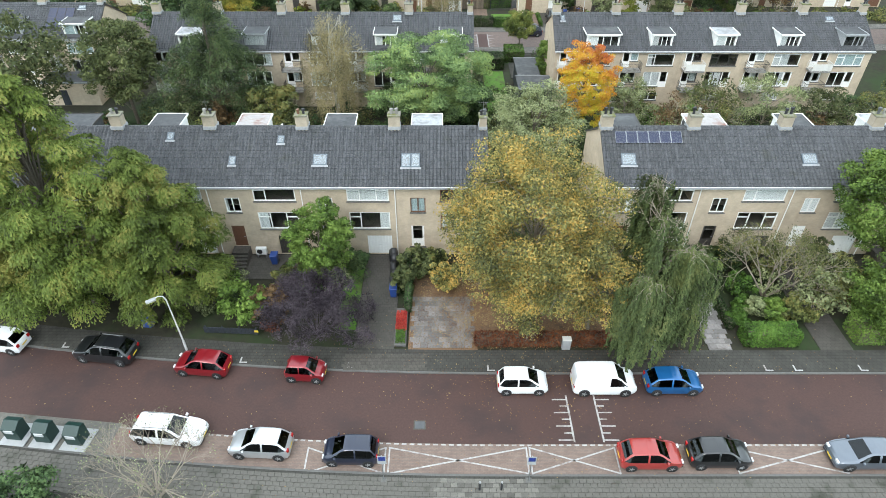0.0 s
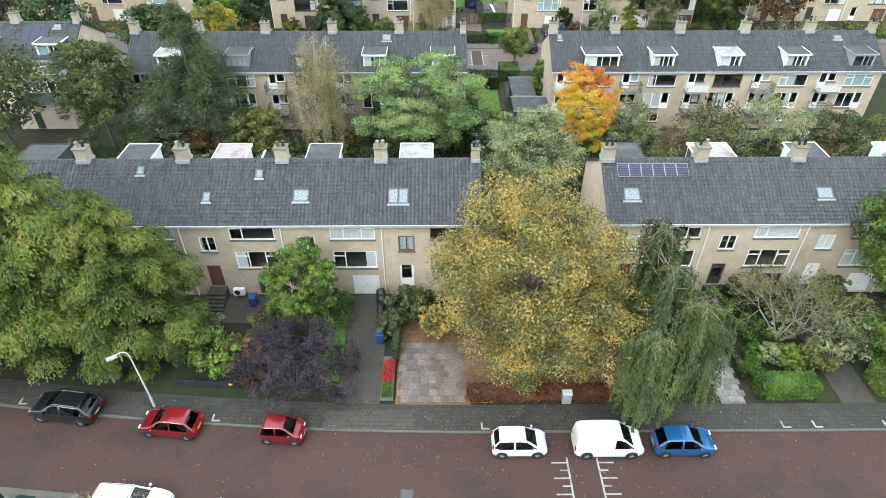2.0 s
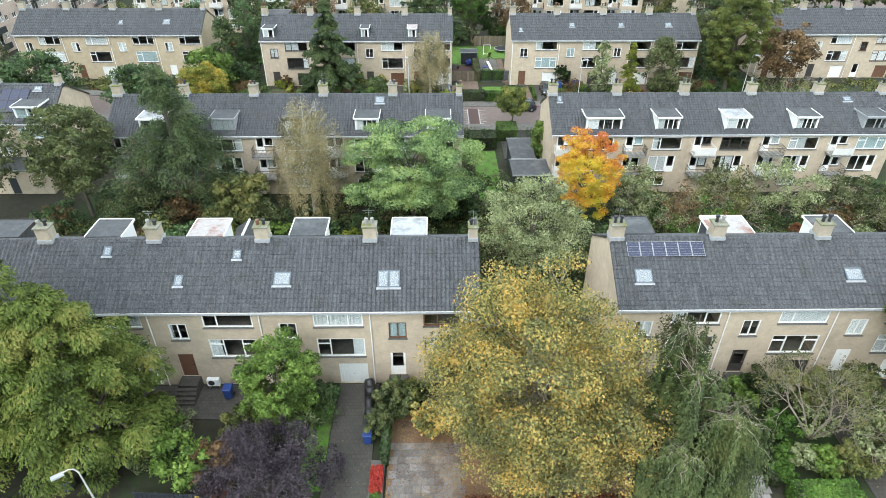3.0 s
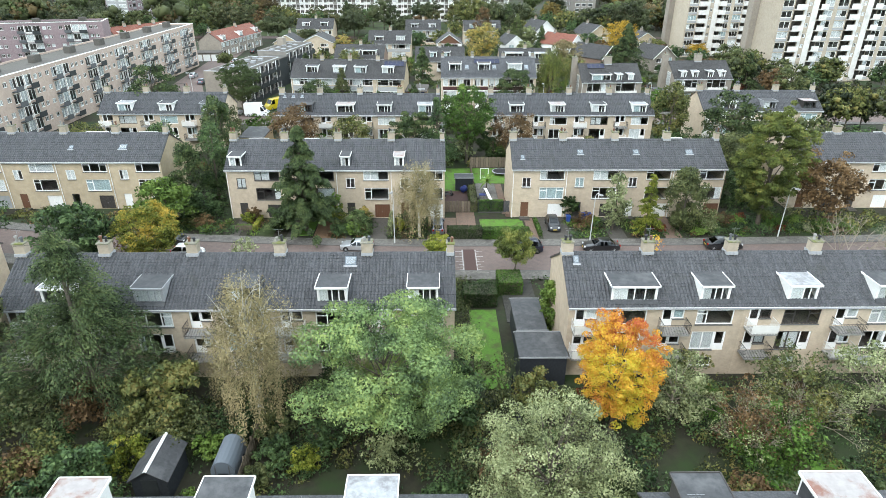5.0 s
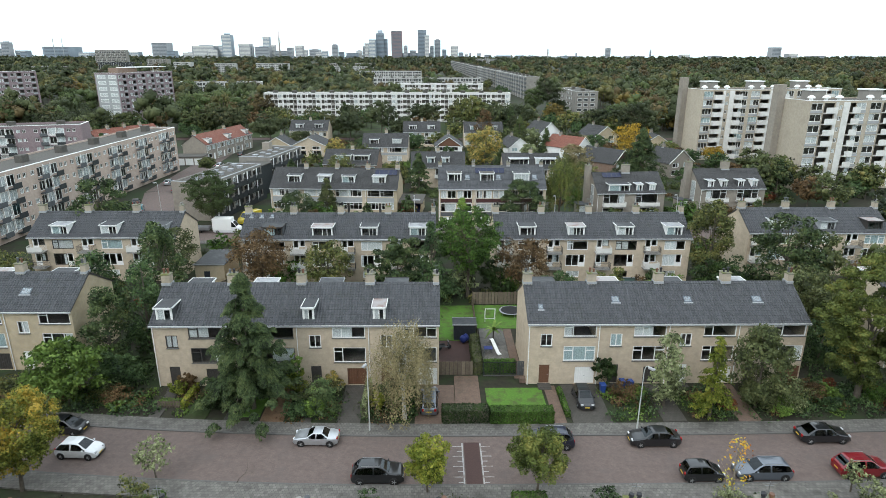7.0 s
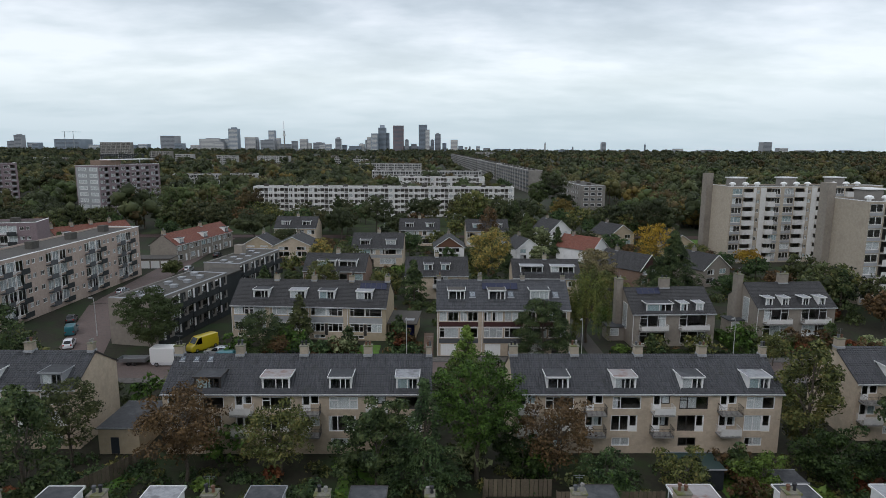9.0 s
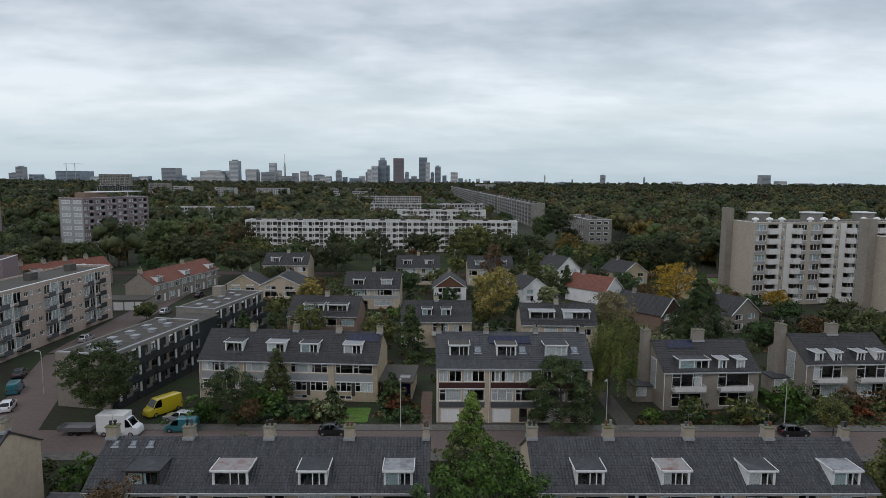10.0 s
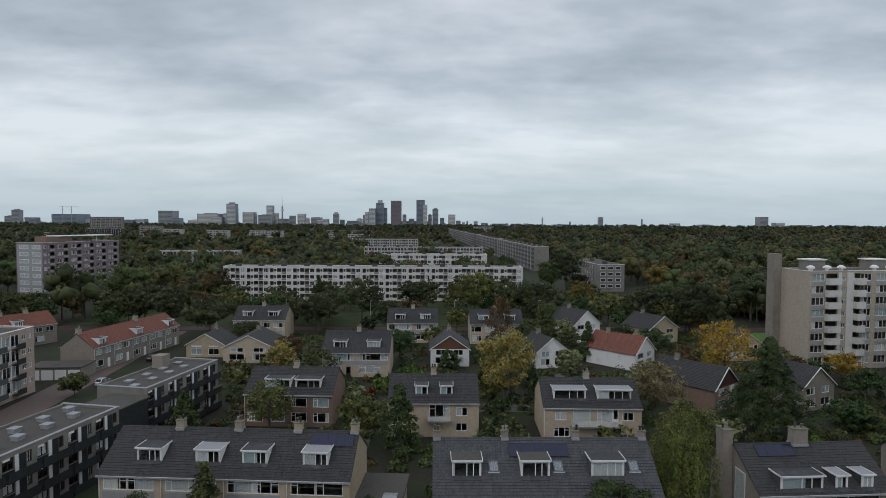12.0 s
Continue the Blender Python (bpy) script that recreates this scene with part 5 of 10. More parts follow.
    for kind, x0, x1, z0, z1, ex, fl in items:
        if kind == "win":
            w, hh = x1 - x0, z1 - z0
            win = part("window", frame_mesh(w, hh, (0.5, 0.5) if w < 2.2 else (0.34, 0.33, 0.33), ex or frm, False), None, h, m=pose(x0, 0.1, z0))
            gl = part("pane", pane_mesh(w - 0.1, hh - 0.1), None, win, m=pose(0.05, 0.045, 0.05))
            gl.visible_shadow = False
            if rnd.random() < 0.6:
                cm = rnd.choice([("curtain", 0.02, 0.98), ("curtain", 0.02, 0.4), ("teal_curtain", 0.02, 0.98)])
                q = cached(("fc", round(w, 1), round(hh, 1), cm), lambda: Geo().box(cm[1] * w, 0, 0.03, cm[2] * w, 0.02, hh - 0.03).mesh("curtain", M[cm[0]]))
                part("curtain", q, None, win, m=pose(0, 0.16, 0))
        elif kind == "balcony":
            w, hh = x1 - x0, z1 - z0

            def make():
                dp = 1.15
                return Geo().box(0, -dp, -0.15, w, 0, 0).box(0, -dp, 0, w, -dp + 0.07, hh).box(0, -dp + 0.07, 0, 0.07, 0, hh).box(w - 0.07, -dp + 0.07, 0, w, 0, hh).mesh("balcony", M[ex])

            part("balcony", cached(("fb", round(w, 2), round(hh, 2), ex), make), None, h, m=pose(x0, 0, z0))
        elif kind == "panel":
            part("facade_panel", cached(("fp", round(x1 - x0, 2), round(z1 - z0, 2), ex), lambda: Geo().box(0, -0.04, 0, x1 - x0, 0, z1 - z0).mesh("facade_panel", M[ex])), None, h, m=pose(x0, 0, z0))
        elif kind == "pier" and fl == 0:
            part("pier", Geo().box(x0, -0.14, 0, x1, 0, top + parapet), M[ex], h)
    if hoods and far:
        q = Geo()
        for i in range(n):
            q.box((i + 0.5) * bw - 1.1, depth * 0.45, top, (i + 0.5) * bw + 1.1, depth * 0.6, top + 1.5)
        part("roof_hood", q, M["gravel_roof"], h, "", None, "stuff")
    elif hoods:
        for i in range(0, n):
            part("roof_hood", cached(("hood", name), lambda: Geo().box(-1.1, -0.8, 0, 1.1, 0.8, 1.2).block(-1.25, -0.95, 1.2, 1.25, 0.95, 1.4).mesh("roof_hood", M["concrete"])), None, h, m=pose((i + 0.5) * bw, depth * 0.55, top))
    return h


# ---------------------------------------------------------------- far and middle blocks
HI = (16.6, [("win", 0.5, 3.7, 0.75, 2.5), ("panel", 0.45, 3.75, 0.0, 0.7, "panel_grey"), ("loggia", 4.1, 7.1, 0.15, 2.5), ("balcony", 3.95, 7.25, 0.1, 1.5, "panel_white"), ("panel", 7.28, 8.1, 0.0, 2.75, "panel_white"), ("win", 8.35, 9.25, 0.9, 2.0), ("panel", 9.5, 11.3, 0.0, 2.75, "panel_white"), ("loggia", 11.4, 13.1, 0.15, 2.5), ("balcony", 11.3, 13.6, 0.1, 1.5, "panel_white"), ("win", 13.15, 15.95, 0.75, 2.5), ("panel", 13.65, 16.0, 0.0, 0.7, "panel_grey")])
b1 = flat_block("apartment_building", "tall slab of flats with white balconies and a blank buff gable", pose(90.2, 252.8, 0, 0, 0, 8), 50, 11.5, 8, 2.75, "hibuff", HI, 0.5, hoods=False, parapet=0.3)
b2 = flat_block("apartment_building", "second tall slab of flats with white balconies", pose(97.0, 205.0, 0, 0, 0, 8), 50, 11.5, 8, 2.75, "hibuff", HI, 0.5, hoods=False, parapet=0.3, far=True)
for b in (b1, b2):
    part("stair_tower", Geo().box(-2.0, 9.4, 0, 0.0, 12.0, 26.3), M["greybrick"], b)
    for i in range(3):
        lh = part("lift_house", Geo().box(3.4 + i * 16.6, 4.5, 22.5, 7.6 + i * 16.6, 8.0, 25.0), M["flat_dark"], b)
        part("lift_roof", Geo().box(3.1 + i * 16.6, 4.2, 25.0, 7.9 + i * 16.6, 8.3, 25.3), M["white"], lh)
        for ox in (1.0, 5.2, 8.9):
            part("roof_vent", cached("mushroom", lambda: Geo().tube((0, 0, 0), (0, 0, 0.9), 0.45, 0.45, 10).tube((0, 0, 0.9), (0, 0, 1.3), 0.95, 0.85, 10).tube((0, 0, 1.3), (0, 0, 1.6), 0.85, 0.3, 10).mesh("roof_vent", M["white"])), None, b, "white mushroom-shaped roof vent", pose(ox + i * 16.6, 1.2, 22.5))

FOUR = (12.8, [("win", 0.5, 1.7, 1.15, 2.15), ("win", 2.5, 4.3, 0.5, 2.45), ("balcony", 2.3, 4.5, 0.1, 1.0, "panel_dark"), ("panel", 4.32, 4.5, 0.1, 2.7, "white"), ("win", 4.6, 6.6, 0.4, 2.5), ("panel", 4.6, 6.6, 0.0, 0.38, "panel_white"), ("panel", 6.62, 6.8, 0.1, 2.7, "white"), ("win", 6.9, 9.0, 0.3, 2.45), ("balcony", 6.8, 9.2, -0.1, 0.85, "panel_black"), ("win", 9.7, 10.8, 1.15, 2.15), ("win", 11.3, 12.3, 1.15, 2.15)])
flat_block("apartment_building", "four-storey buff brick flats with dark balconies", pose(-78.4, 118.0, 0, 0, 0, 87.8), 117, 10.5, 4, 2.85, "pinkbuff", FOUR, 1.1, far=True, parapet=0.35)
flat_block("apartment_building", "pink brick flats at the edge of the woods", pose(-150.0, 238.0, 0, 0, 0, 15.0), 42, 10.5, 4, 2.8, "purple", FOUR, 0.4, far=True)
WHITE = (9.2, [("loggia", 0.2, 1.7, 0.75, 2.45), ("loggia", 1.95, 2.75, 1.1, 2.2), ("loggia", 3.1, 4.95, 0.95, 2.5), ("loggia", 5.2, 6.9, 0.95, 2.5), ("panel", 5.1, 7.0, 0.15, 0.9, "flat_dark"), ("win", 7.2, 9.0, 0.8, 2.45), ("panel", 7.0, 7.15, 0, 2.7, "white"), ("panel", 2.88, 3.02, 0, 2.7, "white"), ("panel", 0.0, 0.14, 0, 2.7, "white")])
flat_block("apartment_building", "long pale five-storey gallery flats beyond the trees", pose(-84.0, 372.0, 0, 0, 0, 0), 126, 10.5, 5, 2.7, "panel_white", WHITE, 0.3, far=True)
WEST = (3.9, [("win", 0.25, 1.85, 0.95, 2.35), ("loggia", 2.2, 3.6, 0.4, 2.4)])
LONG = "long grey-brown flats running away into the woods"
eb = flat_block("apartment_building", "end block of brown-grey flats beside the trees", pose(82.0, 452.0, 0, 0, 0, -88), 44, 13, 4, 2.9, "flat_dark", (15.2, [(o[0], o[1] + 3.8 * i_, o[2] + 3.8 * i_, o[3], o[4]) for i_ in range(4) for o in WEST[1]]), 1.0, far=True)
for fl in range(4):
    for y in (1.2, 4.8, 8.6):
        ew = part("end_window", Geo().box(44.0, y, 1.9 + 2.9 * fl, 44.05, y + 2.6, 3.5 + 2.9 * fl), M["white"], eb)
        part("pane", Geo().box(44.05, y + 0.15, 2.05 + 2.9 * fl, 44.07, y + 2.45, 3.35 + 2.9 * fl), M["panel_black"], ew)
for i in range(5):
    lf_ = flat_block("apartment_building", LONG, pose(65.2 - 7.2 * i, 700.0 + 180.0 * i, 0, 0, 0, -87.7), 172, 10.5, 5, 2.95, "flat_dark", (16.0, [(o[0], o[1] + 3.95 * i_, o[2] + 3.95 * i_, o[3], o[4]) for i_ in range(4) for o in WEST[1]]), 1.4, far=2)
    bays, strips = Geo(), Geo()
    for j in range(14):
        bays.box(4.0 + 12.2 * j, -0.5, 0, 6.0 + 12.2 * j, -0.05, 16.9)
        for fl in range(5):
            strips.box(7.4 + 12.2 * j, -0.7, 2.6 + 2.95 * fl, 14.6 + 12.2 * j, -0.05, 3.9 + 2.95 * fl)
    part("stair_bay", bays, M["flat_wall"], lf_, "pale brick stair bays", None, "stuff")
    part("balcony", strips, M["panel_dark"], lf_, "dark balcony fronts", None, "stuff")
flat_block("apartment_building", "far pale flats among trees", pose(-27.0, 466.0, 0, 0, 0, 0), 62, 10.5, 5, 2.75, "panel_white", WHITE, 0.3, far=True)
flat_block("apartment_building", "far pale flats in a second line", pose(-46.0, 560.0, 0, 0, 0, 0), 86, 10.5, 5, 2.75, "flat_wall", WHITE, 0.3, far=2)
flat_block("apartment_building", "far pale flats in a third line", pose(-80.0, 748.0, 0, 0, 0, 0), 68, 10.5, 5, 2.75, "flat_wall", WHITE, 0.3, far=2)
flat_block("apartment_building", "low pale flats far among the trees", pose(-196.0, 545.0, 0, 0, 0, 8), 62, 10.5, 4, 2.75, "flat_wall", WHITE, 0.3, far=2)
PURP = (5.4, [("win", 0.3, 1.9, 0.9, 2.35), ("win", 2.2, 2.9, 0.9, 2.35), ("loggia", 3.2, 5.1, 0.15, 2.5), ("panel", 3.1, 5.2, 0.1, 0.95, "panel_grey")])
pb = flat_block("apartment_building", "eight-storey purple brick flats above the trees", pose(-149.7, 358.0, 0, 0, 0, 72), 37.6, 14, 8, 2.85, "purple", PURP, 1.0, hoods=False, far=True)
part("end_cladding", Geo().box(-0.03, 0.5, 1.4, -0.005, 13.5, 23.6), M["panel_grey"], pb, "pale grey-blue end panels")
for fl in range(8):
    for ya, yb in ((1.2, 5.6), (7.4, 12.2)):
        ew = part("end_window", Geo().box(-0.06, ya, 1.8 + fl * 2.85, -0.01, yb, 3.4 + fl * 2.85), M["white"], pb)
        ym = (ya + yb) / 2
        for a, b in ((ya + 0.2, ym - 0.1), (ym + 0.1, yb - 0.2)):
            part("pane", Geo().box(-0.09, a, 2.0 + fl * 2.85, -0.065, b, 3.25 + fl * 2.85), M["glass"], ew)
part("roof_house", Geo().box(4, 3, 23.8, 16, 9, 26.6), M["brownbrick"], pb)
part("roof_slab", Geo().box(10, 2, 26.6, 36, 10, 26.9), M["white"], pb)
part("roof_post", Geo().box(33, 8, 23.8, 33.4, 8.4, 26.6), M["white"], pb)
part("roof_post", Geo().box(20, 8, 23.8, 20.4, 8.4, 26.6), M["white"], pb)
flat_block("apartment_building", "second purple brick block", pose(-232.0, 372.0, 0, 0, 0, 40), 30, 12, 8, 2.85, "purple", PURP, 1.0, hoods=False, far=True)

# gallery building: two low wings with walkways
GAL = (4.3, [("win", 0.25, 1.75, 0.95, 2.35), ("panel", 1.85, 2.3, 0.15, 2.45, "white"), ("panel", 2.45, 3.3, 0.1, 2.35, "panel_black"), ("win", 3.4, 4.1, 0.95, 2.35), ("panel", 0.25, 1.75, 0.1, 0.9, "panel_black"), ("balcony", 0.0, 4.22, 0.05, 1.05, "panel_black"), ("panel", 0.3, 1.2, 2.1, 2.35, "white")])
g1 = flat_block("gallery_flats", "low dark gallery flats with flat gravel roof", pose(-43.4, 176.0, 0, 0, 0, 78.5), 22.8, 8.7, 3, 2.65, "flat_dark", GAL, 0.0, frm="darkframe", hoods=False, parapet=0.25, far=True, coping="lead")
g2 = flat_block("gallery_flats", "second wing of dark gallery flats", pose(-38.8, 206.4, 0, 0, 0, 78.5), 19.5, 8.5, 3, 2.65, "flat_dark", GAL, 0.3, frm="darkframe", hoods=False, parapet=0.25, far=True, coping="lead")
part("link", Geo().box(22.85, 0.8, 0, 30.0, 7.0, 7.4), M["panel_black"], g1)
part("link_roof", Geo().box(22.85, 0.5, 7.4, 30.1, 7.3, 7.6), M["gravel_roof"], g1)
for gb, ln in ((g1, 22.0), (g2, 18)):
    for i in range(int(ln / 2.1)):
        part("roof_vent", cached("gv", lambda: Geo().box(-0.5, -0.5, 0, 0.5, 0.5, 0.45).block(-0.6, -0.6, 0.45, 0.6, 0.6, 0.6).mesh("roof_vent", M["lead"])), None, gb, m=pose(1.6 + i * 2.1, 3.2 + (i % 2) * 2.6, 7.95))
part("end_wall", Geo().box(-0.25, -0.1, 0, -0.02, 8.8, 8.2), M["greybrick"], g1)
part("stair_tower", Geo().box(12.5, 6.2, 0, 14.6, 8.2, 10.4), M["greybrick"], g2)

# row with a red roof
for i in range(5):
    dwelling(pose(-71.0, 250.5, 0, 0, 0, 79) @ pose(i * 6.3, 0, 0), 6.3, 8.5, 5.4, 8.4, [("win", 0.6, 2.6, 3.4, 4.7), ("win", 3.4, 5.4, 3.4, 4.7), ("win", 0.6, 3.0, 0.8, 2.3), ("solid_door", 4.2, 5.2, 0.1, 2.2, "white")], (), "greybrick", "tiles_red", 1,
             [(2.0, 2.2, "white", "bitumen", 1)] if i % 2 == 0 else (), (), (), (i == 0, i == 4), [(0.5, 4.2, 7.8, 9.4, 1.0, 0.8)] if i % 3 == 0 else (), "small grey brick house with a red tiled roof", "red-roofed row")
for i in range(4):
    dwelling(pose(-112.0, 262.0, 0, 0, 0, 60) @ pose(i * 6.3, 0, 0), 6.3, 8.5, 5.4, 8.4, [("win", 0.6, 2.6, 3.4, 4.7), ("win", 3.4, 5.4, 3.4, 4.7), ("win", 0.6, 3.0, 0.8, 2.3)], (), "greybrick", "tiles_red", 1,
             [(2.0, 2.2, "white", "bitumen", 1)] if i % 2 == 0 else (), (), (), (i == 0, i == 3), [(0.5, 4.2, 7.8, 9.4, 1.0, 0.8)], "far grey brick house with a red tiled roof", "far red-roofed row")
gar = thing("garage_row", "flat-roofed white garages at the street corner", "garage", m=pose(-81.0, 243.0, 0, 0, 0, 4))
part("wall", Geo().box(0, 0, 0, 11, 6, 2.5), M["greybrick"], gar)
part("roof", Geo().block(-0.2, -0.2, 2.5, 11.2, 6.2, 2.75), M["gravel_roof"], gar)
for i in range(4):
    part("garage_door", Geo().box(0.3 + i * 2.7, -0.05, 0, 2.6 + i * 2.7, 0, 2.1), M["white"], gar)

# ---------------------------------------------------------------- skyline
def tower(x, y, w, d, h, mat, label, crown=0):
    t = thing("tower", label, "tower", "towers on the skyline", pose(x, y, 0))
    g = Geo()
    n = max(2, int(h / 7))
    part("wall", g.box(0, 0, 0, w, d, h), M[mat], t)
    q = Geo()
    for i in range(n):
        q.box(w * 0.06, -0.4, h * (i + 0.35) / n, w * 0.94, 0, h * (i + 0.75) / n)
    part("window_band", q, M["panel_white" if int(x + h) % 3 == 0 else "slate"], t, "", None, "stuff")
    if crown == 1:
        part("spire", Geo().extrude([(d * 0.2, h * 0.99), (d * 0.8, h * 0.99), (d * 0.5, h * 1.12)], w * 0.2, w * 0.8), M[mat], t)
    elif crown == 2:
        part("roof_house", Geo().box(w * 0.25, d * 0.25, h - 0.6, w * 0.75, d * 0.75, h * 1.06), M[mat], t)
    return t


FAR = 3600.0


def sky_x(px):
    """Place along the skyline by its bearing."""
    return 4.1 + (px - 784) / 1083 * (FAR - 88.9) + 0.0152 * (FAR - 88.9)


TOWERS_A = [(404, 20, 112), (428, 24, 70), (468, 14, 105), (456, 30, 55), (524, 16, 62), (590, 12, 64), (548, 22, 48), (640, 10, 60), (652, 14, 92), (663, 17, 122), (690, 22, 132), (735, 18, 138)]
TOWERS_B = [(764, 13, 92), (792, 15, 62), (703, 60, 30), (30, 16, 75), (88, 56, 55), (272, 33, 75), (346, 46, 60), (40, 22, 40), (490, 26, 40), (1062, 10, 52), (1342, 20, 58), (1378, 20, 30)]
TOWERS_D = [(5, 20, 48), (60, 14, 34), (150, 24, 30), (180, 18, 26), (240, 20, 34), (300, 18, 40), (375, 22, 46), (392, 14, 62), (412, 10, 96), (440, 14, 58), (480, 10, 66), (512, 12, 52), (536, 10, 44), (572, 12, 40), (600, 10, 36), (628, 12, 42)]
TOWERS_E = [(645, 8, 74), (676, 9, 96), (712, 8, 60), (722, 12, 44), (748, 9, 112), (757, 8, 60), (778, 9, 50), (806, 10, 34), (818, 6, 26), (850, 14, 22), (905, 16, 18), (930, 20, 16), (985, 22, 15), (1100, 26, 15), (1240, 22, 18), (1420, 30, 18)]
TOWERS_C = [(826, 4, 30), (838, 8, 32), (1140, 3, 46), (958, 3, 50), (1192, 18, 24), (1012, 3, 32), (560, 14, 34), (610, 26, 30), (215, 26, 30), (330, 30, 30), (1505, 20, 20), (870, 30, 18)]
k = 0
for rows_ in (TOWERS_A, TOWERS_B, TOWERS_C, TOWERS_D, TOWERS_E):
    for px, wpx, hh in rows_:
        w = wpx / 1083 * FAR
        tower(sky_x(px) + 0.1 * w, FAR + (k * 37) % 90, w * 0.8, w * 0.7, hh * (1.1 if hh > 50 else 1.0), ["tower_blue", "tower_grey", "tower_grey", "tower_blue", "tower_grey"][(k * 7 + wpx) % 5] if px not in (690, 404) else ("purple" if px == 690 else "tower_blue"), "distant office tower on the skyline", 1 if px in (663, 590, 1140, 958) else 2 if k % 3 == 0 else 0)
        k += 1
mast = thing("tv_tower", "slender television tower on the skyline", "tower", m=pose(sky_x(503), FAR, 0))
part("shaft", Geo().tube((0, 0, 0), (0, 0, 110), 4.5, 3.5, 8), M["concrete"], mast)
part("pod", Geo().tube((0, 0, 82), (0, 0, 92), 8, 8, 12), M["panel_white"], mast)
part("antenna", Geo().tube((0, 0, 110), (0, 0, 165), 1.6, 0.6, 6), M["red_paint"], mast)
for px in (123, 138):
    cr = thing("crane", "slender grey tower crane far away", "crane", "cranes on the skyline", pose(sky_x(px), FAR, 0))
    part("mast", Geo().tube((0, 0, 0), (0, 0, 105), 1.6, 1.6, 4), M["metal"], cr)
    part("jib", Geo().tube((-18, 0, 100), (45, 0, 100), 1.3, 1.0, 4), M["metal"], cr)


# ---------------------------------------------------------------- ground, roads, pavements
def bend1(x):
    return 0.0021 * (x - 5) ** 2 if x < 5 else 0.0


def bend2(x):
    return 0.0016 * (x - 5) ** 2 if x < 5 else 0.0006 * max(0, x - 20) ** 2


def strip(name, x0, x1, lo, hi, z, mat, label, bend=None, thick=0.12, kind="structure", step=2.0):
    """A flat band along x between lo and hi, with a top face and sides."""
    bend = bend or (lambda x: 0.0)
    n = max(1, int((x1 - x0) / step))
    g = Geo()
    for i in range(n + 1):
        x = x0 + (x1 - x0) * i / n
        b = bend(x)
        g.v += [(x, lo + b, z), (x, hi + b, z), (x, lo + b, z - thick), (x, hi + b, z - thick)]
    for i in range(n):
        a, c = 4 * i, 4 * i + 4
        g.f += [(a, c, c + 1, a + 1), (a, a + 2, c + 2, c), (a + 1, c + 1, c + 3, a + 3)]
    return solid(name, g, M[mat], label, "road" if "road" in name else "ground", kind=kind)


def patch(name, x0, y0, x1, y1, z, mat, label, thick=0.08, rot=0.0):
    g = Geo().block(-(x1 - x0) / 2, -(y1 - y0) / 2, -thick, (x1 - x0) / 2, (y1 - y0) / 2, 0, 0.01)
    return solid(name, g, M[mat], label, "ground", kind="structure", m=pose((x0 + x1) / 2, (y0 + y1) / 2, z, 0, 0, rot))


gg = Geo()
gx = [-4800, -600, -150, -80, -40, 0, 40, 80, 150, 600, 4800]
gy = [-600, -60, 0, 40, 80, 120, 160, 200, 260, 400, 900, 4700]
for y in gy:
    gg.v += [(x, y, -0.06) for x in gx]
for j in range(len(gy) - 1):
    for i in range(len(gx) - 1):
        a = j * len(gx) + i
        gg.f.append((a, a + 1, a + 1 + len(gx), a + len(gx)))
solid("ground", gg, M["ground"], "dark garden soil and grass", "ground", kind="structure")

strip("road_1", -80, 90, 24.15, 29.8, 0.0, "asphalt_red", "red asphalt street with fallen leaves", bend1)
strip("parking_lane", -80, 90, 22.0, 24.0, 0.01, "clinker_bay", "brown clinker parking lane", bend1)
strip("lane_edge", -80, 90, 24.0, 24.15, 0.012, "clinker_bay", "clinker edge of the parking lane", bend1)
strip("kerb_1", -80, 90, 29.8, 29.95, 0.1, "kerb", "concrete kerb", bend1, 0.2)
strip("pavement_1", -80, 90, 29.95, 32.0, 0.09, "slabs", "dark wet pavement slabs", bend1, 0.2)
strip("kerb_2", -80, 90, 21.86, 22.0, 0.1, "kerb", "concrete kerb of the parking lane", bend1, 0.2)
strip("pavement_2", -80, 90, 10.0, 21.86, 0.085, "slabs", "wide pavement of worn slabs", bend1, 0.2)
strip("road_2", -110, 110, 92.2, 98.9, 0.0, "clinker", "red clinker street", bend2)
strip("kerb_3", -110, 110, 98.9, 99.05, 0.1, "kerb", "concrete kerb", bend2, 0.2)
strip("pavement_3", -110, 110, 99.05, 100.9, 0.09, "slabs_pale", "grey pavement slabs", bend2, 0.2)
strip("pavement_4", -110, 110, 90.0, 92.05, 0.09, "slabs_pale", "grey pavement slabs", bend2, 0.2)
strip("kerb_4", -110, 110, 92.05, 92.2, 0.1, "kerb", "concrete kerb", bend2, 0.2)
strip("road_3", -70, 110, 161.5, 168.6, 0.0, "clinker", "clinker street before the tall houses")
strip("pavement_5", -40, 110, 168.75, 170.6, 0.09, "slabs_pale", "pale pavement slabs", None, 0.2)
strip("kerb_5", -40, 110, 168.6, 168.75, 0.1, "kerb", "concrete kerb", None, 0.2)
strip("pavement_6", -70, 110, 159.6, 161.5, 0.09, "slabs_pale", "pale pavement slabs", None, 0.2)
side = Geo()
for a, b, w in (((-52.0, 165.0), (-67.0, 205.0), 7.5), ((-67.0, 205.0), (-74.0, 300.0), 7.5)):
    d = (Vector(b) - Vector(a)).normalized()
    nrm = Vector((-d.y, d.x)) * w / 2
    side.poly([(a[0] - nrm.x, a[1] - nrm.y, 0.012), (b[0] - nrm.x, b[1] - nrm.y, 0.012), (b[0] + nrm.x, b[1] + nrm.y, 0.012), (a[0] + nrm.x, a[1] + nrm.y, 0.012)])
solid("road_4", side, M["clinker"], "side street past the flats", "road", kind="structure")
strip("road_5", -300, 300, 302.0, 309.0, 0.0, "asphalt_red", "road along the edge of the woods")
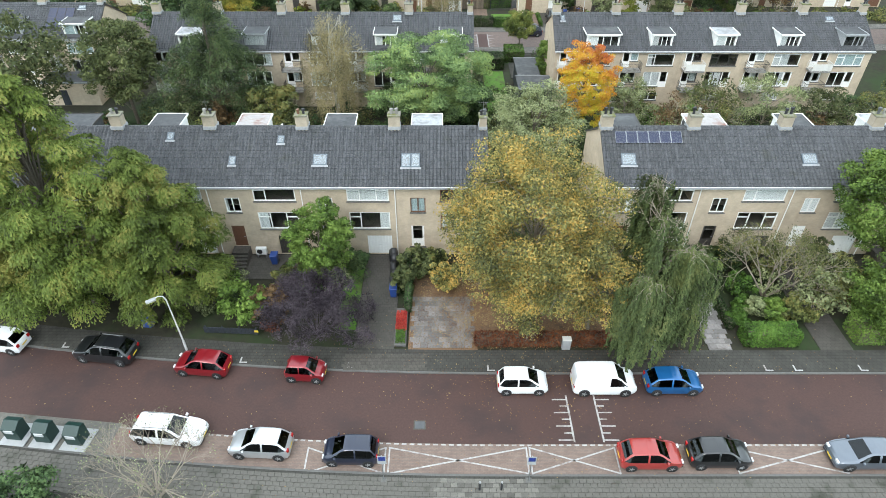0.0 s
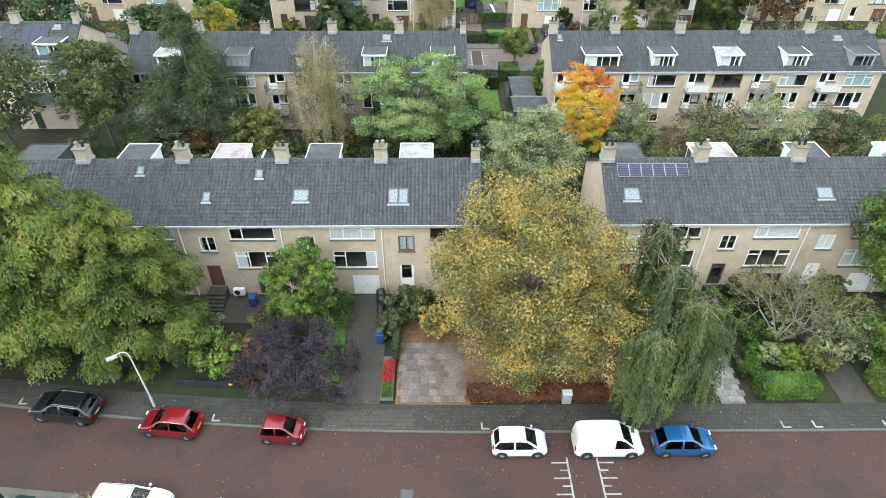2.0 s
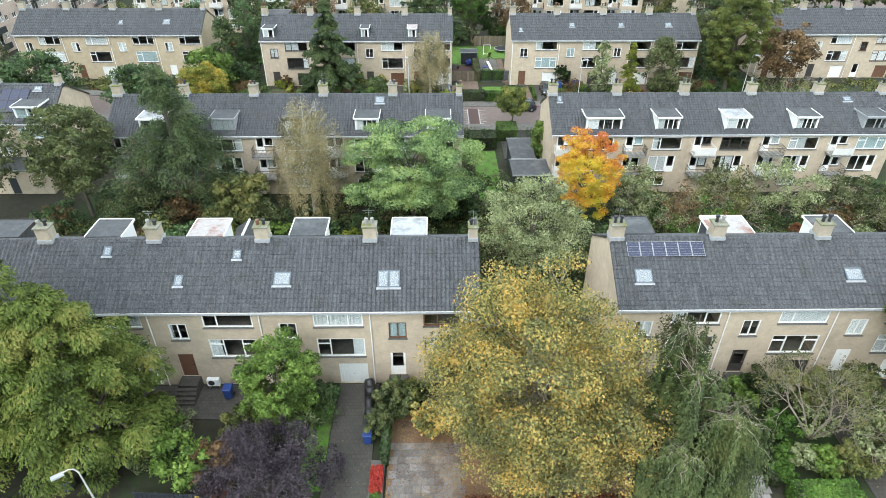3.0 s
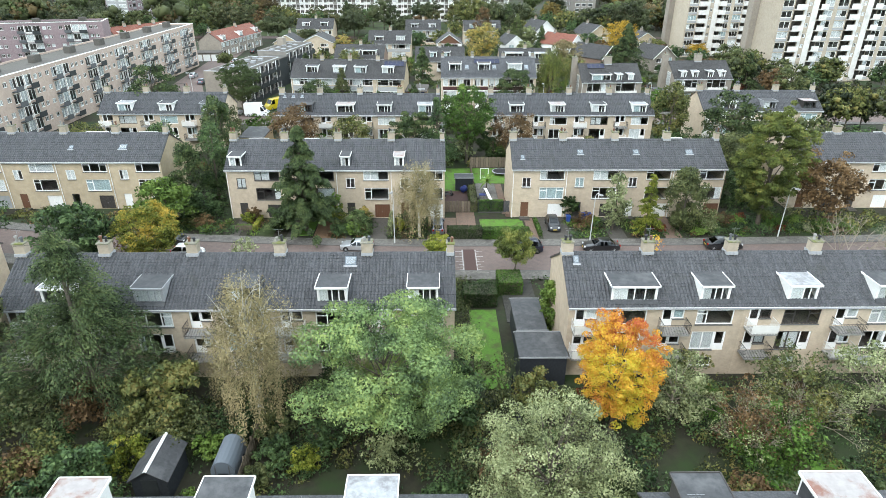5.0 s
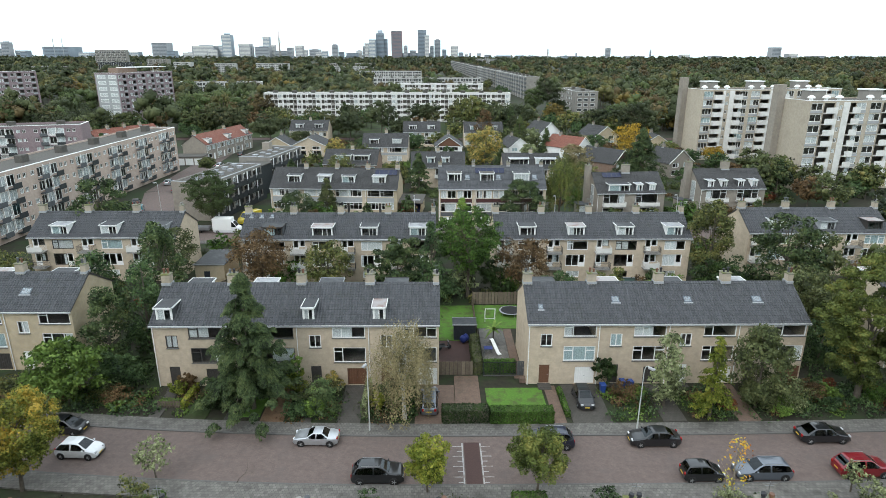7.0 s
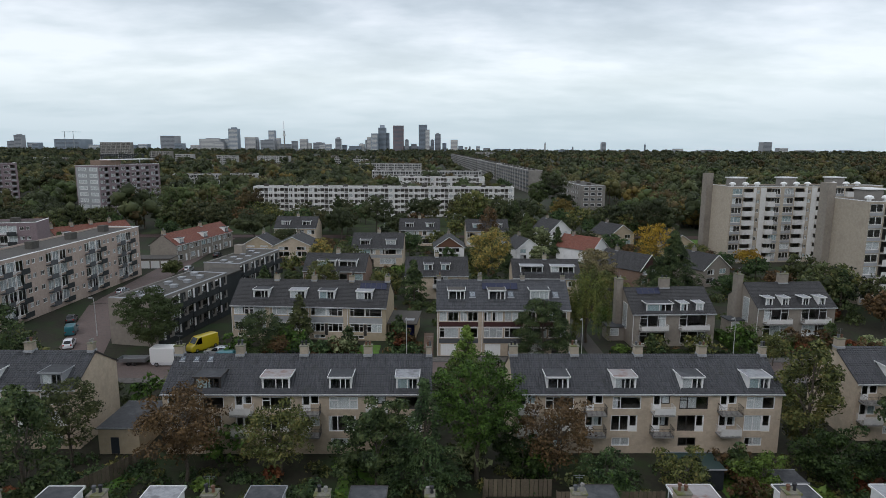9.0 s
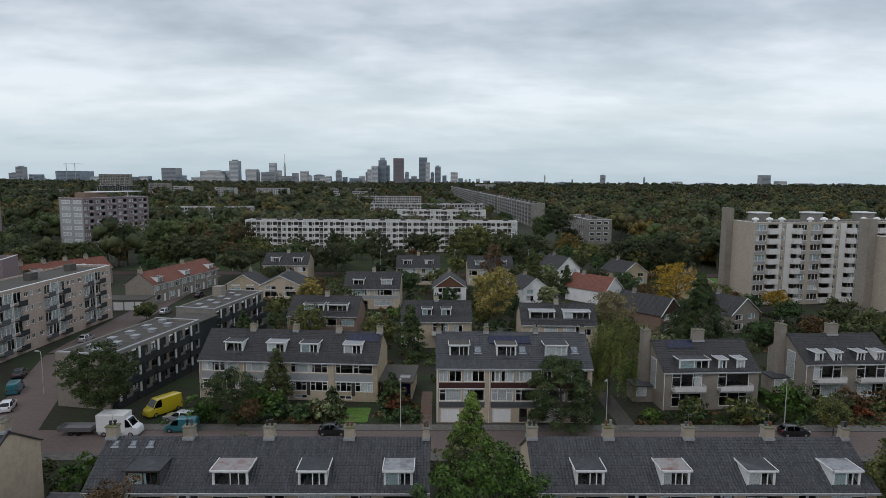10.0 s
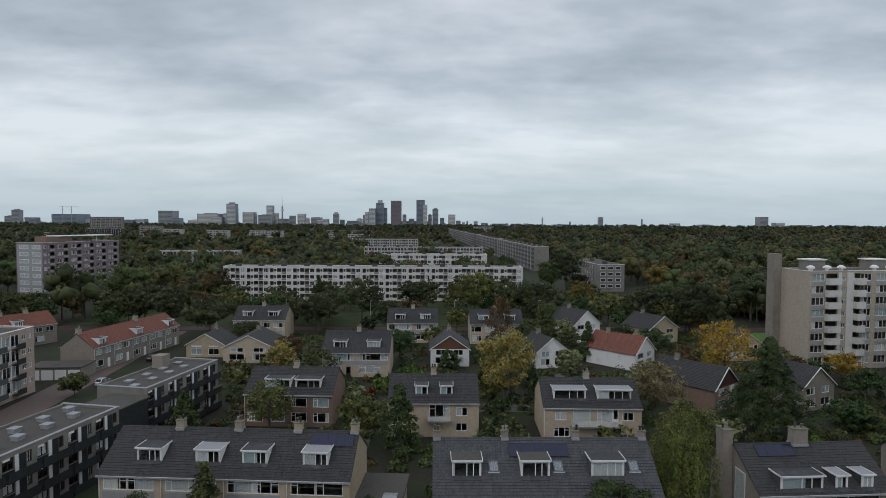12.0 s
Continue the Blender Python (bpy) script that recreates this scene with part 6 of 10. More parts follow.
for x0, y0, x1, y1 in ((-9.5, 187.0, -5.5, 214.0), (14.0, 186.0, 18.0, 206.0), (29.5, 190.0, 33.0, 250.0), (-3.0, 222.0, 26.0, 226.5)):
    patch("path_9", x0, y0, x1, y1, 0.01, "slabs_pale", "pale paved yard between the houses")
patch("lawn_far", -110, 310, 60, 366, 0.0, "verge", "grass before the white flats")
patch("lawn_flats", 92, 268, 190, 300, 0.0, "grass", "grass behind the tall flats")

# ---------------------------------------------------------------- vegetation
def icosphere(level):
    bm = bmesh.new()
    bmesh.ops.create_icosphere(bm, subdivisions=level, radius=1.0)
    v = np.array([tuple(p.co) for p in bm.verts])
    f = np.array([[p.index for p in q.verts] for q in bm.faces])
    bm.free()
    return v, f


ICO = {1: icosphere(1), 2: icosphere(2)}


def leaf_mesh(name, pts, nrm, size, mat, rs, aspect=0.75, loose=0.5, along=None, hearts=None):
    """One small face for every leaf, at pts, turned about nrm; along: the way that each leaf hangs; hearts: rough closed clumps (x, y, z, radius) that fill the crown."""
    n = len(pts)
    a = rs.normal(size=(n, 3)) if along is None else np.cross(along + rs.normal(size=(n, 3)) * 0.22, nrm)
    nrm = nrm + rs.normal(size=(n, 3)) * loose
    nrm /= np.linalg.norm(nrm, axis=1, keepdims=True) + 1e-9
    u = np.cross(nrm, a)
    u /= np.linalg.norm(u, axis=1, keepdims=True) + 1e-9
    w = np.cross(nrm, u)
    s = size * rs.uniform(0.6, 1.3, (n, 1))
    u, w = u * s, w * s * aspect
    v = np.empty((n, 3, 3))
    v[:, 0], v[:, 1], v[:, 2] = pts - u, pts + u * 0.6 - w, pts + u * 0.75 + w
    v, tri = v.reshape(-1, 3), np.arange(3 * n)
    if hearts is not None:
        bv, bf = ICO[1]
        m = len(hearts)
        hv = hearts[:, None, :3] + bv[None] * hearts[:, None, 3:4] * rs.uniform(0.45, 1.3, (m, len(bv), 1))
        tri = np.concatenate([tri, (bf.reshape(1, -1) + 3 * n + len(bv) * np.arange(m)[:, None]).reshape(-1)])
        v = np.concatenate([v, hv.reshape(-1, 3)])
        n += m * len(bf)
    me = bpy.data.meshes.new(name)
    me.vertices.add(len(v))
    me.vertices.foreach_set("co", v.reshape(-1))
    me.loops.add(3 * n)
    me.loops.foreach_set("vertex_index", tri.astype(np.int32))
    me.polygons.add(n)
    me.polygons.foreach_set("loop_start", np.arange(0, 3 * n, 3, dtype=np.int32))
    me.polygons.foreach_set("loop_total", np.full(n, 3, dtype=np.int32))
    me.materials.append(mat)
    me.update(calc_edges=True)
    return me


def seed_of(v):
    return (v * 37.0) % 6.28


def sprays(h, r, n, rs, top=0.28, droop=0.45, boughs=105):
    """Drooping sprays along boughs that leave the stem all the way up."""
    t = rs.uniform(0, 1, boughs) ** 0.85
    env = np.sqrt(np.clip(1 - (np.abs(t - top) / (1.02 - top)) ** 2, 0.01, 1)) if top > 0.05 else 1.02 - t
    ang = rs.uniform(0, 2 * np.pi, boughs)
    L = np.maximum(0.35, r * env * rs.uniform(0.62, 1.08, boughs))
    z0 = (0.09 if top > 0.05 else 0.14) * h + t * (0.89 if top > 0.05 else 0.84) * h
    k = 4
    b = np.repeat(np.arange(boughs), k)
    s = np.tile((0.42, 0.64, 0.84, 1.0), boughs) + rs.normal(size=len(b)) * 0.05
    side = rs.normal(size=len(b)) * 0.16 * L[b]
    x = s * L[b] * np.cos(ang[b]) - side * np.sin(ang[b])
    y = s * L[b] * np.sin(ang[b]) + side * np.cos(ang[b])
    z = z0[b] + L[b] * (0.25 * s - droop * s * s)
    cen = np.stack([x, y, z], 1)
    cr = r * rs.uniform(0.085, 0.15, len(b)) * (0.55 + 0.5 * L[b] / r) * (1.25 - 0.45 * s)
    idx = rs.choice(len(b), n, p=cr ** 2 / (cr ** 2).sum())
    d = rs.normal(size=(n, 3))
    d /= np.linalg.norm(d, axis=1, keepdims=True)
    d[:, 2] = np.where(rs.uniform(size=n) < 0.8, np.abs(d[:, 2]), d[:, 2])
    q = d * (cr[idx] * rs.uniform(0.45, 1.1, n) ** 0.5)[:, None]
    out = q[:, 0] * np.cos(ang[b[idx]]) + q[:, 1] * np.sin(ang[b[idx]])
    q[:, 0] += 0.5 * out * np.cos(ang[b[idx]])
    q[:, 1] += 0.5 * out * np.sin(ang[b[idx]])
    q[:, 2] = q[:, 2] * 0.55 - 0.55 * (q[:, 0] ** 2 + q[:, 1] ** 2) / cr[idx]
    pts = cen[idx] + q
    pts[:, 2] = np.clip(pts[:, 2], 0.2, None)
    d[:, 2] = np.abs(d[:, 2]) + 0.45
    hang = np.stack([np.cos(ang[b[idx]]), np.sin(ang[b[idx]]), np.full(n, -0.55)], 1)
    return cen[rs.permutation(len(cen))], pts, d, hang


def feather(h, r, n, rs, top=0.3, boughs=76):
    """Domed, drooping fans of soft needles at the ends of level boughs, with dark gaps between them."""
    i = np.arange(boughs)
    t = ((i + rs.uniform(0, 1, boughs)) / boughs) ** 0.92
    env = np.where(t < top, np.sqrt(np.clip(1 - ((top - t) / (1.2 * top)) ** 2, 0.02, 1)), np.clip((1.04 - t) / (1.04 - top), 0.02, 1) ** 0.72)
    ang = i * 2.39996 + rs.normal(size=boughs) * 0.25
    L = np.maximum(0.4, r * env * rs.uniform(0.66, 1.06, boughs))
    z0 = h * (0.1 + 0.86 * t)
    b = np.repeat(i, 2)
    q = np.tile((0.56, 0.92), boughs) + rs.normal(size=2 * boughs) * 0.05
    cen = np.stack([q * L[b] * np.cos(ang[b]), q * L[b] * np.sin(ang[b]), z0[b] + L[b] * (0.22 * q - 0.36 * q * q)], 1)
    cr = r * rs.uniform(0.17, 0.27, len(b)) * (0.45 + 0.6 * env[b]) * np.tile((0.8, 1.0), boughs)
    p = cr ** 2 * np.tile((0.6, 1.0), boughs)
    idx = rs.choice(len(b), n, p=p / p.sum())
    fan = rs.uniform(0, 2 * np.pi, n)
    rho = np.sqrt(rs.uniform(0.02, 1.0, n)) * (1 + 0.2 * np.sin(fan * 5 + idx) + 0.12 * np.sin(fan * 11 + 2 * idx))
    skirt = rs.uniform(size=n) < 0.36
    rho = np.where(skirt, 0.72 + 0.34 * rs.uniform(size=n), rho)
    u = np.stack([np.cos(fan), np.sin(fan)], 1)
    out = np.stack([np.cos(ang[b[idx]]), np.sin(ang[b[idx]])], 1)
    pts = cen[idx].copy()
    pts[:, :2] += (u * rho[:, None] + out * 0.35 * rho[:, None] ** 2) * cr[idx, None]
    pts[:, 2] += cr[idx] * (0.5 * np.sqrt(np.clip(1.1 - rho ** 2, 0, 1)) - np.where(skirt, rs.uniform(0, 0.6, n), rs.uniform(0, 0.12, n)))
    pts[:, 2] = np.clip(pts[:, 2], 0.2, None)
    nrm = np.concatenate([u * rho[:, None], np.full((n, 1), 0.8)], 1)
    hang = np.concatenate([u * 0.45, np.full((n, 1), -1.0)], 1)
    return cen[rs.permutation(len(cen))], pts, nrm, hang


def crown_points(kind, h, r, n, rs):
    """Clump centres and leaf points of a crown of height h and radius r whose foot is at the origin."""
    if kind == "feather":
        return feather(h, r, n, rs)
    if kind == "cone" and n > 7000:
        return sprays(h, r, n, rs, 0.0, 0.45, 95)
    if kind == "cone":
        m = 90
        t = rs.uniform(0, 1, m) ** 0.8
        ang = rs.uniform(0, 2 * np.pi, m)
        rad = r * (1 - t) * rs.uniform(0.65, 1.05, m) + 0.15
        cen = np.stack([rad * np.cos(ang), rad * np.sin(ang), 0.1 * h + t * 0.88 * h], 1)
        cr = 0.10 * h * (1 - 0.75 * t) + 0.25
        flat = 0.55
    elif kind == "column":
        m = 70
        t = rs.uniform(0, 1, m)
        ang = rs.uniform(0, 2 * np.pi, m)
        rad = r * np.sin(np.pi * (0.12 + 0.8 * t)) * rs.uniform(0.5, 1.0, m)
        cen = np.stack([rad * np.cos(ang), rad * np.sin(ang), 0.08 * h + t * 0.88 * h], 1)
        cr = r * rs.uniform(0.2, 0.38, m)
        flat = 1.1
    elif kind == "layer":
        m = 105
        t = rs.uniform(0, 1, m) ** 0.9
        ang = rs.uniform(0, 2 * np.pi, m)
        env = np.sqrt(np.clip(1 - (np.abs(t - 0.28) / 0.78) ** 2.0, 0.02, 1))
        rad = r * env * rs.uniform(0.55, 1.0, m)
        cen = np.stack([rad * np.cos(ang), rad * np.sin(ang), 0.12 * h + t * 0.84 * h], 1)
        cr = r * rs.uniform(0.14, 0.27, m)
        flat = 0.55
    else:
        m = (360 if n > 80000 else 260 if n > 12000 else 110) if kind in ("round", "low") else (130 if n > 12000 else 48)
        d = rs.normal(size=(m, 3))
        d /= np.linalg.norm(d, axis=1, keepdims=True)
        d[:, 2] = d[:, 2] * 0.95 + 0.05
        q = rs.uniform(0.3, 1.0, (m, 1)) ** (0.55 if n > 12000 else 0.7) * (1 + 0.12 * np.sin(d[:, :1] * 5 + seed_of(h)) * np.cos(d[:, 1:2] * 6))
        lo = {"round": 0.22, "low": 0.1, "plate": 0.2}.get(kind, 0.05)
        hh = h * (1 - lo) / 2
        cen = d * q * np.array([r, r, hh]) + np.array([0, 0, h * lo + hh])
        cr = r * (rs.uniform(0.09, 0.19, m) if n > 12000 and kind in ("round", "low") else rs.uniform(0.15, 0.29, m))
        flat = 0.7
        if kind == "low" and n > 80000:
            cr = r * rs.uniform(0.12, 0.23, m)
        if kind == "plate":
            cr, flat = r * rs.uniform(0.15, 0.25, m), 0.36
    wts = cr ** 2
    idx = rs.choice(len(cen), n, p=wts / wts.sum())
    dirs = rs.normal(size=(n, 3))
    dirs /= np.linalg.norm(dirs, axis=1, keepdims=True)
    dirs[:, 2] = np.where(rs.uniform(size=n) < 0.65, np.abs(dirs[:, 2]), dirs[:, 2])
    rad = cr[idx] * rs.uniform(0.35, 1.05, n) ** 0.6
    pts = cen[idx] + dirs * rad[:, None] * np.array([1, 1, flat])
    if kind in ("layer", "cone"):
        pts[:, 2] -= 0.12 * np.hypot(pts[:, 0] - cen[idx, 0], pts[:, 1] - cen[idx, 1]) + 0.06 * np.hypot(pts[:, 0], pts[:, 1])
    pts[:, 2] = np.clip(pts[:, 2], 0.15, None)
    return cen, pts, dirs


TREES = {}


def tree_parts(kind, h, r, leaves, leafmat, size, seed, bark="bark", limbs=16):
    """Meshes of trunk with limbs and of the crown, shared by alike trees."""

    def make():
        rs = np.random.RandomState(seed)
        g = Geo()
        if kind in ("weep", "birchweep"):
            cen, pts, dirs, *hang = weeping(h, r, leaves, rs, kind)
        else:
            cen, pts, dirs, *hang = crown_points(kind, h, r, leaves, rs)
        if limbs <= 8:
            low = np.stack([rs.normal(size=30) * 0.1, rs.normal(size=30) * 0.1, rs.uniform(-0.15, 0.45 * h, 30)], 1)
            pts, dirs = np.concatenate([pts, low]), np.concatenate([dirs, np.tile((1.0, 0, 0.2), (30, 1))])
            hang = [np.concatenate([hang[0], np.tile((0, 0.2, -1.0), (30, 1))])] if hang else hang
        tr = max(0.07, h * 0.018)
        top = h * (0.95 if kind in ("cone", "column", "layer") else 0.72)
        steps, prev, px, py = 6, Vector((0, 0, -0.1)), 0.0, 0.0
        line = [prev]
        for i in range(1, steps + 1):
            px, py = px + rs.uniform(-0.03, 0.03) * h * 0.4, py + rs.uniform(-0.03, 0.03) * h * 0.4
            p = Vector((px * (0.3 if kind == "cone" else 1), py * (0.3 if kind == "cone" else 1), top * i / steps))
            g.tube(line[-1], p, tr * (1.15 - (i - 1) / steps), tr * (1.15 - i / steps), 7)
            line.append(p)
        for c in cen[rs.permutation(len(cen))[:limbs]]:
            t = min(steps - 1, max(1, int(steps * min(0.95, max(0.15, c[2] * 0.72 / top)))))
            a, b = line[t], Vector(c)
            mid = a.lerp(b, 0.5) + Vector(rs.uniform(-0.04, 0.04, 3)) * h + Vector((0, 0, 0.03 * h))
            lt = tr if limbs < 100 else tr * 0.5
            g.tube(a, mid, lt * 0.3, lt * 0.18, 5, False)
            g.tube(mid, b, lt * 0.18, lt * 0.06, 4, False)
            for _ in range(2 if limbs < 100 else 5):
                e = b + Vector(rs.normal(size=3)) * r * (0.11 if limbs < 100 else 0.08)
                g.tube(mid.lerp(b, 0.6), e, tr * 0.1, tr * 0.03, 3, False)
        hearts = None
        if size >= 0.24 and kind in ("round", "low", "bush"):
            hearts = np.concatenate([cen[::3], np.full((len(cen[::3]), 1), r * 0.15)], 1)
        if kind == "weep":
            for j in range(len(cen) // 7):
                arc = [Vector((cen[7 * j][0] * 0.5, cen[7 * j][1] * 0.5, cen[7 * j][2] - 0.1 * h))] + [Vector(q) for q in cen[7 * j:7 * j + 7]]
                for i in range(7):
                    g.tube(arc[i], arc[i + 1], tr * 0.09 * (1 - 0.11 * i), tr * 0.09 * (0.9 - 0.11 * i), 4, False)
        trunk = g.mesh("trunk", M[bark])
        crown = leaf_mesh("crown", pts, dirs, size, LEAF[leafmat], rs, {"feather": 0.45, "weep": 0.5, "birchweep": 0.55}.get(kind, 0.42) if hang else 0.75, 0.25 if kind == "weep" else 0.5, hang[0] if hang else None, hearts) if leaves else None
        return trunk, crown

    return cached(("tree", kind, h, r, leaves, leafmat, seed, size, limbs), make)


LOBES = [(-0.25, 0.4, 1.0, 0.62, 5), (0.75, 0.05, 0.66, 0.5, 3), (-0.35, -0.75, 0.62, 0.55, 4), (0.3, -0.65, 0.78, 0.5, 4), (-0.1, 0.0, 0.86, 0.5, 4)]


def weeping(h, r, n, rs, kind):
    """Hanging strands from arching limbs; a beech hangs in several curtains, a birch in one crown."""
    if kind == "weep":
        arch = []
        for lx, ly, lz, spread, share in LOBES:
            for _ in range(share * 4):
                t, q = rs.uniform(0, 2 * np.pi), spread * r * rs.uniform(0.35, 1.0)
                for f in np.linspace(0.12, 1.0, 7):
                    arch.append((lx * r + q * f * math.cos(t) + rs.normal() * 0.1, ly * r + q * f * math.sin(t) + rs.normal() * 0.1, h * lz - 0.42 * q * f * f - rs.uniform(0, 0.03) * h))
        top = np.array(arch)
        m = len(top)
        length = np.minimum(top[:, 2] - rs.uniform(0.3, 1.6, m), h * rs.uniform(0.3, 0.62, m))
    else:
        m = 170
        ang = rs.uniform(0, 2 * np.pi, m)
        q = rs.uniform(0.08, 1.0, m) ** 0.6
        lump = 1 + 0.22 * np.sin(ang * 3 + 1.0)
        z = h * (1.0 - 0.42 * q ** 2) * rs.uniform(0.86, 1.0, m)
        top = np.stack([r * q * lump * np.cos(ang), r * q * lump * np.sin(ang), z], 1)
        length = np.minimum(z - 0.3, h * rs.uniform(0.25, 0.62, m))
    p = length / length.sum()
    idx = rs.choice(m, n, p=p)
    t = rs.uniform(0, 1, n)
    spread = (0.05 + 0.06 * np.sin(np.pi * np.minimum(1, t * 1.1))) if kind == "weep" else (0.13 + 0.16 * (1 - t))
    bow = top[idx, :2] * (0.06 * np.sqrt(t))[:, None]
    pts = top[idx].copy()
    pts[:, :2] += bow + rs.normal(size=(n, 2)) * spread[:, None]
    pts[:, 0] += 0.1 * np.sin(t * 6 + idx)
    pts[:, 2] -= length[idx] * t + rs.normal(size=n) * 0.1
    dirs = np.stack([top[idx, 0], top[idx, 1], np.full(n, 0.5 * r)], 1) / r
    return top, pts, dirs, np.tile((0.0, 0.0, -1.0), (n, 1))


def placed(me, x, y, z, rot, scale):
    ob = new("shrub", me)
    ob.matrix_basis = pose(x, y, z, 0, 0, rot) @ Matrix.Diagonal((scale, scale, scale, 1))
    return ob


def tree(x, y, h, r, kind="round", leaf="green", leaves=4000, size=0.2, seed=0, label="", bark="bark", limbs=16, name="tree", rot=None, z=0.0, scale=1.0):
    if y > 110 and leaves > 1500:
        leaves, size = int(leaves * 0.8), size * 0.85
    trunk, crown = tree_parts(kind, h, r, leaves, leaf, size, seed, bark, limbs)
    rot = rnd.uniform(0, 360) if rot is None else rot
    if name == "shrub":
        return tagged(placed(crown, x, y, z, rot, scale), label, "shrub", "garden shrubs")
    t = thing(name, label, "tree" if name == "tree" else "shrub", "", pose(x, y, z, 0, 0, rot) @ Matrix.Diagonal((scale, scale, scale, 1)))
    part("trunk", trunk, None, t)
    if crown:
        part("crown", crown, None, t)
    return t


def shrub(x, y, h, r, leaf, seed=0, label="", leaves=1500, size=0.13):
    return tree(x, y, h, r, "bush", leaf, leaves, size, seed, label or f"{LEAF[leaf].name.replace('_', ' ')} on a rounded garden shrub", limbs=8, name="shrub")


def hedge(x0, y0, x1, y1, h, leaf, label, dens=190, rot=0.0, z=0.0):
    """A clipped hedge: a body of leaves round a dark core."""
    rs = np.random.RandomState(int(abs(x0 * 13 + y0 * 7)) + 1)
    w, d = x1 - x0, y1 - y0
    area = 2 * (w + d) * h + w * d
    n = int(min(14000, area * dens))
    pick = rs.choice(5, n, p=np.array([w * h, w * h, d * h, d * h, w * d]) / area)
    u, v, dep = rs.uniform(0, 1, n), rs.uniform(0, 1, n), rs.normal(size=n) * 0.045
    pts, nr = np.zeros((n, 3)), np.zeros((n, 3))
    for k_, (ax, sgn) in enumerate(((1, -1), (1, 1), (0, -1), (0, 1), (2, 1))):
        s = pick == k_
        if ax == 1:
            pts[s] = np.stack([(u[s] - 0.5) * w, sgn * (d / 2 + dep[s]), v[s] * h], 1)
        elif ax == 0:
            pts[s] = np.stack([sgn * (w / 2 + dep[s]), (u[s] - 0.5) * d, v[s] * h], 1)
        else:
            pts[s] = np.stack([(u[s] - 0.5) * w, (v[s] - 0.5) * d, h + dep[s]], 1)
        nr[s, ax] = sgn
    hd = thing("hedge", label, "hedge", m=pose((x0 + x1) / 2, (y0 + y1) / 2, z, 0, 0, rot))
    part("leaves", leaf_mesh("leaves", pts, nr, 0.085, LEAF[leaf], rs), None, hd)
    part("core", Geo().block(-w / 2 + 0.06, -d / 2 + 0.06, 0, w / 2 - 0.06, d / 2 - 0.06, h - 0.05, 0.08), M["bark"], hd)
    return hd


def twig_tree(x, y, h, r, label, seed, leaf="mixed", leaves=0, size=0.07, bark="twig", stems=5, name="tree", forks=4):
    """A bare or half-bare tree: stems that fork again and again into fine twigs."""
    rs = np.random.RandomState(seed)
    g, ends = Geo(), []

    def grow(a, d, ln, rad, depth):
        b = a + d * ln
        g.tube(a, b, rad, rad * 0.7, 5 if depth > 2 else 3, False)
        if depth == 0:
            ends.append(b)
            return
        for _ in range(3 if depth < forks else 2):
            nd = (d + Vector(rs.normal(size=3)) * 0.42 + Vector((0, 0, 0.1))).normalized()
            grow(b, nd, ln * rs.uniform(0.62, 0.86), rad * 0.62, depth - 1)

    for i in range(stems):
        t = i * 6.283 / stems + rs.uniform(-0.4, 0.4)
        d = Vector((math.cos(t) * r / h, math.sin(t) * r / h, 1.0)).normalized()
        grow(Vector((0.12 * math.cos(t), 0.12 * math.sin(t), -0.1)), d, h * (0.27 if forks == 4 else 0.235), 0.01 * h, forks)
    top = thing(name, label, "tree" if name == "tree" else "shrub", "", pose(x, y, 0))
    part("trunk", g, M[bark], top)
    if leaves:
        e = np.array([tuple(v) for v in ends])
        pick = e[rs.randint(0, len(e), leaves)] + rs.normal(size=(leaves, 3)) * 0.16
        part("crown", leaf_mesh("crown", pick, rs.normal(size=(leaves, 3)), size, LEAF[leaf], rs), None, top)
    return top


# street-side trees of the first street
tree(-27.2, 37.4, 19.6, 5.9, "feather", "olive", 115000, 0.13, 11, "tall olive-green conifer turning yellow, by the pavement", limbs=60)
tree(-20.6, 37.2, 14.2, 4.6, "feather", "olive", 90000, 0.12, 12, "olive-green conifer with drooping sprays", limbs=50)
tree(-33.5, 37.5, 13.0, 5.0, "feather", "olive", 36000, 0.17, 13, "olive-green conifer behind the street", limbs=24)
twig_tree(-9.0, 33.9, 6.3, 4.6, "dark purple-leaved tree with bare twig ends over the pavement", 14, "purple", 30000, 0.06, "twig_purple", 11, forks=5)
tree(-9.1, 39.3, 7.6, 2.8, "round", "green", 24000, 0.085, 15, "fresh green tree in a front garden", limbs=20)
tree(7.0, 35.2, 15.4, 6.2, "low", "yellow", 125000, 0.08, 216, "broad tree with yellowing autumn leaves", bark="twig", limbs=170)
tree(11.7, 34.3, 9.6, 3.4, "low", "yellow", 22000, 0.075, 17, "smaller tree with thin yellow autumn leaves", bark="twig", limbs=130)
tree(15.2, 33.3, 13.2, 3.6, "weep", "beech", 120000, 0.105, 18, "weeping beech whose strands hang to the street", bark="twig", limbs=40, rot=0)
twig_tree(26.8, 38.0, 8.6, 5.6, "half-bare garden tree with few leaves", 19, "mixed", 6000, 0.06, stems=6, forks=5)
tree(36.0, 40.0, 13.0, 5.0, "round", "green", 34000, 0.11, 20, "tall green tree beside the house", limbs=18)
tree(33.5, 34.0, 6.4, 3.0, "bush", "green", 16000, 0.1, 21, "fresh green tree over the hedge", limbs=12)
tree(31.5, 37.5, 5.0, 2.2, "bush", "mixed", 7000, 0.1, 24, "yellow-green shrub tree by a drive", limbs=12)
twig_tree(-16.3, 20.6, 6.6, 4.6, "bare shrub tree with fine pale twigs", 22, "greygreen", 1600, 0.05, stems=11, forks=5)
tree(-23.5, 18.5, 3.2, 3.0, "bush", "dark", 9000, 0.1, 23, "dark green bush on the near pavement", limbs=10)
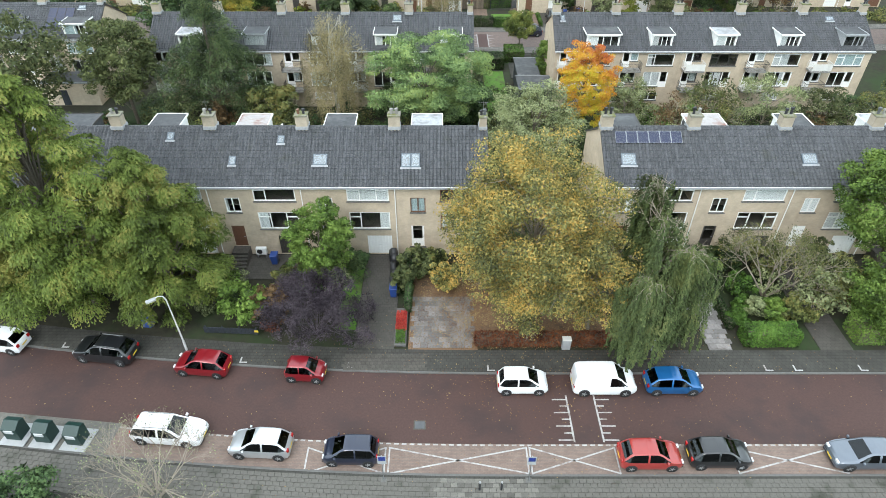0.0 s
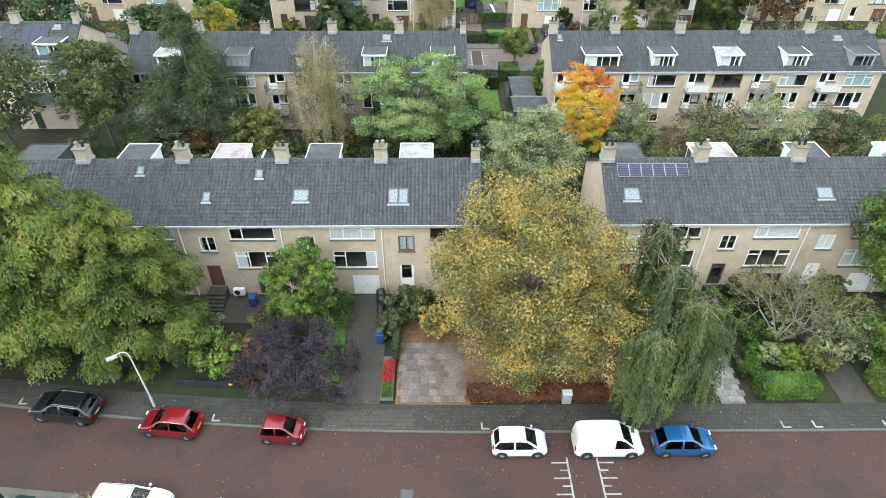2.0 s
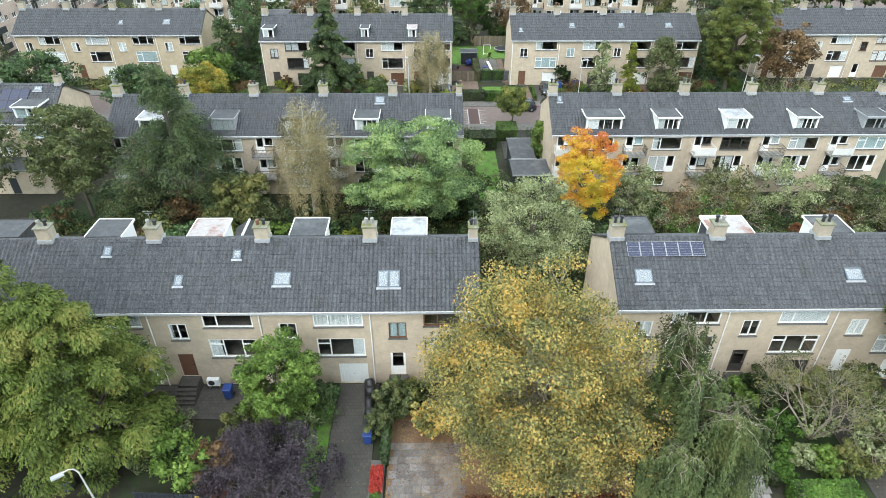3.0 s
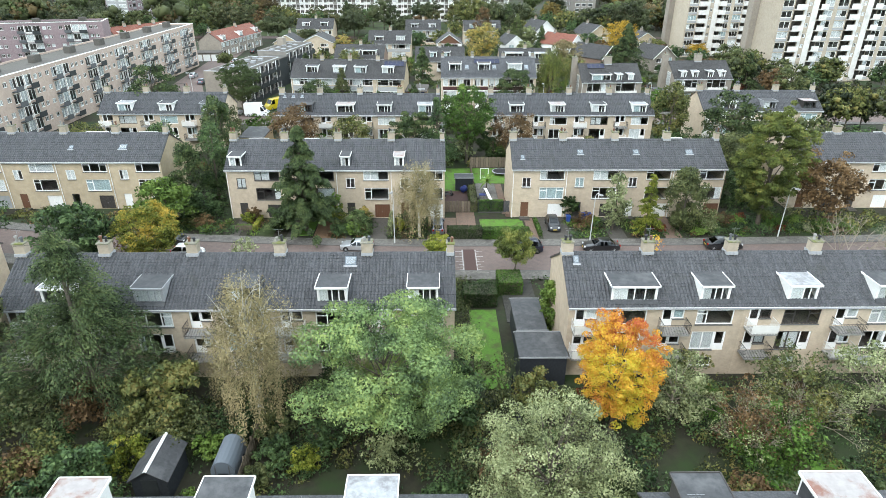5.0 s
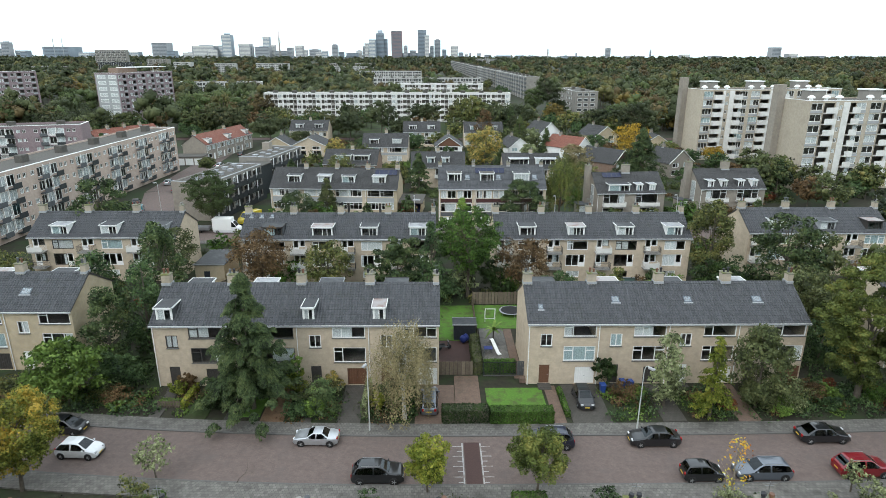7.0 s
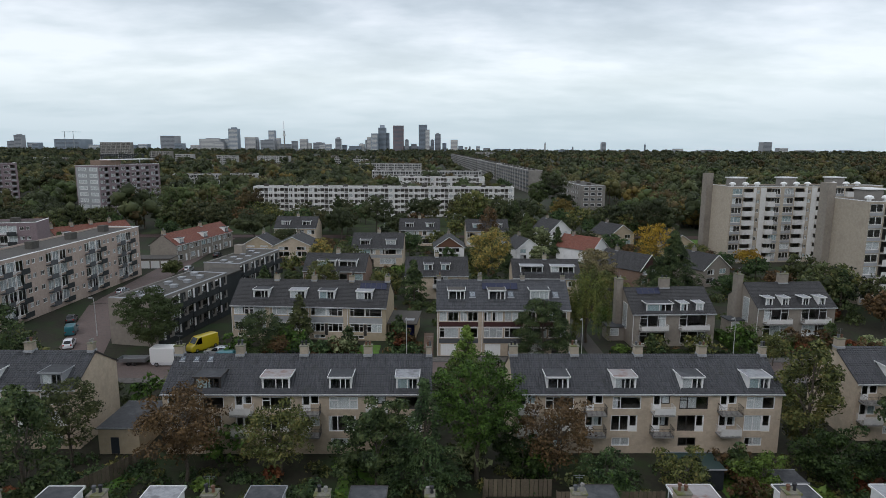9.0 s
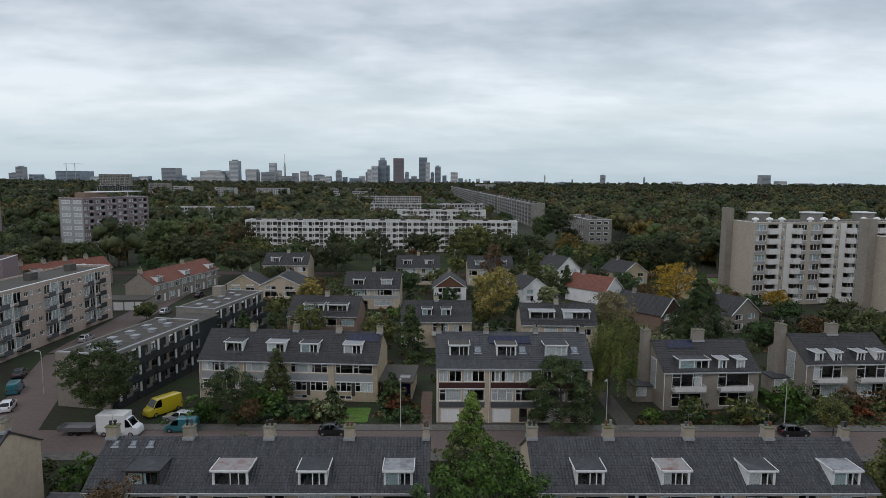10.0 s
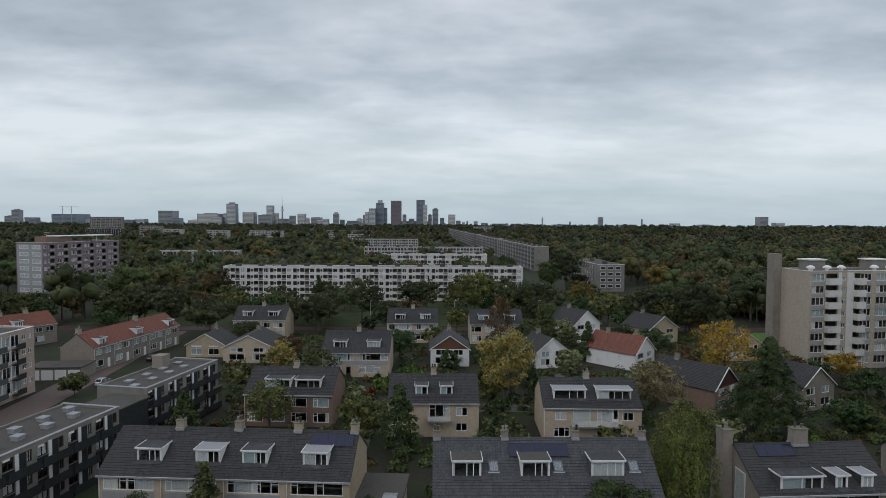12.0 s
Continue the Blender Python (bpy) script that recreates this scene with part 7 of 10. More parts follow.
# ---------------------------------------------------------------- trees of the gardens between the terraces
tree(-25.4, 69.0, 16.2, 9.2, "cone", "conifer", 66000, 0.12, 31, "tall dark spruce behind the terrace", limbs=40)
tree(-35.6, 68.0, 12.0, 4.6, "round", "weep", 24000, 0.13, 32, "broad dark green garden tree")
tree(-11.2, 66.6, 14.0, 3.3, "birchweep", "birch", 36000, 0.08, 33, "tan autumn birch with hanging twigs", bark="bark_pale", limbs=26)
tree(-1.0, 64.6, 11.8, 6.5, "plate", "bluegreen", 60000, 0.1, 34, "broad blue-green garden tree with open crown", limbs=34)
tree(16.4, 65.2, 11.0, 3.3, "low", "orange", 34000, 0.08, 35, "orange and yellow autumn tree", limbs=22)
tree(9.6, 55.6, 9.8, 5.0, "round", "greygreen", 30000, 0.08, 36, "grey-green willow-like tree between the terraces", limbs=44)
tree(-19.0, 66.5, 5.5, 3.2, "bush", "mixed", 5000, 0.17, 37, "low garden tree turning yellow")
tree(-22.0, 58.6, 4.2, 3.0, "bush", "dark", 4200, 0.16, 38, "dark green bush over a lawn")
tree(3.5, 66.5, 5.5, 3.0, "bush", "dark", 5000, 0.17, 39, "dark evergreen bush by the terrace")
tree(11.0, 67.0, 4.5, 2.2, "bush", "mixed", 3500, 0.15, 40, "small tree with yellow and brown leaves")
tree(14.0, 79.0, 6.0, 1.5, "column", "green", 5000, 0.14, 41, "bright green climber against the gable")
GARDEN_A = [(21.5, 66.5, 6.0, 3.2), (26.5, 63.5, 5.2, 3.4), (31.5, 66.0, 5.6, 3.0), (38.0, 66.5, 6.5, 3.6), (44.0, 65.0, 5.5, 3.4), (50.0, 64.0, 6.5, 3.6), (57.0, 66.0, 8.0, 4.0)]
for i, (x, y, h, r) in enumerate(GARDEN_A):
    if i in (1, 2, 4):
        twig_tree(x, y - 0.5, h + 0.6, r + 1.4, "grey half-bare garden bush with fine twigs", 240 + i, "greygreen", 1800, 0.07, stems=7)
    tree(x, y, h, r, "bush", ["greygreen", "brown", "mixed", "greygreen", "weep", "mixed", "dark"][i % 7], 5500 if i not in (1, 2) else 3000, 0.11, 50 + i % 4, "grey and brown garden bush losing its leaves", bark="twig", limbs=34)
# second street
tree(-14.7, 103.9, 14.8, 5.4, "cone", "conifer", 90000, 0.15, 61, "dark spruce in a front garden", limbs=40)
tree(0.6, 102.0, 11.3, 3.0, "birchweep", "birch", 22000, 0.09, 62, "thin birch with hanging tan-green leaves", bark="bark_pale", limbs=24)
tree(-30.2, 91.9, 8.8, 3.9, "round", "maple", 20000, 0.11, 63, "orange-yellow street tree at the kerb", limbs=24)
tree(-38.0, 91.0, 9.0, 4.2, "round", "dark", 8000, 0.2, 64, "dark green street tree at the bend")
tree(-33.5, 104.6, 6.8, 4.2, "round", "green", 8000, 0.19, 65, "green garden tree beside the yellow terrace")
tree(30.6, 101.9, 9.0, 2.3, "cone", "yellowgreen", 7500, 0.15, 66, "slim tree with yellow-green leaves")
tree(26.8, 104.0, 8.0, 1.9, "column", "greygreen", 3200, 0.15, 67, "slender grey-green garden tree")
tree(36.0, 103.6, 8.6, 2.8, "column", "weep", 9000, 0.15, 68, "garden tree with brownish leaves")
tree(47.2, 105.0, 17.0, 4.7, "low", "turning", 60000, 0.12, 69, "large street tree turning yellow", limbs=30)
tree(54.5, 104.0, 10.5, 4.2, "round", "brown", 5500, 0.2, 70, "brown autumn tree by the street", limbs=24)
tree(3.0, 91.3, 5.0, 1.9, "round", "yellowgreen", 8000, 0.1, 71, "small green street tree at the kerb")
tree(11.9, 91.2, 6.0, 2.3, "round", "turning", 11000, 0.1, 72, "green street tree by the crossing")
tree(-19.9, 93.3, 3.8, 1.6, "round", "greygreen", 700, 0.14, 73, "small pollarded street tree", limbs=16)
twig_tree(-13.1, 92.6, 3.0, 1.6, "bare young street tree in the verge", 74, stems=1, bark="bark")
tree(27.8, 91.2, 5.2, 1.3, "column", "orange", 160, 0.12, 75, "young tree with a few orange leaves", bark="twig", limbs=20)
tree(37.5, 91.0, 3.0, 0.9, "round", "greygreen", 350, 0.12, 76, "slim young street tree in the verge")
twig_tree(52.0, 93.0, 8.0, 5.0, "pale bare tree with spreading twigs", 77, "mixed", 300, 0.08)
tree(-37.0, 98.5, 5.0, 1.4, "column", "brown", 500, 0.14, 78, "young rust-brown street tree", limbs=12)
# gardens between the second and third streets
tree(8.4, 133.6, 13.8, 4.6, "round", "hedge", 18000, 0.17, 81, "tall green trees behind a fence", limbs=30)
tree(3.0, 130.4, 12.4, 4.4, "cone", "dark", 15000, 0.2, 82, "dark green conifer in a garden", limbs=24)
tree(-1.8, 131.4, 9.6, 4.2, "bush", "conifer", 13000, 0.19, 83, "dense evergreen tree in a garden", limbs=18)
tree(13.0, 133.4, 6.0, 2.8, "bush", "darkhedge", 5000, 0.18, 84, "dark evergreen bushes by a fence")
tree(16.5, 133.5, 9.0, 3.8, "round", "brown", 6000, 0.17, 85, "reddish brown autumn tree before the terrace", limbs=34)
tree(-21.5, 133.5, 10.0, 4.6, "round", "brown", 8000, 0.18, 86, "brown autumn tree before the terrace", limbs=34)
tree(-12.0, 134.0, 8.0, 3.8, "round", "mixed", 6000, 0.18, 87, "garden tree with thin brown-green leaves", limbs=26)
tree(-32.0, 125.0, 13.5, 2.9, "column", "conifer", 9000, 0.22, 88, "tall dark cypress beside the terrace", limbs=22)
tree(-35.0, 136.5, 9.5, 3.6, "round", "weep", 5500, 0.19, 89, "thin garden tree by the gable", limbs=26)
tree(-52.0, 149.0, 14.5, 5.5, "layer", "conifer", 8500, 0.26, 90, "wide dark pine between the terraces", limbs=34)
tree(46.0, 139.5, 13.0, 3.2, "column", "mixed", 9000, 0.22, 91, "tall column-shaped tree turning rusty", limbs=22)
tree(45.0, 132.0, 6.5, 4.2, "bush", "darkhedge", 6000, 0.2, 92, "dense dark evergreen bush")
tree(53.0, 130.5, 13.5, 5.0, "layer", "conifer", 8000, 0.25, 93, "wide dark pine in a garden", limbs=30)
tree(51.5, 122.5, 8.5, 4.6, "layer", "weep", 6000, 0.2, 94, "blue-grey cedar with spreading layers", limbs=26)
tree(28.0, 129.0, 6.0, 3.2, "bush", "mixed", 4500, 0.17, 95, "low garden trees with faded leaves")
tree(20.5, 130.0, 5.0, 3.0, "bush", "dark", 4500, 0.17, 96, "dark green garden bush")
tree(-8.0, 126.0, 4.2, 2.8, "bush", "dark", 4000, 0.17, 97, "dark green garden bush")
tree(36.5, 131.0, 4.5, 2.6, "bush", "green", 3500, 0.17, 98, "rounded green garden bush")
tree(-43.0, 128.0, 8.0, 3.6, "column", "dark", 6000, 0.22, 99, "dark conifers between the gardens")
tree(-57.0, 130.0, 8.0, 4.2, "round", "mixed", 5500, 0.2, 100, "garden tree with faded leaves")
tree(-30.2, 116.0, 11.5, 2.6, "column", "dark", 9000, 0.17, 120, "tall dark conifer hedge between terraces", limbs=16)
tree(-32.6, 112.0, 9.5, 2.4, "column", "conifer", 8000, 0.17, 121, "dark conifer between terraces", limbs=16)
tree(-29.6, 108.0, 4.2, 2.4, "bush", "dark", 5000, 0.13, 122, "broad dark bush beside the gable", limbs=14)
tree(47.5, 112.5, 6.0, 3.0, "bush", "dark", 6000, 0.14, 123, "dark bush under the large tree", limbs=14)
tree(49.0, 120.0, 9.0, 3.6, "round", "weep", 8000, 0.17, 124, "dull green garden tree behind the large tree", limbs=18)
# third street
tree(-24.6, 173.2, 6.8, 4.6, "layer", "conifer", 20000, 0.13, 101, "dark spreading pine in a front garden", limbs=30)
tree(-19.4, 177.3, 9.0, 2.3, "cone", "weep", 6500, 0.19, 102, "grey-green spruce in a front garden", limbs=26)
tree(21.3, 168.8, 10.6, 4.6, "layer", "conifer", 34000, 0.13, 103, "large dark pine before the houses", limbs=34)
tree(30.6, 178.5, 14.8, 3.6, "birchweep", "turning", 24000, 0.15, 104, "grey-green birch between the houses", limbs=30)
tree(-41.4, 169.4, 11.6, 4.9, "round", "wood_green", 22000, 0.17, 105, "broad green tree before the gallery flats", limbs=30)
tree(8.5, 159.0, 9.0, 2.8, "cone", "green", 7000, 0.2, 106, "bright green conifer at the street corner", limbs=20)
tree(-21.0, 169.5, 4.2, 1.7, "round", "brown", 1200, 0.15, 107, "small brown street tree", limbs=16)
tree(57.5, 167.0, 5.0, 2.4, "round", "mixed", 3000, 0.16, 108, "small street tree with thinning leaves", limbs=14)
tree(17.1, 224.0, 14.6, 4.9, "round", "yellow", 12000, 0.24, 109, "tall yellow-green tree among the houses", limbs=24)
tree(92.0, 244.0, 6.0, 3.6, "round", "gold", 5000, 0.2, 110, "golden autumn tree by the flats", limbs=22)
tree(58.0, 211.0, 15.8, 8.6, "cone", "conifer", 60000, 0.23, 111, "broad dark conifer among the houses", limbs=30)
tree(-21.3, 209.6, 9.0, 4.0, "round", "mixed", 6000, 0.2, 112, "garden tree before the brown house")
tree(41.0, 201.0, 8.0, 4.0, "round", "mixed", 6500, 0.2, 114, "garden tree with yellowing leaves")
tree(-33.5, 207.0, 8.0, 3.2, "cone", "conifer", 5000, 0.22, 115, "dark conifer beside the gallery flats")

# ---------------------------------------------------------------- filling growth: gardens
KEEP_OUT = [(-73, 72, -41, 86), (-36, 42, 4.6, 53), (13, 42, 54, 53), (-36, 71, 4.5, 82.5), (13.6, 71, 53, 82.5), (-28, 107, 5.5, 118.5), (12, 107, 44.5, 118.5), (-68, 111, -35, 122), (53, 110, 78, 121.5), (-28, 138, 5.5, 149), (11.5, 138, 44.5, 149), (-67, 139, -34, 150), (52, 141, 77, 152)]
KEEP_OUT_B = [(-34, 176, -3, 194), (-4, 180, 4, 192), (3, 170, 28, 183), (33, 174, 55, 188), (57, 178, 78, 192), (-54, 172, -32, 226), (-29, 212, -10, 227), (-22, 247, -4, 263), (-4, 208, 13, 222), (19, 205, 38, 219), (-55, 286, -36, 301), (-10, 282, 7, 296), (13, 280, 31, 294), (2, 254, 14, 268), (25, 253, 36, 266), (39, 282, 51, 297)]
KEEP_OUT_C = [(43, 250, 55, 267), (60, 281, 73, 296), (48, 220, 59, 237), (66, 221, 78, 235), (75, 260, 87, 274), (-58, 264, -46, 276), (-46, 258, -32, 272), (84, 245, 140, 300), (92, 205, 150, 245), (-108, 125, -60, 240), (-90, 232, -58, 310), (-125, 255, -90, 300), (-72, 160, -46, 300), (-160, 230, -100, 262), (-150, 315, -95, 365)]
PAVED = [(8.7, 100.8, 21.2, 108), (1.4, 100.8, 5.7, 108.2), (4.2, 100.6, 8.8, 109.2), (-21.2, 101, -18.8, 108.2), (-13.6, 101, -11, 108.2), (-6.1, 101, -3.5, 108.2), (-17.2, 101, -13.8, 108.2), (-24.5, 101, -22, 108.2), (25.8, 101, 28.3, 108.2), (33.2, 101, 35.7, 108.2), (3.8, 109, 15.2, 130.5), (5.8, 70, 9.2, 84), (9.8, 70, 14, 90), (-9.1, 171.5, -5.3, 177), (1.8, 170, 3.9, 184), (29.4, 170, 32.4, 184), (-2.3, 32, 3.3, 40.6), (-5.9, 31, -2.2, 43), (20.2, 31, 22.3, 39), (-18.5, 58.2, -15.2, 62.6), (-13.5, 59.6, -11.2, 63.2)]
STREETS = [(20, 33.5), (90, 101.8), (159, 171), (301, 310)]


def free(x, y, pad=0.0):
    for a in KEEP_OUT + KEEP_OUT_B + KEEP_OUT_C + PAVED:
        if a[0] - pad < x < a[2] + pad and a[1] - pad < y < a[3] + pad:
            return False
    b = bend1(x) if y < 40 else bend2(x) if y < 120 else 0
    return not any(lo < y - b < hi for lo, hi in STREETS)


SHRUBS = [("bush", 1.6, 1.3, "dark"), ("bush", 2.2, 1.6, "mixed"), ("bush", 1.2, 1.1, "green"), ("bush", 2.8, 1.9, "hedge"), ("bush", 1.8, 1.5, "greygreen"), ("bush", 3.4, 2.2, "weep"), ("cone", 3.2, 1.1, "conifer"), ("bush", 2.0, 1.5, "brown"), ("bush", 1.0, 0.9, "redhedge")]


def fill(n, x0, y0, x1, y1, sizes=(0, 9), seed=1, pad=0.6, scale=(0.8, 1.3), label="garden shrub with {}", leaves=420, size=0.19):
    q = random.Random(seed)
    made = 0
    for _ in range(n * 6):
        if made >= n:
            break
        x, y = q.uniform(x0, x1), q.uniform(y0, y1)
        if not free(x, y, pad):
            continue
        kd, h, r, lf = SHRUBS[q.randrange(*sizes)]
        tree(x, y, h, r, kd, lf, leaves, size, q.randrange(2), label.format(LEAF[lf].name.replace("_", " ")), limbs=6, name="shrub", rot=q.uniform(0, 360), scale=q.uniform(*scale))
        made += 1


fill(46, -40, 53.2, 54, 71, seed=2, scale=(1.0, 1.7), leaves=1400, size=0.09)
fill(26, -36, 33.6, 40, 42, seed=3, scale=(0.6, 1.1), leaves=1000, size=0.095)
fill(24, -40, 82.6, 56, 90, seed=4, scale=(0.7, 1.3), leaves=1000, size=0.1)
fill(46, -66, 101.4, 60, 107.6, seed=5, scale=(0.6, 1.15), pad=0.2, leaves=1000, size=0.1)
fill(40, -66, 119, 60, 138, seed=6, scale=(0.9, 1.8))
fill(26, -60, 149.5, 60, 159, seed=7, scale=(0.8, 1.5))
fill(44, -34, 171, 80, 178, seed=8, scale=(0.9, 1.7))
fill(20, -34, 188, 90, 212, seed=9, scale=(1.0, 2.0))
fill(16, -40, 222, 90, 258, seed=10, scale=(1.2, 2.4))



def undergrowth(n, x0, y0, x1, y1, per, size, leaf, seed, label, low=0.5, high=2.2, pad=0.3):
    """Shrubs and ground cover that run into one another, one mesh."""
    rs, c = np.random.RandomState(seed), []
    for _ in range(n * 6):
        x, y = rs.uniform(x0, x1), rs.uniform(y0, y1)
        if len(c) < n and free(x, y, pad):
            c.append((x, y, rs.uniform(low, high) * rs.uniform(0.6, 1.0), rs.uniform(0.7, 1.7)))
    c = np.array(c)
    d = rs.normal(size=(len(c), per, 3))
    d /= np.linalg.norm(d, axis=2, keepdims=True)
    d[:, :, 2] = np.abs(d[:, :, 2])
    s = np.stack([c[:, 3], c[:, 3], c[:, 2]], 1)[:, None]
    pts = d * s * rs.uniform(0.55, 1.05, (len(c), per, 1))
    pts[:, :, :2] += c[:, None, :2]
    solid("undergrowth", leaf_mesh("undergrowth", pts.reshape(-1, 3), d.reshape(-1, 3), size, LEAF[leaf], rs, 0.8), None, label, "shrubs", kind="stuff")


undergrowth(620, -46, 188, 92, 300, 70, 0.3, "wood_green", 61, "green ground cover between the houses")
undergrowth(330, -46, 188, 92, 300, 60, 0.28, "weep", 62, "dull green shrubs between the houses")
undergrowth(150, -46, 188, 92, 300, 60, 0.28, "brown", 63, "brown shrubs between the houses")
undergrowth(420, -40, 53.3, 54, 71, 120, 0.12, "dark", 70, "dense green garden planting behind the terrace", 0.5, 2.2)
undergrowth(240, -40, 53.3, 54, 71, 120, 0.11, "mixed", 71, "olive and yellow garden planting", 0.5, 2.0)
undergrowth(90, 4.4, 53, 6.1, 90, 90, 0.11, "weep", 81, "shrub border along the long lawn", 0.5, 1.6, 0.0)
undergrowth(90, -66, 101.2, 60, 107.4, 90, 0.12, "green", 72, "fresh green front garden plants", 0.3, 1.0, 0.1)
undergrowth(120, -66, 101.2, 60, 107.4, 90, 0.13, "dark", 73, "dark green front garden plants", 0.4, 1.3, 0.1)
undergrowth(60, -66, 101.2, 60, 107.4, 90, 0.12, "brown", 74, "brown front garden plants", 0.3, 0.9, 0.1)
undergrowth(120, -40, 83.0, 56, 89.8, 80, 0.14, "dark", 75, "dark garden planting before the second street", 0.4, 1.4)
undergrowth(80, -36, 103, -26.5, 138, 110, 0.16, "dark", 76, "dense planting beside the yellow terrace", 0.6, 2.4)
undergrowth(80, 44.8, 104, 54, 141, 110, 0.16, "dark", 77, "dense planting between the terraces", 0.6, 2.4)
undergrowth(60, -72, 100, -34, 112, 90, 0.16, "mixed", 78, "front gardens of the yellow terrace", 0.4, 1.2, 0.1)
undergrowth(60, 54, 100, 90, 112, 90, 0.16, "mixed", 79, "front gardens at the end of the street", 0.4, 1.4, 0.1)
undergrowth(60, 78, 190, 125, 250, 60, 0.3, "wood_deep", 80, "shrubs at the foot of the tall flats", 0.6, 2.2)
undergrowth(150, -34, 171.3, 92, 178, 70, 0.2, "dark", 64, "dark green front garden planting", 0.4, 1.2)
undergrowth(110, -34, 171.3, 92, 178, 70, 0.2, "brown", 65, "brown and red front garden planting", 0.4, 1.1)
undergrowth(170, -110, 172, -44, 260, 60, 0.28, "dark", 66, "shrubs along the flats", 0.4, 1.4)
undergrowth(150, -66, 150, 90, 159, 70, 0.2, "wood_deep", 67, "dark garden planting behind the terrace", 0.5, 1.8)
undergrowth(200, -66, 119, 90, 138, 80, 0.18, "dark", 68, "dark garden planting between the terraces", 0.4, 1.5)
undergrowth(140, -66, 119, 90, 138, 80, 0.18, "mixed", 69, "faded garden planting between the terraces", 0.4, 1.4)

MID = [("round", 9.0, 4.4, "dark", 200), ("round", 11.0, 5.0, "wood", 201), ("round", 10.0, 5.0, "mixed", 202), ("round", 8.0, 4.0, "brown", 203), ("cone", 12.0, 4.0, "conifer", 204), ("round", 12.0, 5.4, "weep", 205), ("round", 8.5, 4.2, "yellow", 206)]


def grove(n, x0, y0, x1, y1, seed, weights=(5, 6, 5, 2, 1, 5, 1), scale=(0.8, 1.25), pad=2.0, leaves=1900, size=0.38):
    q = random.Random(seed)
    made = 0
    for _ in range(n * 5):
        if made >= n:
            break
        x, y = q.uniform(x0, x1), q.uniform(y0, y1)
        if not free(x, y, pad) or (52 < x < 80 and 160 < y < 182):
            continue
        kd, h, r, lf, sd = q.choices(MID, weights)[0]
        tree(x, y, h, r, kd, lf, leaves, size, sd, "broad tree with {} at the edge of the houses".format(LEAF[lf].name.replace("_", " ")), limbs=10, rot=q.uniform(0, 360), scale=q.uniform(*scale))
        made += 1


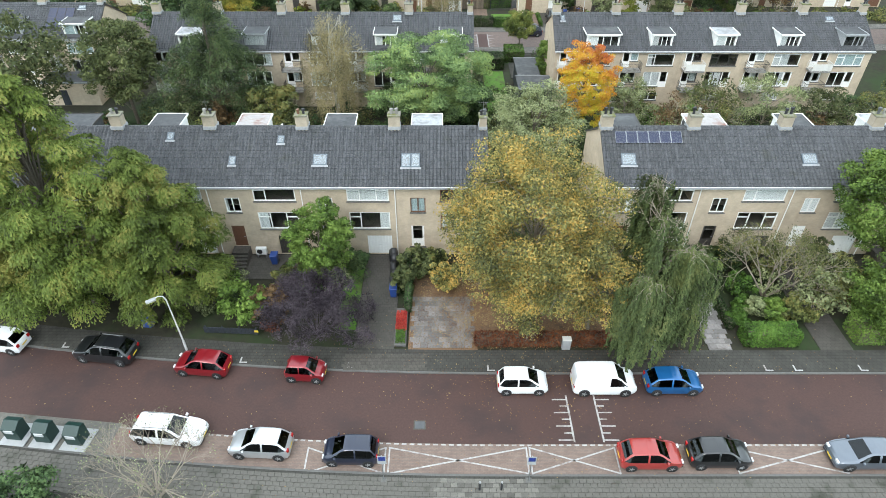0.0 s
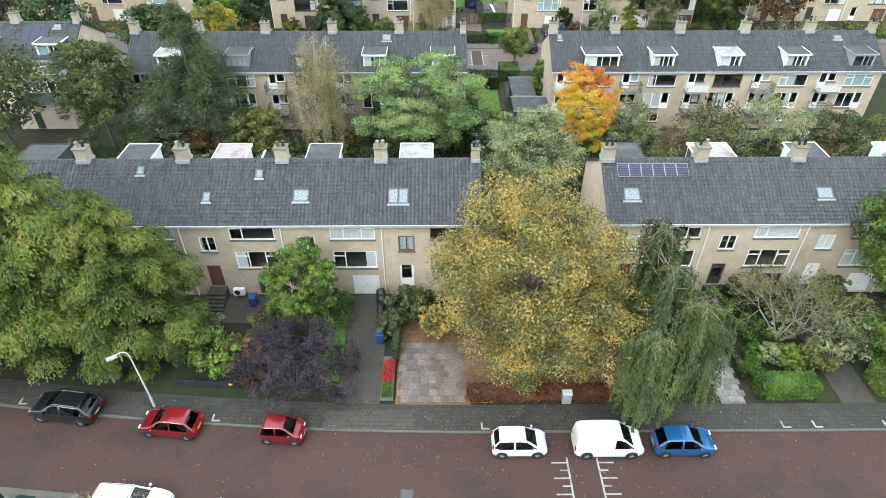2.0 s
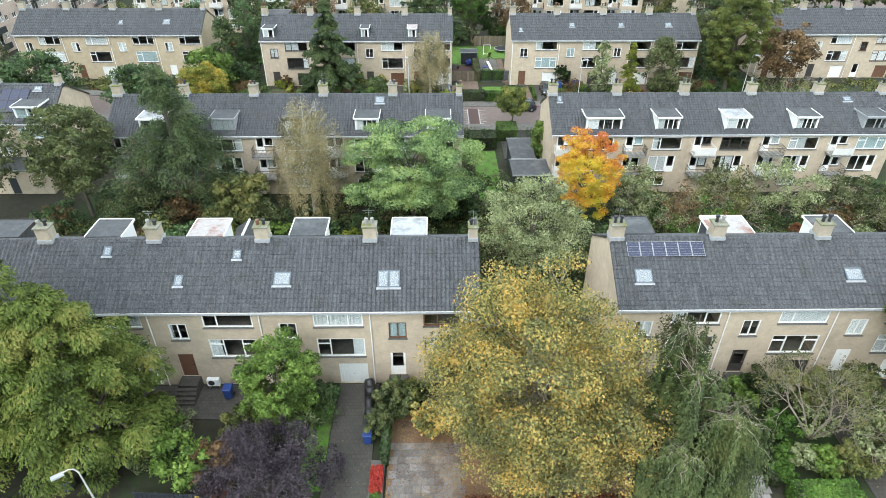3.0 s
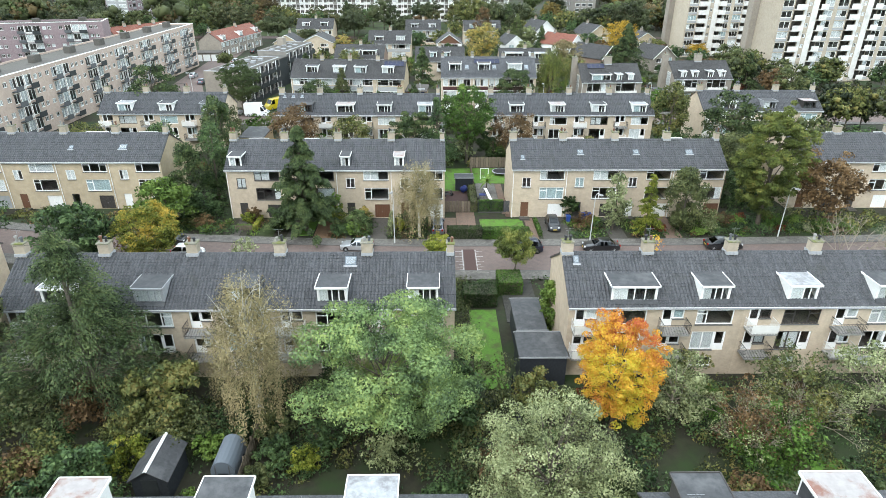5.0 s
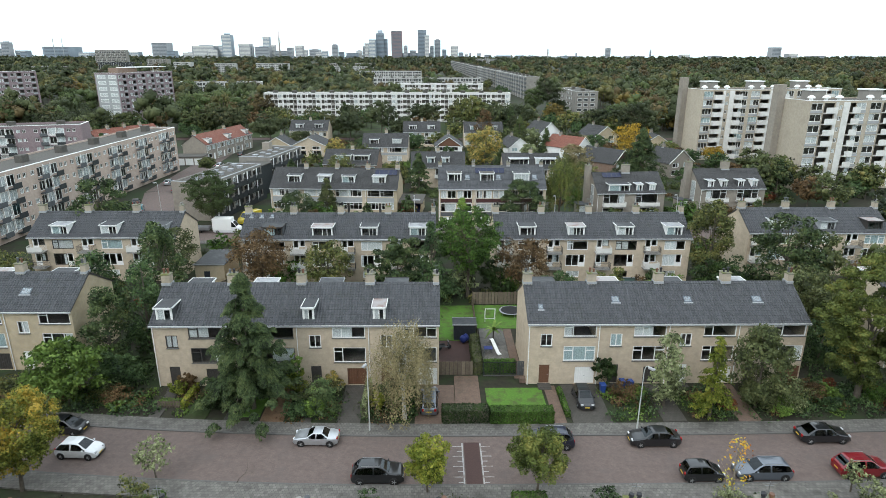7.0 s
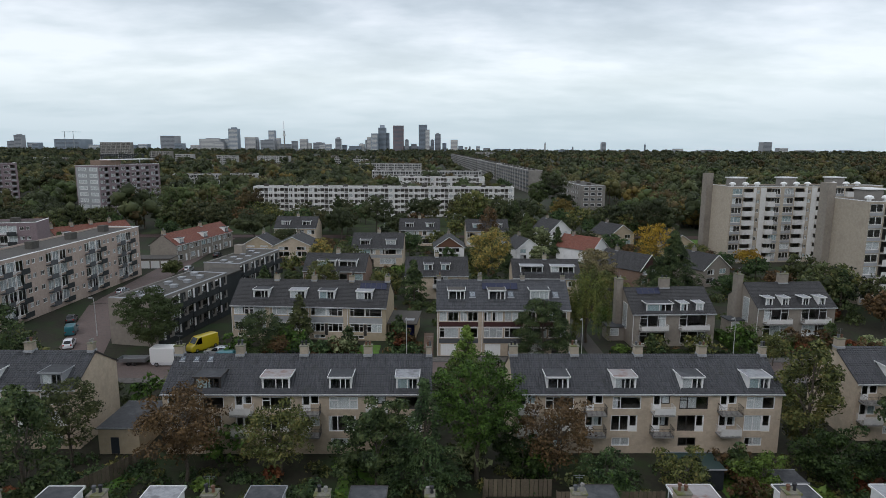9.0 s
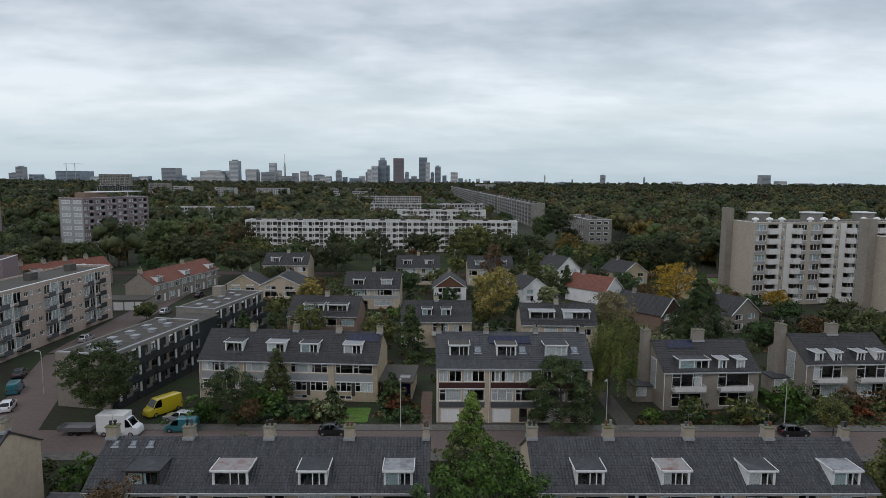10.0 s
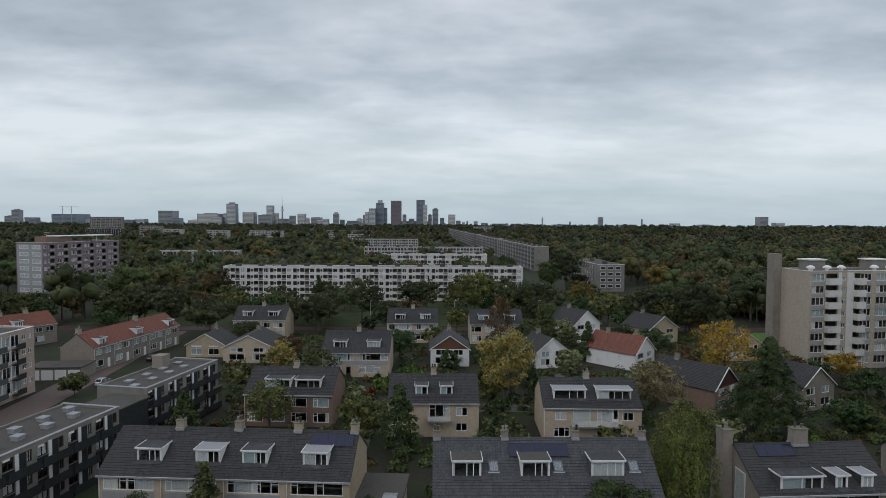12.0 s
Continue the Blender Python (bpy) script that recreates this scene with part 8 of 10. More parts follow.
PLACED = [(66.0, 398.0, 22.0, 9.0, "round", "wood_deep", "tall dark tree before the long flats"), (74.0, 403.0, 9.0, 4.5, "round", "wood_deep", "tall dark tree before the end block"), (58.5, 396.0, 17.0, 7.0, "round", "wood_green", "green tree before the long flats"), (19.8, 255.4, 16.5, 3.4, "column", "brown", "slim brown poplar behind a yellow tree"), (42.2, 217.0, 10.7, 4.4, "round", "birch", "olive-brown garden tree between roofs"), (64.2, 239.0, 13.3, 6.0, "round", "gold", "broad golden autumn tree beside a dark conifer"), (-6.5, 205.6, 7.7, 3.4, "round", "mixed", "olive garden tree behind the terrace"),
          (-0.6, 202.5, 10.4, 3.6, "cone", "conifer", "dark evergreen group behind the carport"), (-40.2, 217.0, 6.3, 2.6, "round", "mixed", "small tree before the gallery flats"), (-19.7, 318.3, 14.2, 7.5, "round", "wood_deep", "dark green tree by the far road"), (18.9, 331.0, 15.7, 8.2, "round", "mixed", "large green tree before the pale flats"),
          (-2.6, 344.0, 11.7, 7.4, "round", "wood_deep", "dark tree before the pale flats"), (39.1, 331.4, 12.1, 10.1, "round", "wood_deep", "dark spreading trees before the pale flats"), (57.4, 331.7, 12.5, 5.6, "round", "wood_gold", "tall rust-yellow tree by the far road"), (85.3, 320.0, 13.5, 9.6, "round", "wood_green", "green tree by the far road"),
          (86.1, 296.0, 16.5, 9.0, "round", "wood_deep", "dark dense trees beside the tall flats"), (-62.0, 296.0, 11.0, 8.0, "round", "wood_deep", "dark trees at the end of the red roofs"), (-111.2, 345.0, 15.7, 10.0, "round", "wood_green", "broad trees at the edge of the wood"), (-79.8, 350.0, 15.2, 6.5, "round", "wood_rust", "russet tree beside the pale flats"),
          (-47.1, 281.0, 6.3, 4.4, "round", "wood_deep", "low dark trees before a grey roof"), (-28.0, 243.5, 8.4, 3.2, "round", "yellow", "yellow-green tree between houses"), (36.5, 292.0, 11.0, 3.0, "cone", "wood_green", "slim conifer beside a white house"), (39.0, 276.0, 8.0, 2.8, "round", "greygreen", "grey-green tree before a white house"),
          (41.8, 262.0, 9.7, 1.9, "cone", "conifer", "narrow dark conifer beside the red roof"), (63.0, 276.5, 5.3, 4.4, "bush", "dark", "low dark bushes between houses"), (-104.0, 250.0, 9.3, 2.5, "cone", "conifer", "dark conifer by the red roofs"), (-136.4, 300.0, 13.8, 11.0, "round", "wood_deep", "broad dark trees before the purple flats"),
          (-9.0, 300.0, 9.5, 5.0, "round", "wood_deep", "dark tree beside the far road"), (-31.0, 300.5, 11.0, 6.5, "round", "wood_deep", "broad dark tree beside the far road"), (-30.0, 262.0, 6.0, 3.0, "round", "brown", "small brown tree between houses"), (8.0, 252.0, 5.0, 2.4, "bush", "dark", "dark bush before a white gable"), (-4.0, 262.0, 8.0, 3.8, "round", "dark", "dark tree between two houses"),
          (14.8, 229.0, 6.5, 2.6, "bush", "mixed", "garden tree behind the low house"), (38.0, 222.0, 6.2, 2.4, "bush", "weep", "bush between garden sheds"), (33.0, 243.0, 7.0, 2.6, "round", "greygreen", "thin tree before the white gable"), (62.0, 252.0, 6.0, 3.4, "bush", "brown", "brown shrubs by a dark roof"), (78.0, 246.0, 7.0, 4.4, "round", "mixed", "low tree before the tall flats"),
          (72.4, 212.0, 5.4, 4.0, "bush", "dark", "dark evergreen before a grey gable"), (-64.0, 231.0, 4.5, 2.4, "round", "weep", "street tree beside the side street")]
for i, (x, y, h, r, kd, lf, lb) in enumerate(PLACED):
    tree(x, y, h, r, kd, lf, 5500 if y < 290 else 6500, 0.25 if y < 290 else 0.32, 300 + i, lb, limbs=18)
grove(60, -130, 311, 130, 364, 22, scale=(0.8, 1.15), weights=(5, 8, 3, 1, 1, 4, 0))
grove(10, 20, 490, 58, 690, 32, scale=(0.7, 1.0))
grove(9, 94, 250, 150, 262, 23, scale=(0.5, 0.7), weights=(6, 5, 1, 0, 0, 2, 0))
grove(16, 60, 296, 150, 301, 30, scale=(0.8, 1.2), weights=(5, 8, 3, 1, 1, 4, 0))
grove(9, 80, 194, 124, 207, 31, scale=(0.7, 1.0), weights=(5, 4, 2, 0, 1, 5, 0))
grove(34, -200, 236, -90, 330, 24)
grove(12, -168, 322, -112, 352, 33, scale=(0.5, 0.75))
grove(26, -135, 262, -92, 318, 34, scale=(0.6, 0.95), weights=(6, 6, 3, 1, 1, 5, 0), pad=0.5)
grove(15, -60, 264, 60, 300, 35, scale=(0.45, 0.75), weights=(6, 4, 3, 1, 1, 5, 0), pad=1.0)
grove(10, -100, 310, 60, 318, 36, scale=(0.5, 0.8), weights=(6, 4, 3, 1, 1, 5, 0), pad=0.5)
grove(12, 56, 118, 110, 200, 25, scale=(0.7, 1.1))
grove(6, -64, 150, -46, 158, 26, scale=(0.5, 0.8))
grove(14, 78, 176, 100, 240, 27, scale=(0.6, 0.9))
grove(10, -110, 60, -45, 110, 28, leaves=9000, size=0.17)
grove(8, 58, 55, 90, 100, 29, leaves=9000, size=0.17)


def woods(name, n, area, size, per, spread, seed, leaf, label, low=8.0, high=14.0, core=True):
    """Closed woodland: many lumpy crowns in one mesh, each a dark heart under leaf clumps."""
    rs = np.random.RandomState(seed)
    x0, y0, x1, y1 = area
    c = []
    while len(c) < n:
        y = y0 + (y1 - y0) * rs.uniform() ** 1.7
        f = y / y1
        x = x0 * f + (x1 - x0) * f * rs.uniform()
        if any(a - 3 < x < b + 3 and p - 3 < y < q_ + 3 for a, p, b, q_ in FAR_OUT):
            continue
        c.append((x, y, rs.uniform(low, high), rs.uniform(0.7, 1.35) * spread))
    c = np.array(c)
    k = 9
    lump = rs.normal(size=(n, k, 3))
    lump /= np.linalg.norm(lump, axis=2, keepdims=True)
    lump[:, :, 2] = np.where(rs.uniform(size=(n, k)) < 0.66, 1.0, -0.75) * np.abs(lump[:, :, 2])
    lump *= c[:, None, 3:4] * np.array([0.68, 0.68, 0.55])
    cen = np.concatenate([c[:, :2], c[:, 2:3] - c[:, 3:4] * 0.85], 1)
    lump += cen[:, None]
    pick = rs.randint(0, k, (n, per))
    d = rs.normal(size=(n, per, 3))
    d /= np.linalg.norm(d, axis=2, keepdims=True)
    d[:, :, 2] = np.where(rs.uniform(size=(n, per)) < 0.75, np.abs(d[:, :, 2]), d[:, :, 2])
    rad = c[:, None, 3:4] * rs.uniform(0.31, 0.44, (n, per, 1))
    pts = (np.take_along_axis(lump, pick[:, :, None].repeat(3, 2), 1) + d * rad).reshape(-1, 3)
    hearts = np.concatenate([lump.reshape(-1, 3), np.repeat(c[:, 3] * 0.3, k)[:, None]], 1)
    me = leaf_mesh(name, pts, d.reshape(-1, 3), size, LEAF[leaf], rs, 0.8, 0.3, hearts=hearts if size < 3 else None)
    ob = solid(name, me, None, label, "woodland", kind="stuff")
    if core:
        g = Geo()
        for (x, y, z), r in zip(cen, c[:, 3]):
            g.tube((x, y, -0.1), (x, y, z), 0.05 * r, 0.03 * r, 5, False)
        part("trunks", g, M["bark"], ob, "", None, "stuff")
    return ob


FAR_OUT = [(52, 318, 104, 400), (-168, 318, -124, 354), (-90, 366, 48, 384), (70, 395, 104, 480), (30, 384, 76, 474), (-35, 462, 42, 480), (-50, 556, 44, 574), (-84, 744, -8, 762), (-200, 540, -130, 566), (-170, 350, -132, 404), (-245, 365, -190, 415), (-104, 312, 62, 372), (34, 470, 92, 770), (36, 765, 80, 1400), (-60, 570, 36, 760)]
NEARW, MIDW = (-430, 318, 420, 700), (-1500, 620, 1800, 1900)
woods("woods", 300, NEARW, 0.58, 250, 7.2, 41, "wood_deep", "dense dark green woodland", 11, 19)
woods("woods", 140, NEARW, 0.58, 250, 6.8, 42, "wood_green", "green trees in the wood", 10, 17)
woods("woods", 200, NEARW, 0.58, 250, 6.6, 43, "wood_olive", "olive trees in the wood", 10, 17)
woods("woods", 190, NEARW, 0.58, 250, 6.2, 47, "wood_rust", "rust-brown autumn trees in the wood", 9, 15)
woods("woods", 48, NEARW, 0.58, 250, 5.8, 48, "wood_gold", "golden autumn trees in the wood", 10, 15)
woods("woods", 760, MIDW, 1.35, 66, 9.6, 44, "wood_deep", "distant dark woodland canopy", 11, 20, False)
woods("woods", 420, MIDW, 1.35, 66, 9.2, 45, "wood_olive", "distant olive treetops", 10, 18, False)
woods("woods", 480, MIDW, 1.35, 66, 8.6, 49, "wood_rust", "distant brown treetops", 10, 17, False)
woods("woods", 200, MIDW, 1.35, 66, 9.2, 50, "wood_green", "distant green treetops", 10, 18, False)
woods("woods", 1500, (-3200, 1700, 3400, 4300), 4.5, 30, 12.0, 46, "wood", "treetops towards the horizon", 10, 17, False)
woods("woods", 900, (-3200, 1700, 3400, 4300), 4.5, 30, 12.0, 51, "wood_deep", "dark treetops towards the horizon", 10, 17, False)
for x, y, ln, fl, wl in ((-600, 1010, 48, 4, "flat_dark"), (-500, 1010, 60, 6, "panel_black"), (-388, 1010, 26, 6, "flat_wall"), (-490, 1150, 36, 7, "flat_dark"), (-352, 1080, 34, 5, "flat_wall"), (-285, 1080, 52, 5, "flat_wall"), (-150, 1010, 60, 4, "flat_wall"), (-290, 800, 30, 3, "flat_wall"), (-655, 1300, 60, 12, "flat_dark"), (-205, 1300, 90, 4, "flat_dark"), (120, 1900, 60, 5, "flat_wall")):
    flat_block("apartment_building", "far block of flats over the treetops", pose(x, y, 0, 0, 0, 0), ln, 11, fl, 3.0, wl, WHITE, 1.0, hoods=False, far=2)


# ---------------------------------------------------------------- vehicles
CARS = {
    # length, width, top outline: (share of length, height), belt, ground clearance; glass between marked stations
    "hatch": (3.85, 1.68, 0.92, [(0.0, 0.62), (0.015, 0.82), (0.05, 0.98), (0.16, 1.40), (0.24, 1.47), (0.40, 1.50), (0.43, 1.50), (0.58, 1.44), (0.76, 0.99), (0.93, 0.80), (0.985, 0.62), (1.0, 0.5)], 2, 7),
    "small": (3.45, 1.62, 0.92, [(0.0, 0.62), (0.015, 0.85), (0.04, 1.0), (0.12, 1.42), (0.2, 1.48), (0.38, 1.50), (0.41, 1.50), (0.60, 1.44), (0.80, 0.98), (0.94, 0.80), (0.985, 0.62), (1.0, 0.5)], 2, 7),
    "micro": (2.75, 1.5, 0.95, [(0.0, 0.6), (0.015, 0.9), (0.04, 1.02), (0.10, 1.42), (0.2, 1.48), (0.38, 1.50), (0.41, 1.50), (0.58, 1.45), (0.80, 1.0), (0.94, 0.82), (0.985, 0.62), (1.0, 0.5)], 2, 7),
    "estate": (4.65, 1.78, 0.94, [(0.0, 0.6), (0.012, 0.85), (0.035, 0.98), (0.10, 1.40), (0.2, 1.47), (0.42, 1.50), (0.45, 1.50), (0.57, 1.45), (0.73, 0.99), (0.94, 0.80), (0.985, 0.62), (1.0, 0.5)], 2, 7),
    "suv": (4.4, 1.85, 1.05, [(0.0, 0.65), (0.012, 0.95), (0.045, 1.08), (0.14, 1.52), (0.22, 1.60), (0.42, 1.64), (0.45, 1.64), (0.57, 1.58), (0.73, 1.12), (0.93, 0.98), (0.985, 0.75), (1.0, 0.55)], 2, 7),
    "sedan": (4.6, 1.8, 0.92, [(0.0, 0.6), (0.012, 0.85), (0.13, 0.98), (0.27, 1.38), (0.34, 1.43), (0.45, 1.45), (0.48, 1.45), (0.58, 1.40), (0.73, 0.97), (0.94, 0.78), (0.985, 0.6), (1.0, 0.5)], 2, 7),
    "coupe": (4.1, 1.75, 0.85, [(0.0, 0.6), (0.012, 0.82), (0.22, 0.92), (0.34, 1.26), (0.38, 1.29), (0.46, 1.30), (0.48, 1.30), (0.55, 1.26), (0.68, 0.92), (0.94, 0.74), (0.985, 0.58), (1.0, 0.48)], 2, 7),
    "van": (4.35, 1.8, 1.05, [(0.0, 0.7), (0.008, 1.2), (0.012, 1.5), (0.03, 1.78), (0.1, 1.83), (0.52, 1.84), (0.55, 1.84), (0.66, 1.74), (0.82, 1.12), (0.95, 0.92), (0.988, 0.7), (1.0, 0.55)], 2, 7),
    "bigvan": (5.4, 2.0, 1.3, [(0.0, 0.7), (0.006, 1.5), (0.01, 2.0), (0.02, 2.35), (0.1, 2.42), (0.6, 2.42), (0.63, 2.42), (0.74, 2.3), (0.86, 1.42), (0.96, 1.15), (0.99, 0.85), (1.0, 0.6)], 2, 7),
}
PAINT = {}


def car_paint(name, col, metal=0.3):
    PAINT[name] = paint("car_paint_" + name, col, 0.28, metal, 0.9)
    PAINT[name].node_tree.nodes["Principled BSDF"].inputs["Specular IOR Level"].default_value = 0.4


for nm, col, mt in (("white", (0.72, 0.73, 0.74), 0.0), ("red", (0.2, 0.008, 0.014), 0.2), ("coral", (0.3, 0.035, 0.03), 0.1), ("black", (0.012, 0.013, 0.015), 0.1), ("blue", (0.01, 0.10, 0.27), 0.3), ("silver", (0.5, 0.52, 0.54), 0.6), ("grey", (0.13, 0.15, 0.18), 0.5), ("dark_blue", (0.015, 0.02, 0.04), 0.3), ("yellow", (0.6, 0.46, 0.02), 0.0), ("teal", (0.03, 0.17, 0.2), 0.2)):
    car_paint(nm, col, mt)


def wheel_meshes(r, w):
    def make():
        n = 14
        t = Geo()
        ring = [(r * 0.66, -w / 2), (r * 0.94, -w / 2), (r, -w / 2 + 0.03), (r, w / 2 - 0.03), (r * 0.94, w / 2), (r * 0.66, w / 2)]
        k = len(ring)
        for i in range(n):
            a = 2 * math.pi * i / n
            t.v += [(q * math.cos(a), y, q * math.sin(a)) for q, y in ring]
        for i in range(n):
            for j in range(k - 1):
                a, b = i * k + j, ((i + 1) % n) * k + j
                t.f.append((a, a + 1, b + 1, b))
        m = Geo().tube((0, -w * 0.3, 0), (0, w * 0.3, 0), r * 0.66, r * 0.66, 14)
        for i in range(5):
            a = 2 * math.pi * i / 5
            for y in (-w * 0.34, w * 0.34):
                m.tube((0, y, 0), (r * 0.62 * math.cos(a), y, r * 0.62 * math.sin(a)), 0.045, 0.03, 4)
        return t.mesh("tyre", M["rubber"], True), m.mesh("rim", M["rim"])

    return cached(("wheel", r, w), make)


def car(x, y, heading, kind, colour, label, z=0.0, glass_sides=True, category="car"):
    L, W, belt, line, g0, g1 = CARS[kind]
    c = thing("van" if "van" in kind else "car", label, category if "van" not in kind else "van", "", pose(x, y, z, 0, 0, heading))
    hw = W / 2
    body, wind, rearw, sidew, sider = Geo(), Geo(), Geo(), Geo(), Geo()
    rings = []
    van = "van" in kind
    stations = []
    for i in range(len(line) - 1):
        z0, z1, z2, z3 = (line[max(0, min(len(line) - 1, i + o))][1] for o in (-1, 0, 1, 2))
        for u in (0.0, 1 / 3, 2 / 3):
            zc = 0.5 * (2 * z1 + (z2 - z0) * u + (2 * z0 - 5 * z1 + 4 * z2 - z3) * u * u + (3 * z1 - z0 - 3 * z2 + z3) * u ** 3)
            stations.append((line[i][0] + (line[i + 1][0] - line[i][0]) * u, min(max(zc, min(z1, z2) - 0.02), max(z1, z2) + 0.02), i))
    stations.append((*line[-1], len(line) - 1))
    for s, zt, i in stations:
        px = (s - 0.5) * L
        end = max(0, (abs(s - 0.5) - 0.3) / 0.2)
        w = hw * (1 - 0.23 * end ** 2.6)
        b = min(belt, zt - 0.04)
        rise = min(1.0, max(0.0, (zt - belt) / 0.45))
        wr = w * (0.93 - (0.07 if van else 0.19) * rise)
        lo = 0.2 if 0.02 < s < 0.98 else 0.3
        left = [(px, -w * 0.95, lo), (px, -w, lo + 0.2), (px, -w, min(b - 0.01, lo + 0.42)), (px, -w * 0.975, b), (px, -wr, zt - 0.06), (px, -wr * 0.93, zt - 0.018), (px, -wr * 0.8, zt)]
        rings.append(left + [(x_, -y_, z_) for x_, y_, z_ in reversed(left)])
    last = len(rings[0]) - 1
    for k_ in range(len(stations) - 1):
        i = stations[k_][2]
        za, zb = line[i][1], line[i + 1][1]
        for j in range(last):
            q = [rings[k_][j], rings[k_ + 1][j], rings[k_ + 1][j + 1], rings[k_][j + 1]]
            tgt = body
            if j in (3, 9) and 2 <= i <= 7 and min(za, zb) > belt - 0.05 and i != 5:
                tgt = (sidew if j == 3 else sider) if not (van and i < 5) else body
            if j == 6 and i == 2:
                tgt = rearw if not van else body
            if j == 6 and i == 7:
                tgt = wind
            tgt.poly(q)
        body.poly([rings[k_][last], rings[k_ + 1][last], rings[k_ + 1][0], rings[k_][0]])
    body.poly(list(reversed(rings[0])))
    body.poly(rings[-1])
    shell = part("body", body, PAINT[colour], c, smooth=True).data
    bm = bmesh.new()
    bm.from_mesh(shell)
    bmesh.ops.remove_doubles(bm, verts=bm.verts, dist=0.0005)
    bm.to_mesh(shell)
    bm.free()
    shell.set_sharp_from_angle(angle=radians(40))
    for nm, g in (("windscreen", wind), ("rear_window", rearw), ("side_window", sidew), ("side_window", sider)):
        if g.f:
            part(nm, g, M["carglass"], c)
    part("interior", Geo().box(-L * 0.3, -hw * 0.7, 0.4, L * 0.2, hw * 0.7, belt - 0.08), M["plastic"], c)
    r = 0.3 if L < 4.2 else 0.33
    tyre, rim = wheel_meshes(r, 0.2)
    for sx in (-0.5 + 0.17, 0.5 - 0.185):
        for sy in (-1, 1):
            wh = part("wheel", tyre, None, c, "", pose(sx * L, sy * (hw - 0.07), r - 0.005))
            part("rim", rim, None, wh)
            if y < 150:
                part("wheel_arch", cached(("arch", r), lambda: Geo().tube((0, -0.012, 0), (0, 0.012, 0), r + 0.06, r + 0.06, 14).mesh("wheel_arch", M["plastic"])), None, c, "", pose(sx * L, sy * (hw + 0.001), r + 0.02))
    for sy in (-1, 1):
        part("headlight", Geo().block(L * 0.462, min(sy * hw * 0.48, sy * hw * 0.79), 0.62, L * 0.49, max(sy * hw * 0.48, sy * hw * 0.79), 0.76, 0.02), M["headlight"], c)
        part("taillight", Geo().block(-L * 0.499, min(sy * hw * 0.54, sy * hw * 0.8), 0.68, -L * 0.475, max(sy * hw * 0.54, sy * hw * 0.8), 0.92, 0.02), M["taillight"], c)
        mx = L * (line[8][0] - 0.5) - 0.25
        part("wing_mirror", Geo().block(mx, min(sy * hw, sy * (hw + 0.16)), belt - 0.02, mx + 0.12, max(sy * hw, sy * (hw + 0.16)), belt + 0.13, 0.02), PAINT[colour], c)
    if y > 150:
        return c
    part("number_plate", Geo().box(L * 0.5, -0.26, 0.38, L * 0.503, 0.26, 0.49), M["plate"], c)
    part("number_plate", Geo().box(-L * 0.503, -0.26, 0.55, -L * 0.5, 0.26, 0.66), M["plate"], c)
    part("bumper", Geo().block(L * 0.47, -hw * 0.76, 0.24, L * 0.502, hw * 0.76, 0.38, 0.03), M["plastic"], c)
    if kind in ("suv", "estate"):
        for sy in (-1, 1):
            part("roof_rail", Geo().tube((-L * 0.3, sy * hw * 0.62, line[4][1] + 0.03), (L * 0.06, sy * hw * 0.62, line[4][1] + 0.05), 0.025, 0.025, 5), M["metal"], c)
    return c


car(-23.8, 31.6, 173, "suv", "black", "black estate car parked at the kerb under a conifer")
car(-16.4, 30.35, 174, "hatch", "red", "dark red hatchback parked at the kerb")
car(-9.0, 29.75, -4, "micro", "red", "tiny bright red two-seater at the kerb")
car(6.1, 28.75, 0, "small", "white", "small white hatchback parked at the kerb")
car(11.7, 28.75, 0, "van", "white", "white delivery van parked at the kerb")
car(16.5, 28.75, 0, "hatch", "blue", "bright blue hatchback under the weeping beech")
car(-32.0, 32.6, 172, "hatch", "white", "white car at the bend of the street")
car(-16.9, 24.85, -5, "estate", "white", "pale silver estate car in the parking lane")
car(-10.8, 23.85, 177, "hatch", "silver", "silver hatchback in the parking lane")
car(-5.1, 23.35, 179, "small", "dark_blue", "small dark blue hatchback in the parking lane")
car(13.4, 23.05, 0, "hatch", "coral", "faded red hatchback in the parking lane")
car(17.7, 23.15, 0, "hatch", "black", "black hatchback in the parking lane")
car(26.9, 23.1, 180, "sedan", "grey", "grey saloon in the parking lane")
car(-7.3, 98.3, 178, "coupe", "silver", "silver roadster at the kerb")
car(-1.2, 93.1, 0, "suv", "black", "black sports utility car at the kerb")
car(14.0, 97.6, 180, "suv", "dark_blue", "dark car behind a street tree")
car(23.7, 97.9, 180, "sedan", "black", "black saloon at the kerb")
car(39.5, 98.3, 0, "sedan", "black", "black car at the kerb of the second street")
car(26.1, 93.0, 0, "small", "black", "small black car at the kerb")
car(31.3, 93.2, 180, "estate", "grey", "grey estate car at the kerb")
car(40.0, 93.5, 0, "suv", "red", "dark red car at the kerb")
car(46.0, 93.8, 180, "hatch", "silver", "silver car partly behind a hedge")
car(-28.0, 96.6, -4, "hatch", "white", "white hatchback under a yellow street tree")
car(-31.3, 100.2, -6, "hatch", "black", "dark car at the kerb of the bend")
car(-41.0, 97.8, -5, "sedan", "white", "white car under the street trees")
car(3.0, 104.4, 90, "estate", "grey", "dark estate car on a driveway")
car(18.8, 104.9, -90, "hatch", "black", "black hatchback on a driveway")
car(-35.4, 175.0, 236, "bigvan", "yellow", "yellow van parked beside the gallery flats")
car(-31.6, 171.9, 170, "estate", "silver", "silver estate car at the corner")
car(-30.0, 168.6, 180, "van", "teal", "teal van at the kerb")
car(-20.5, 172.6, 0, "estate", "grey", "dark estate car before the pine")
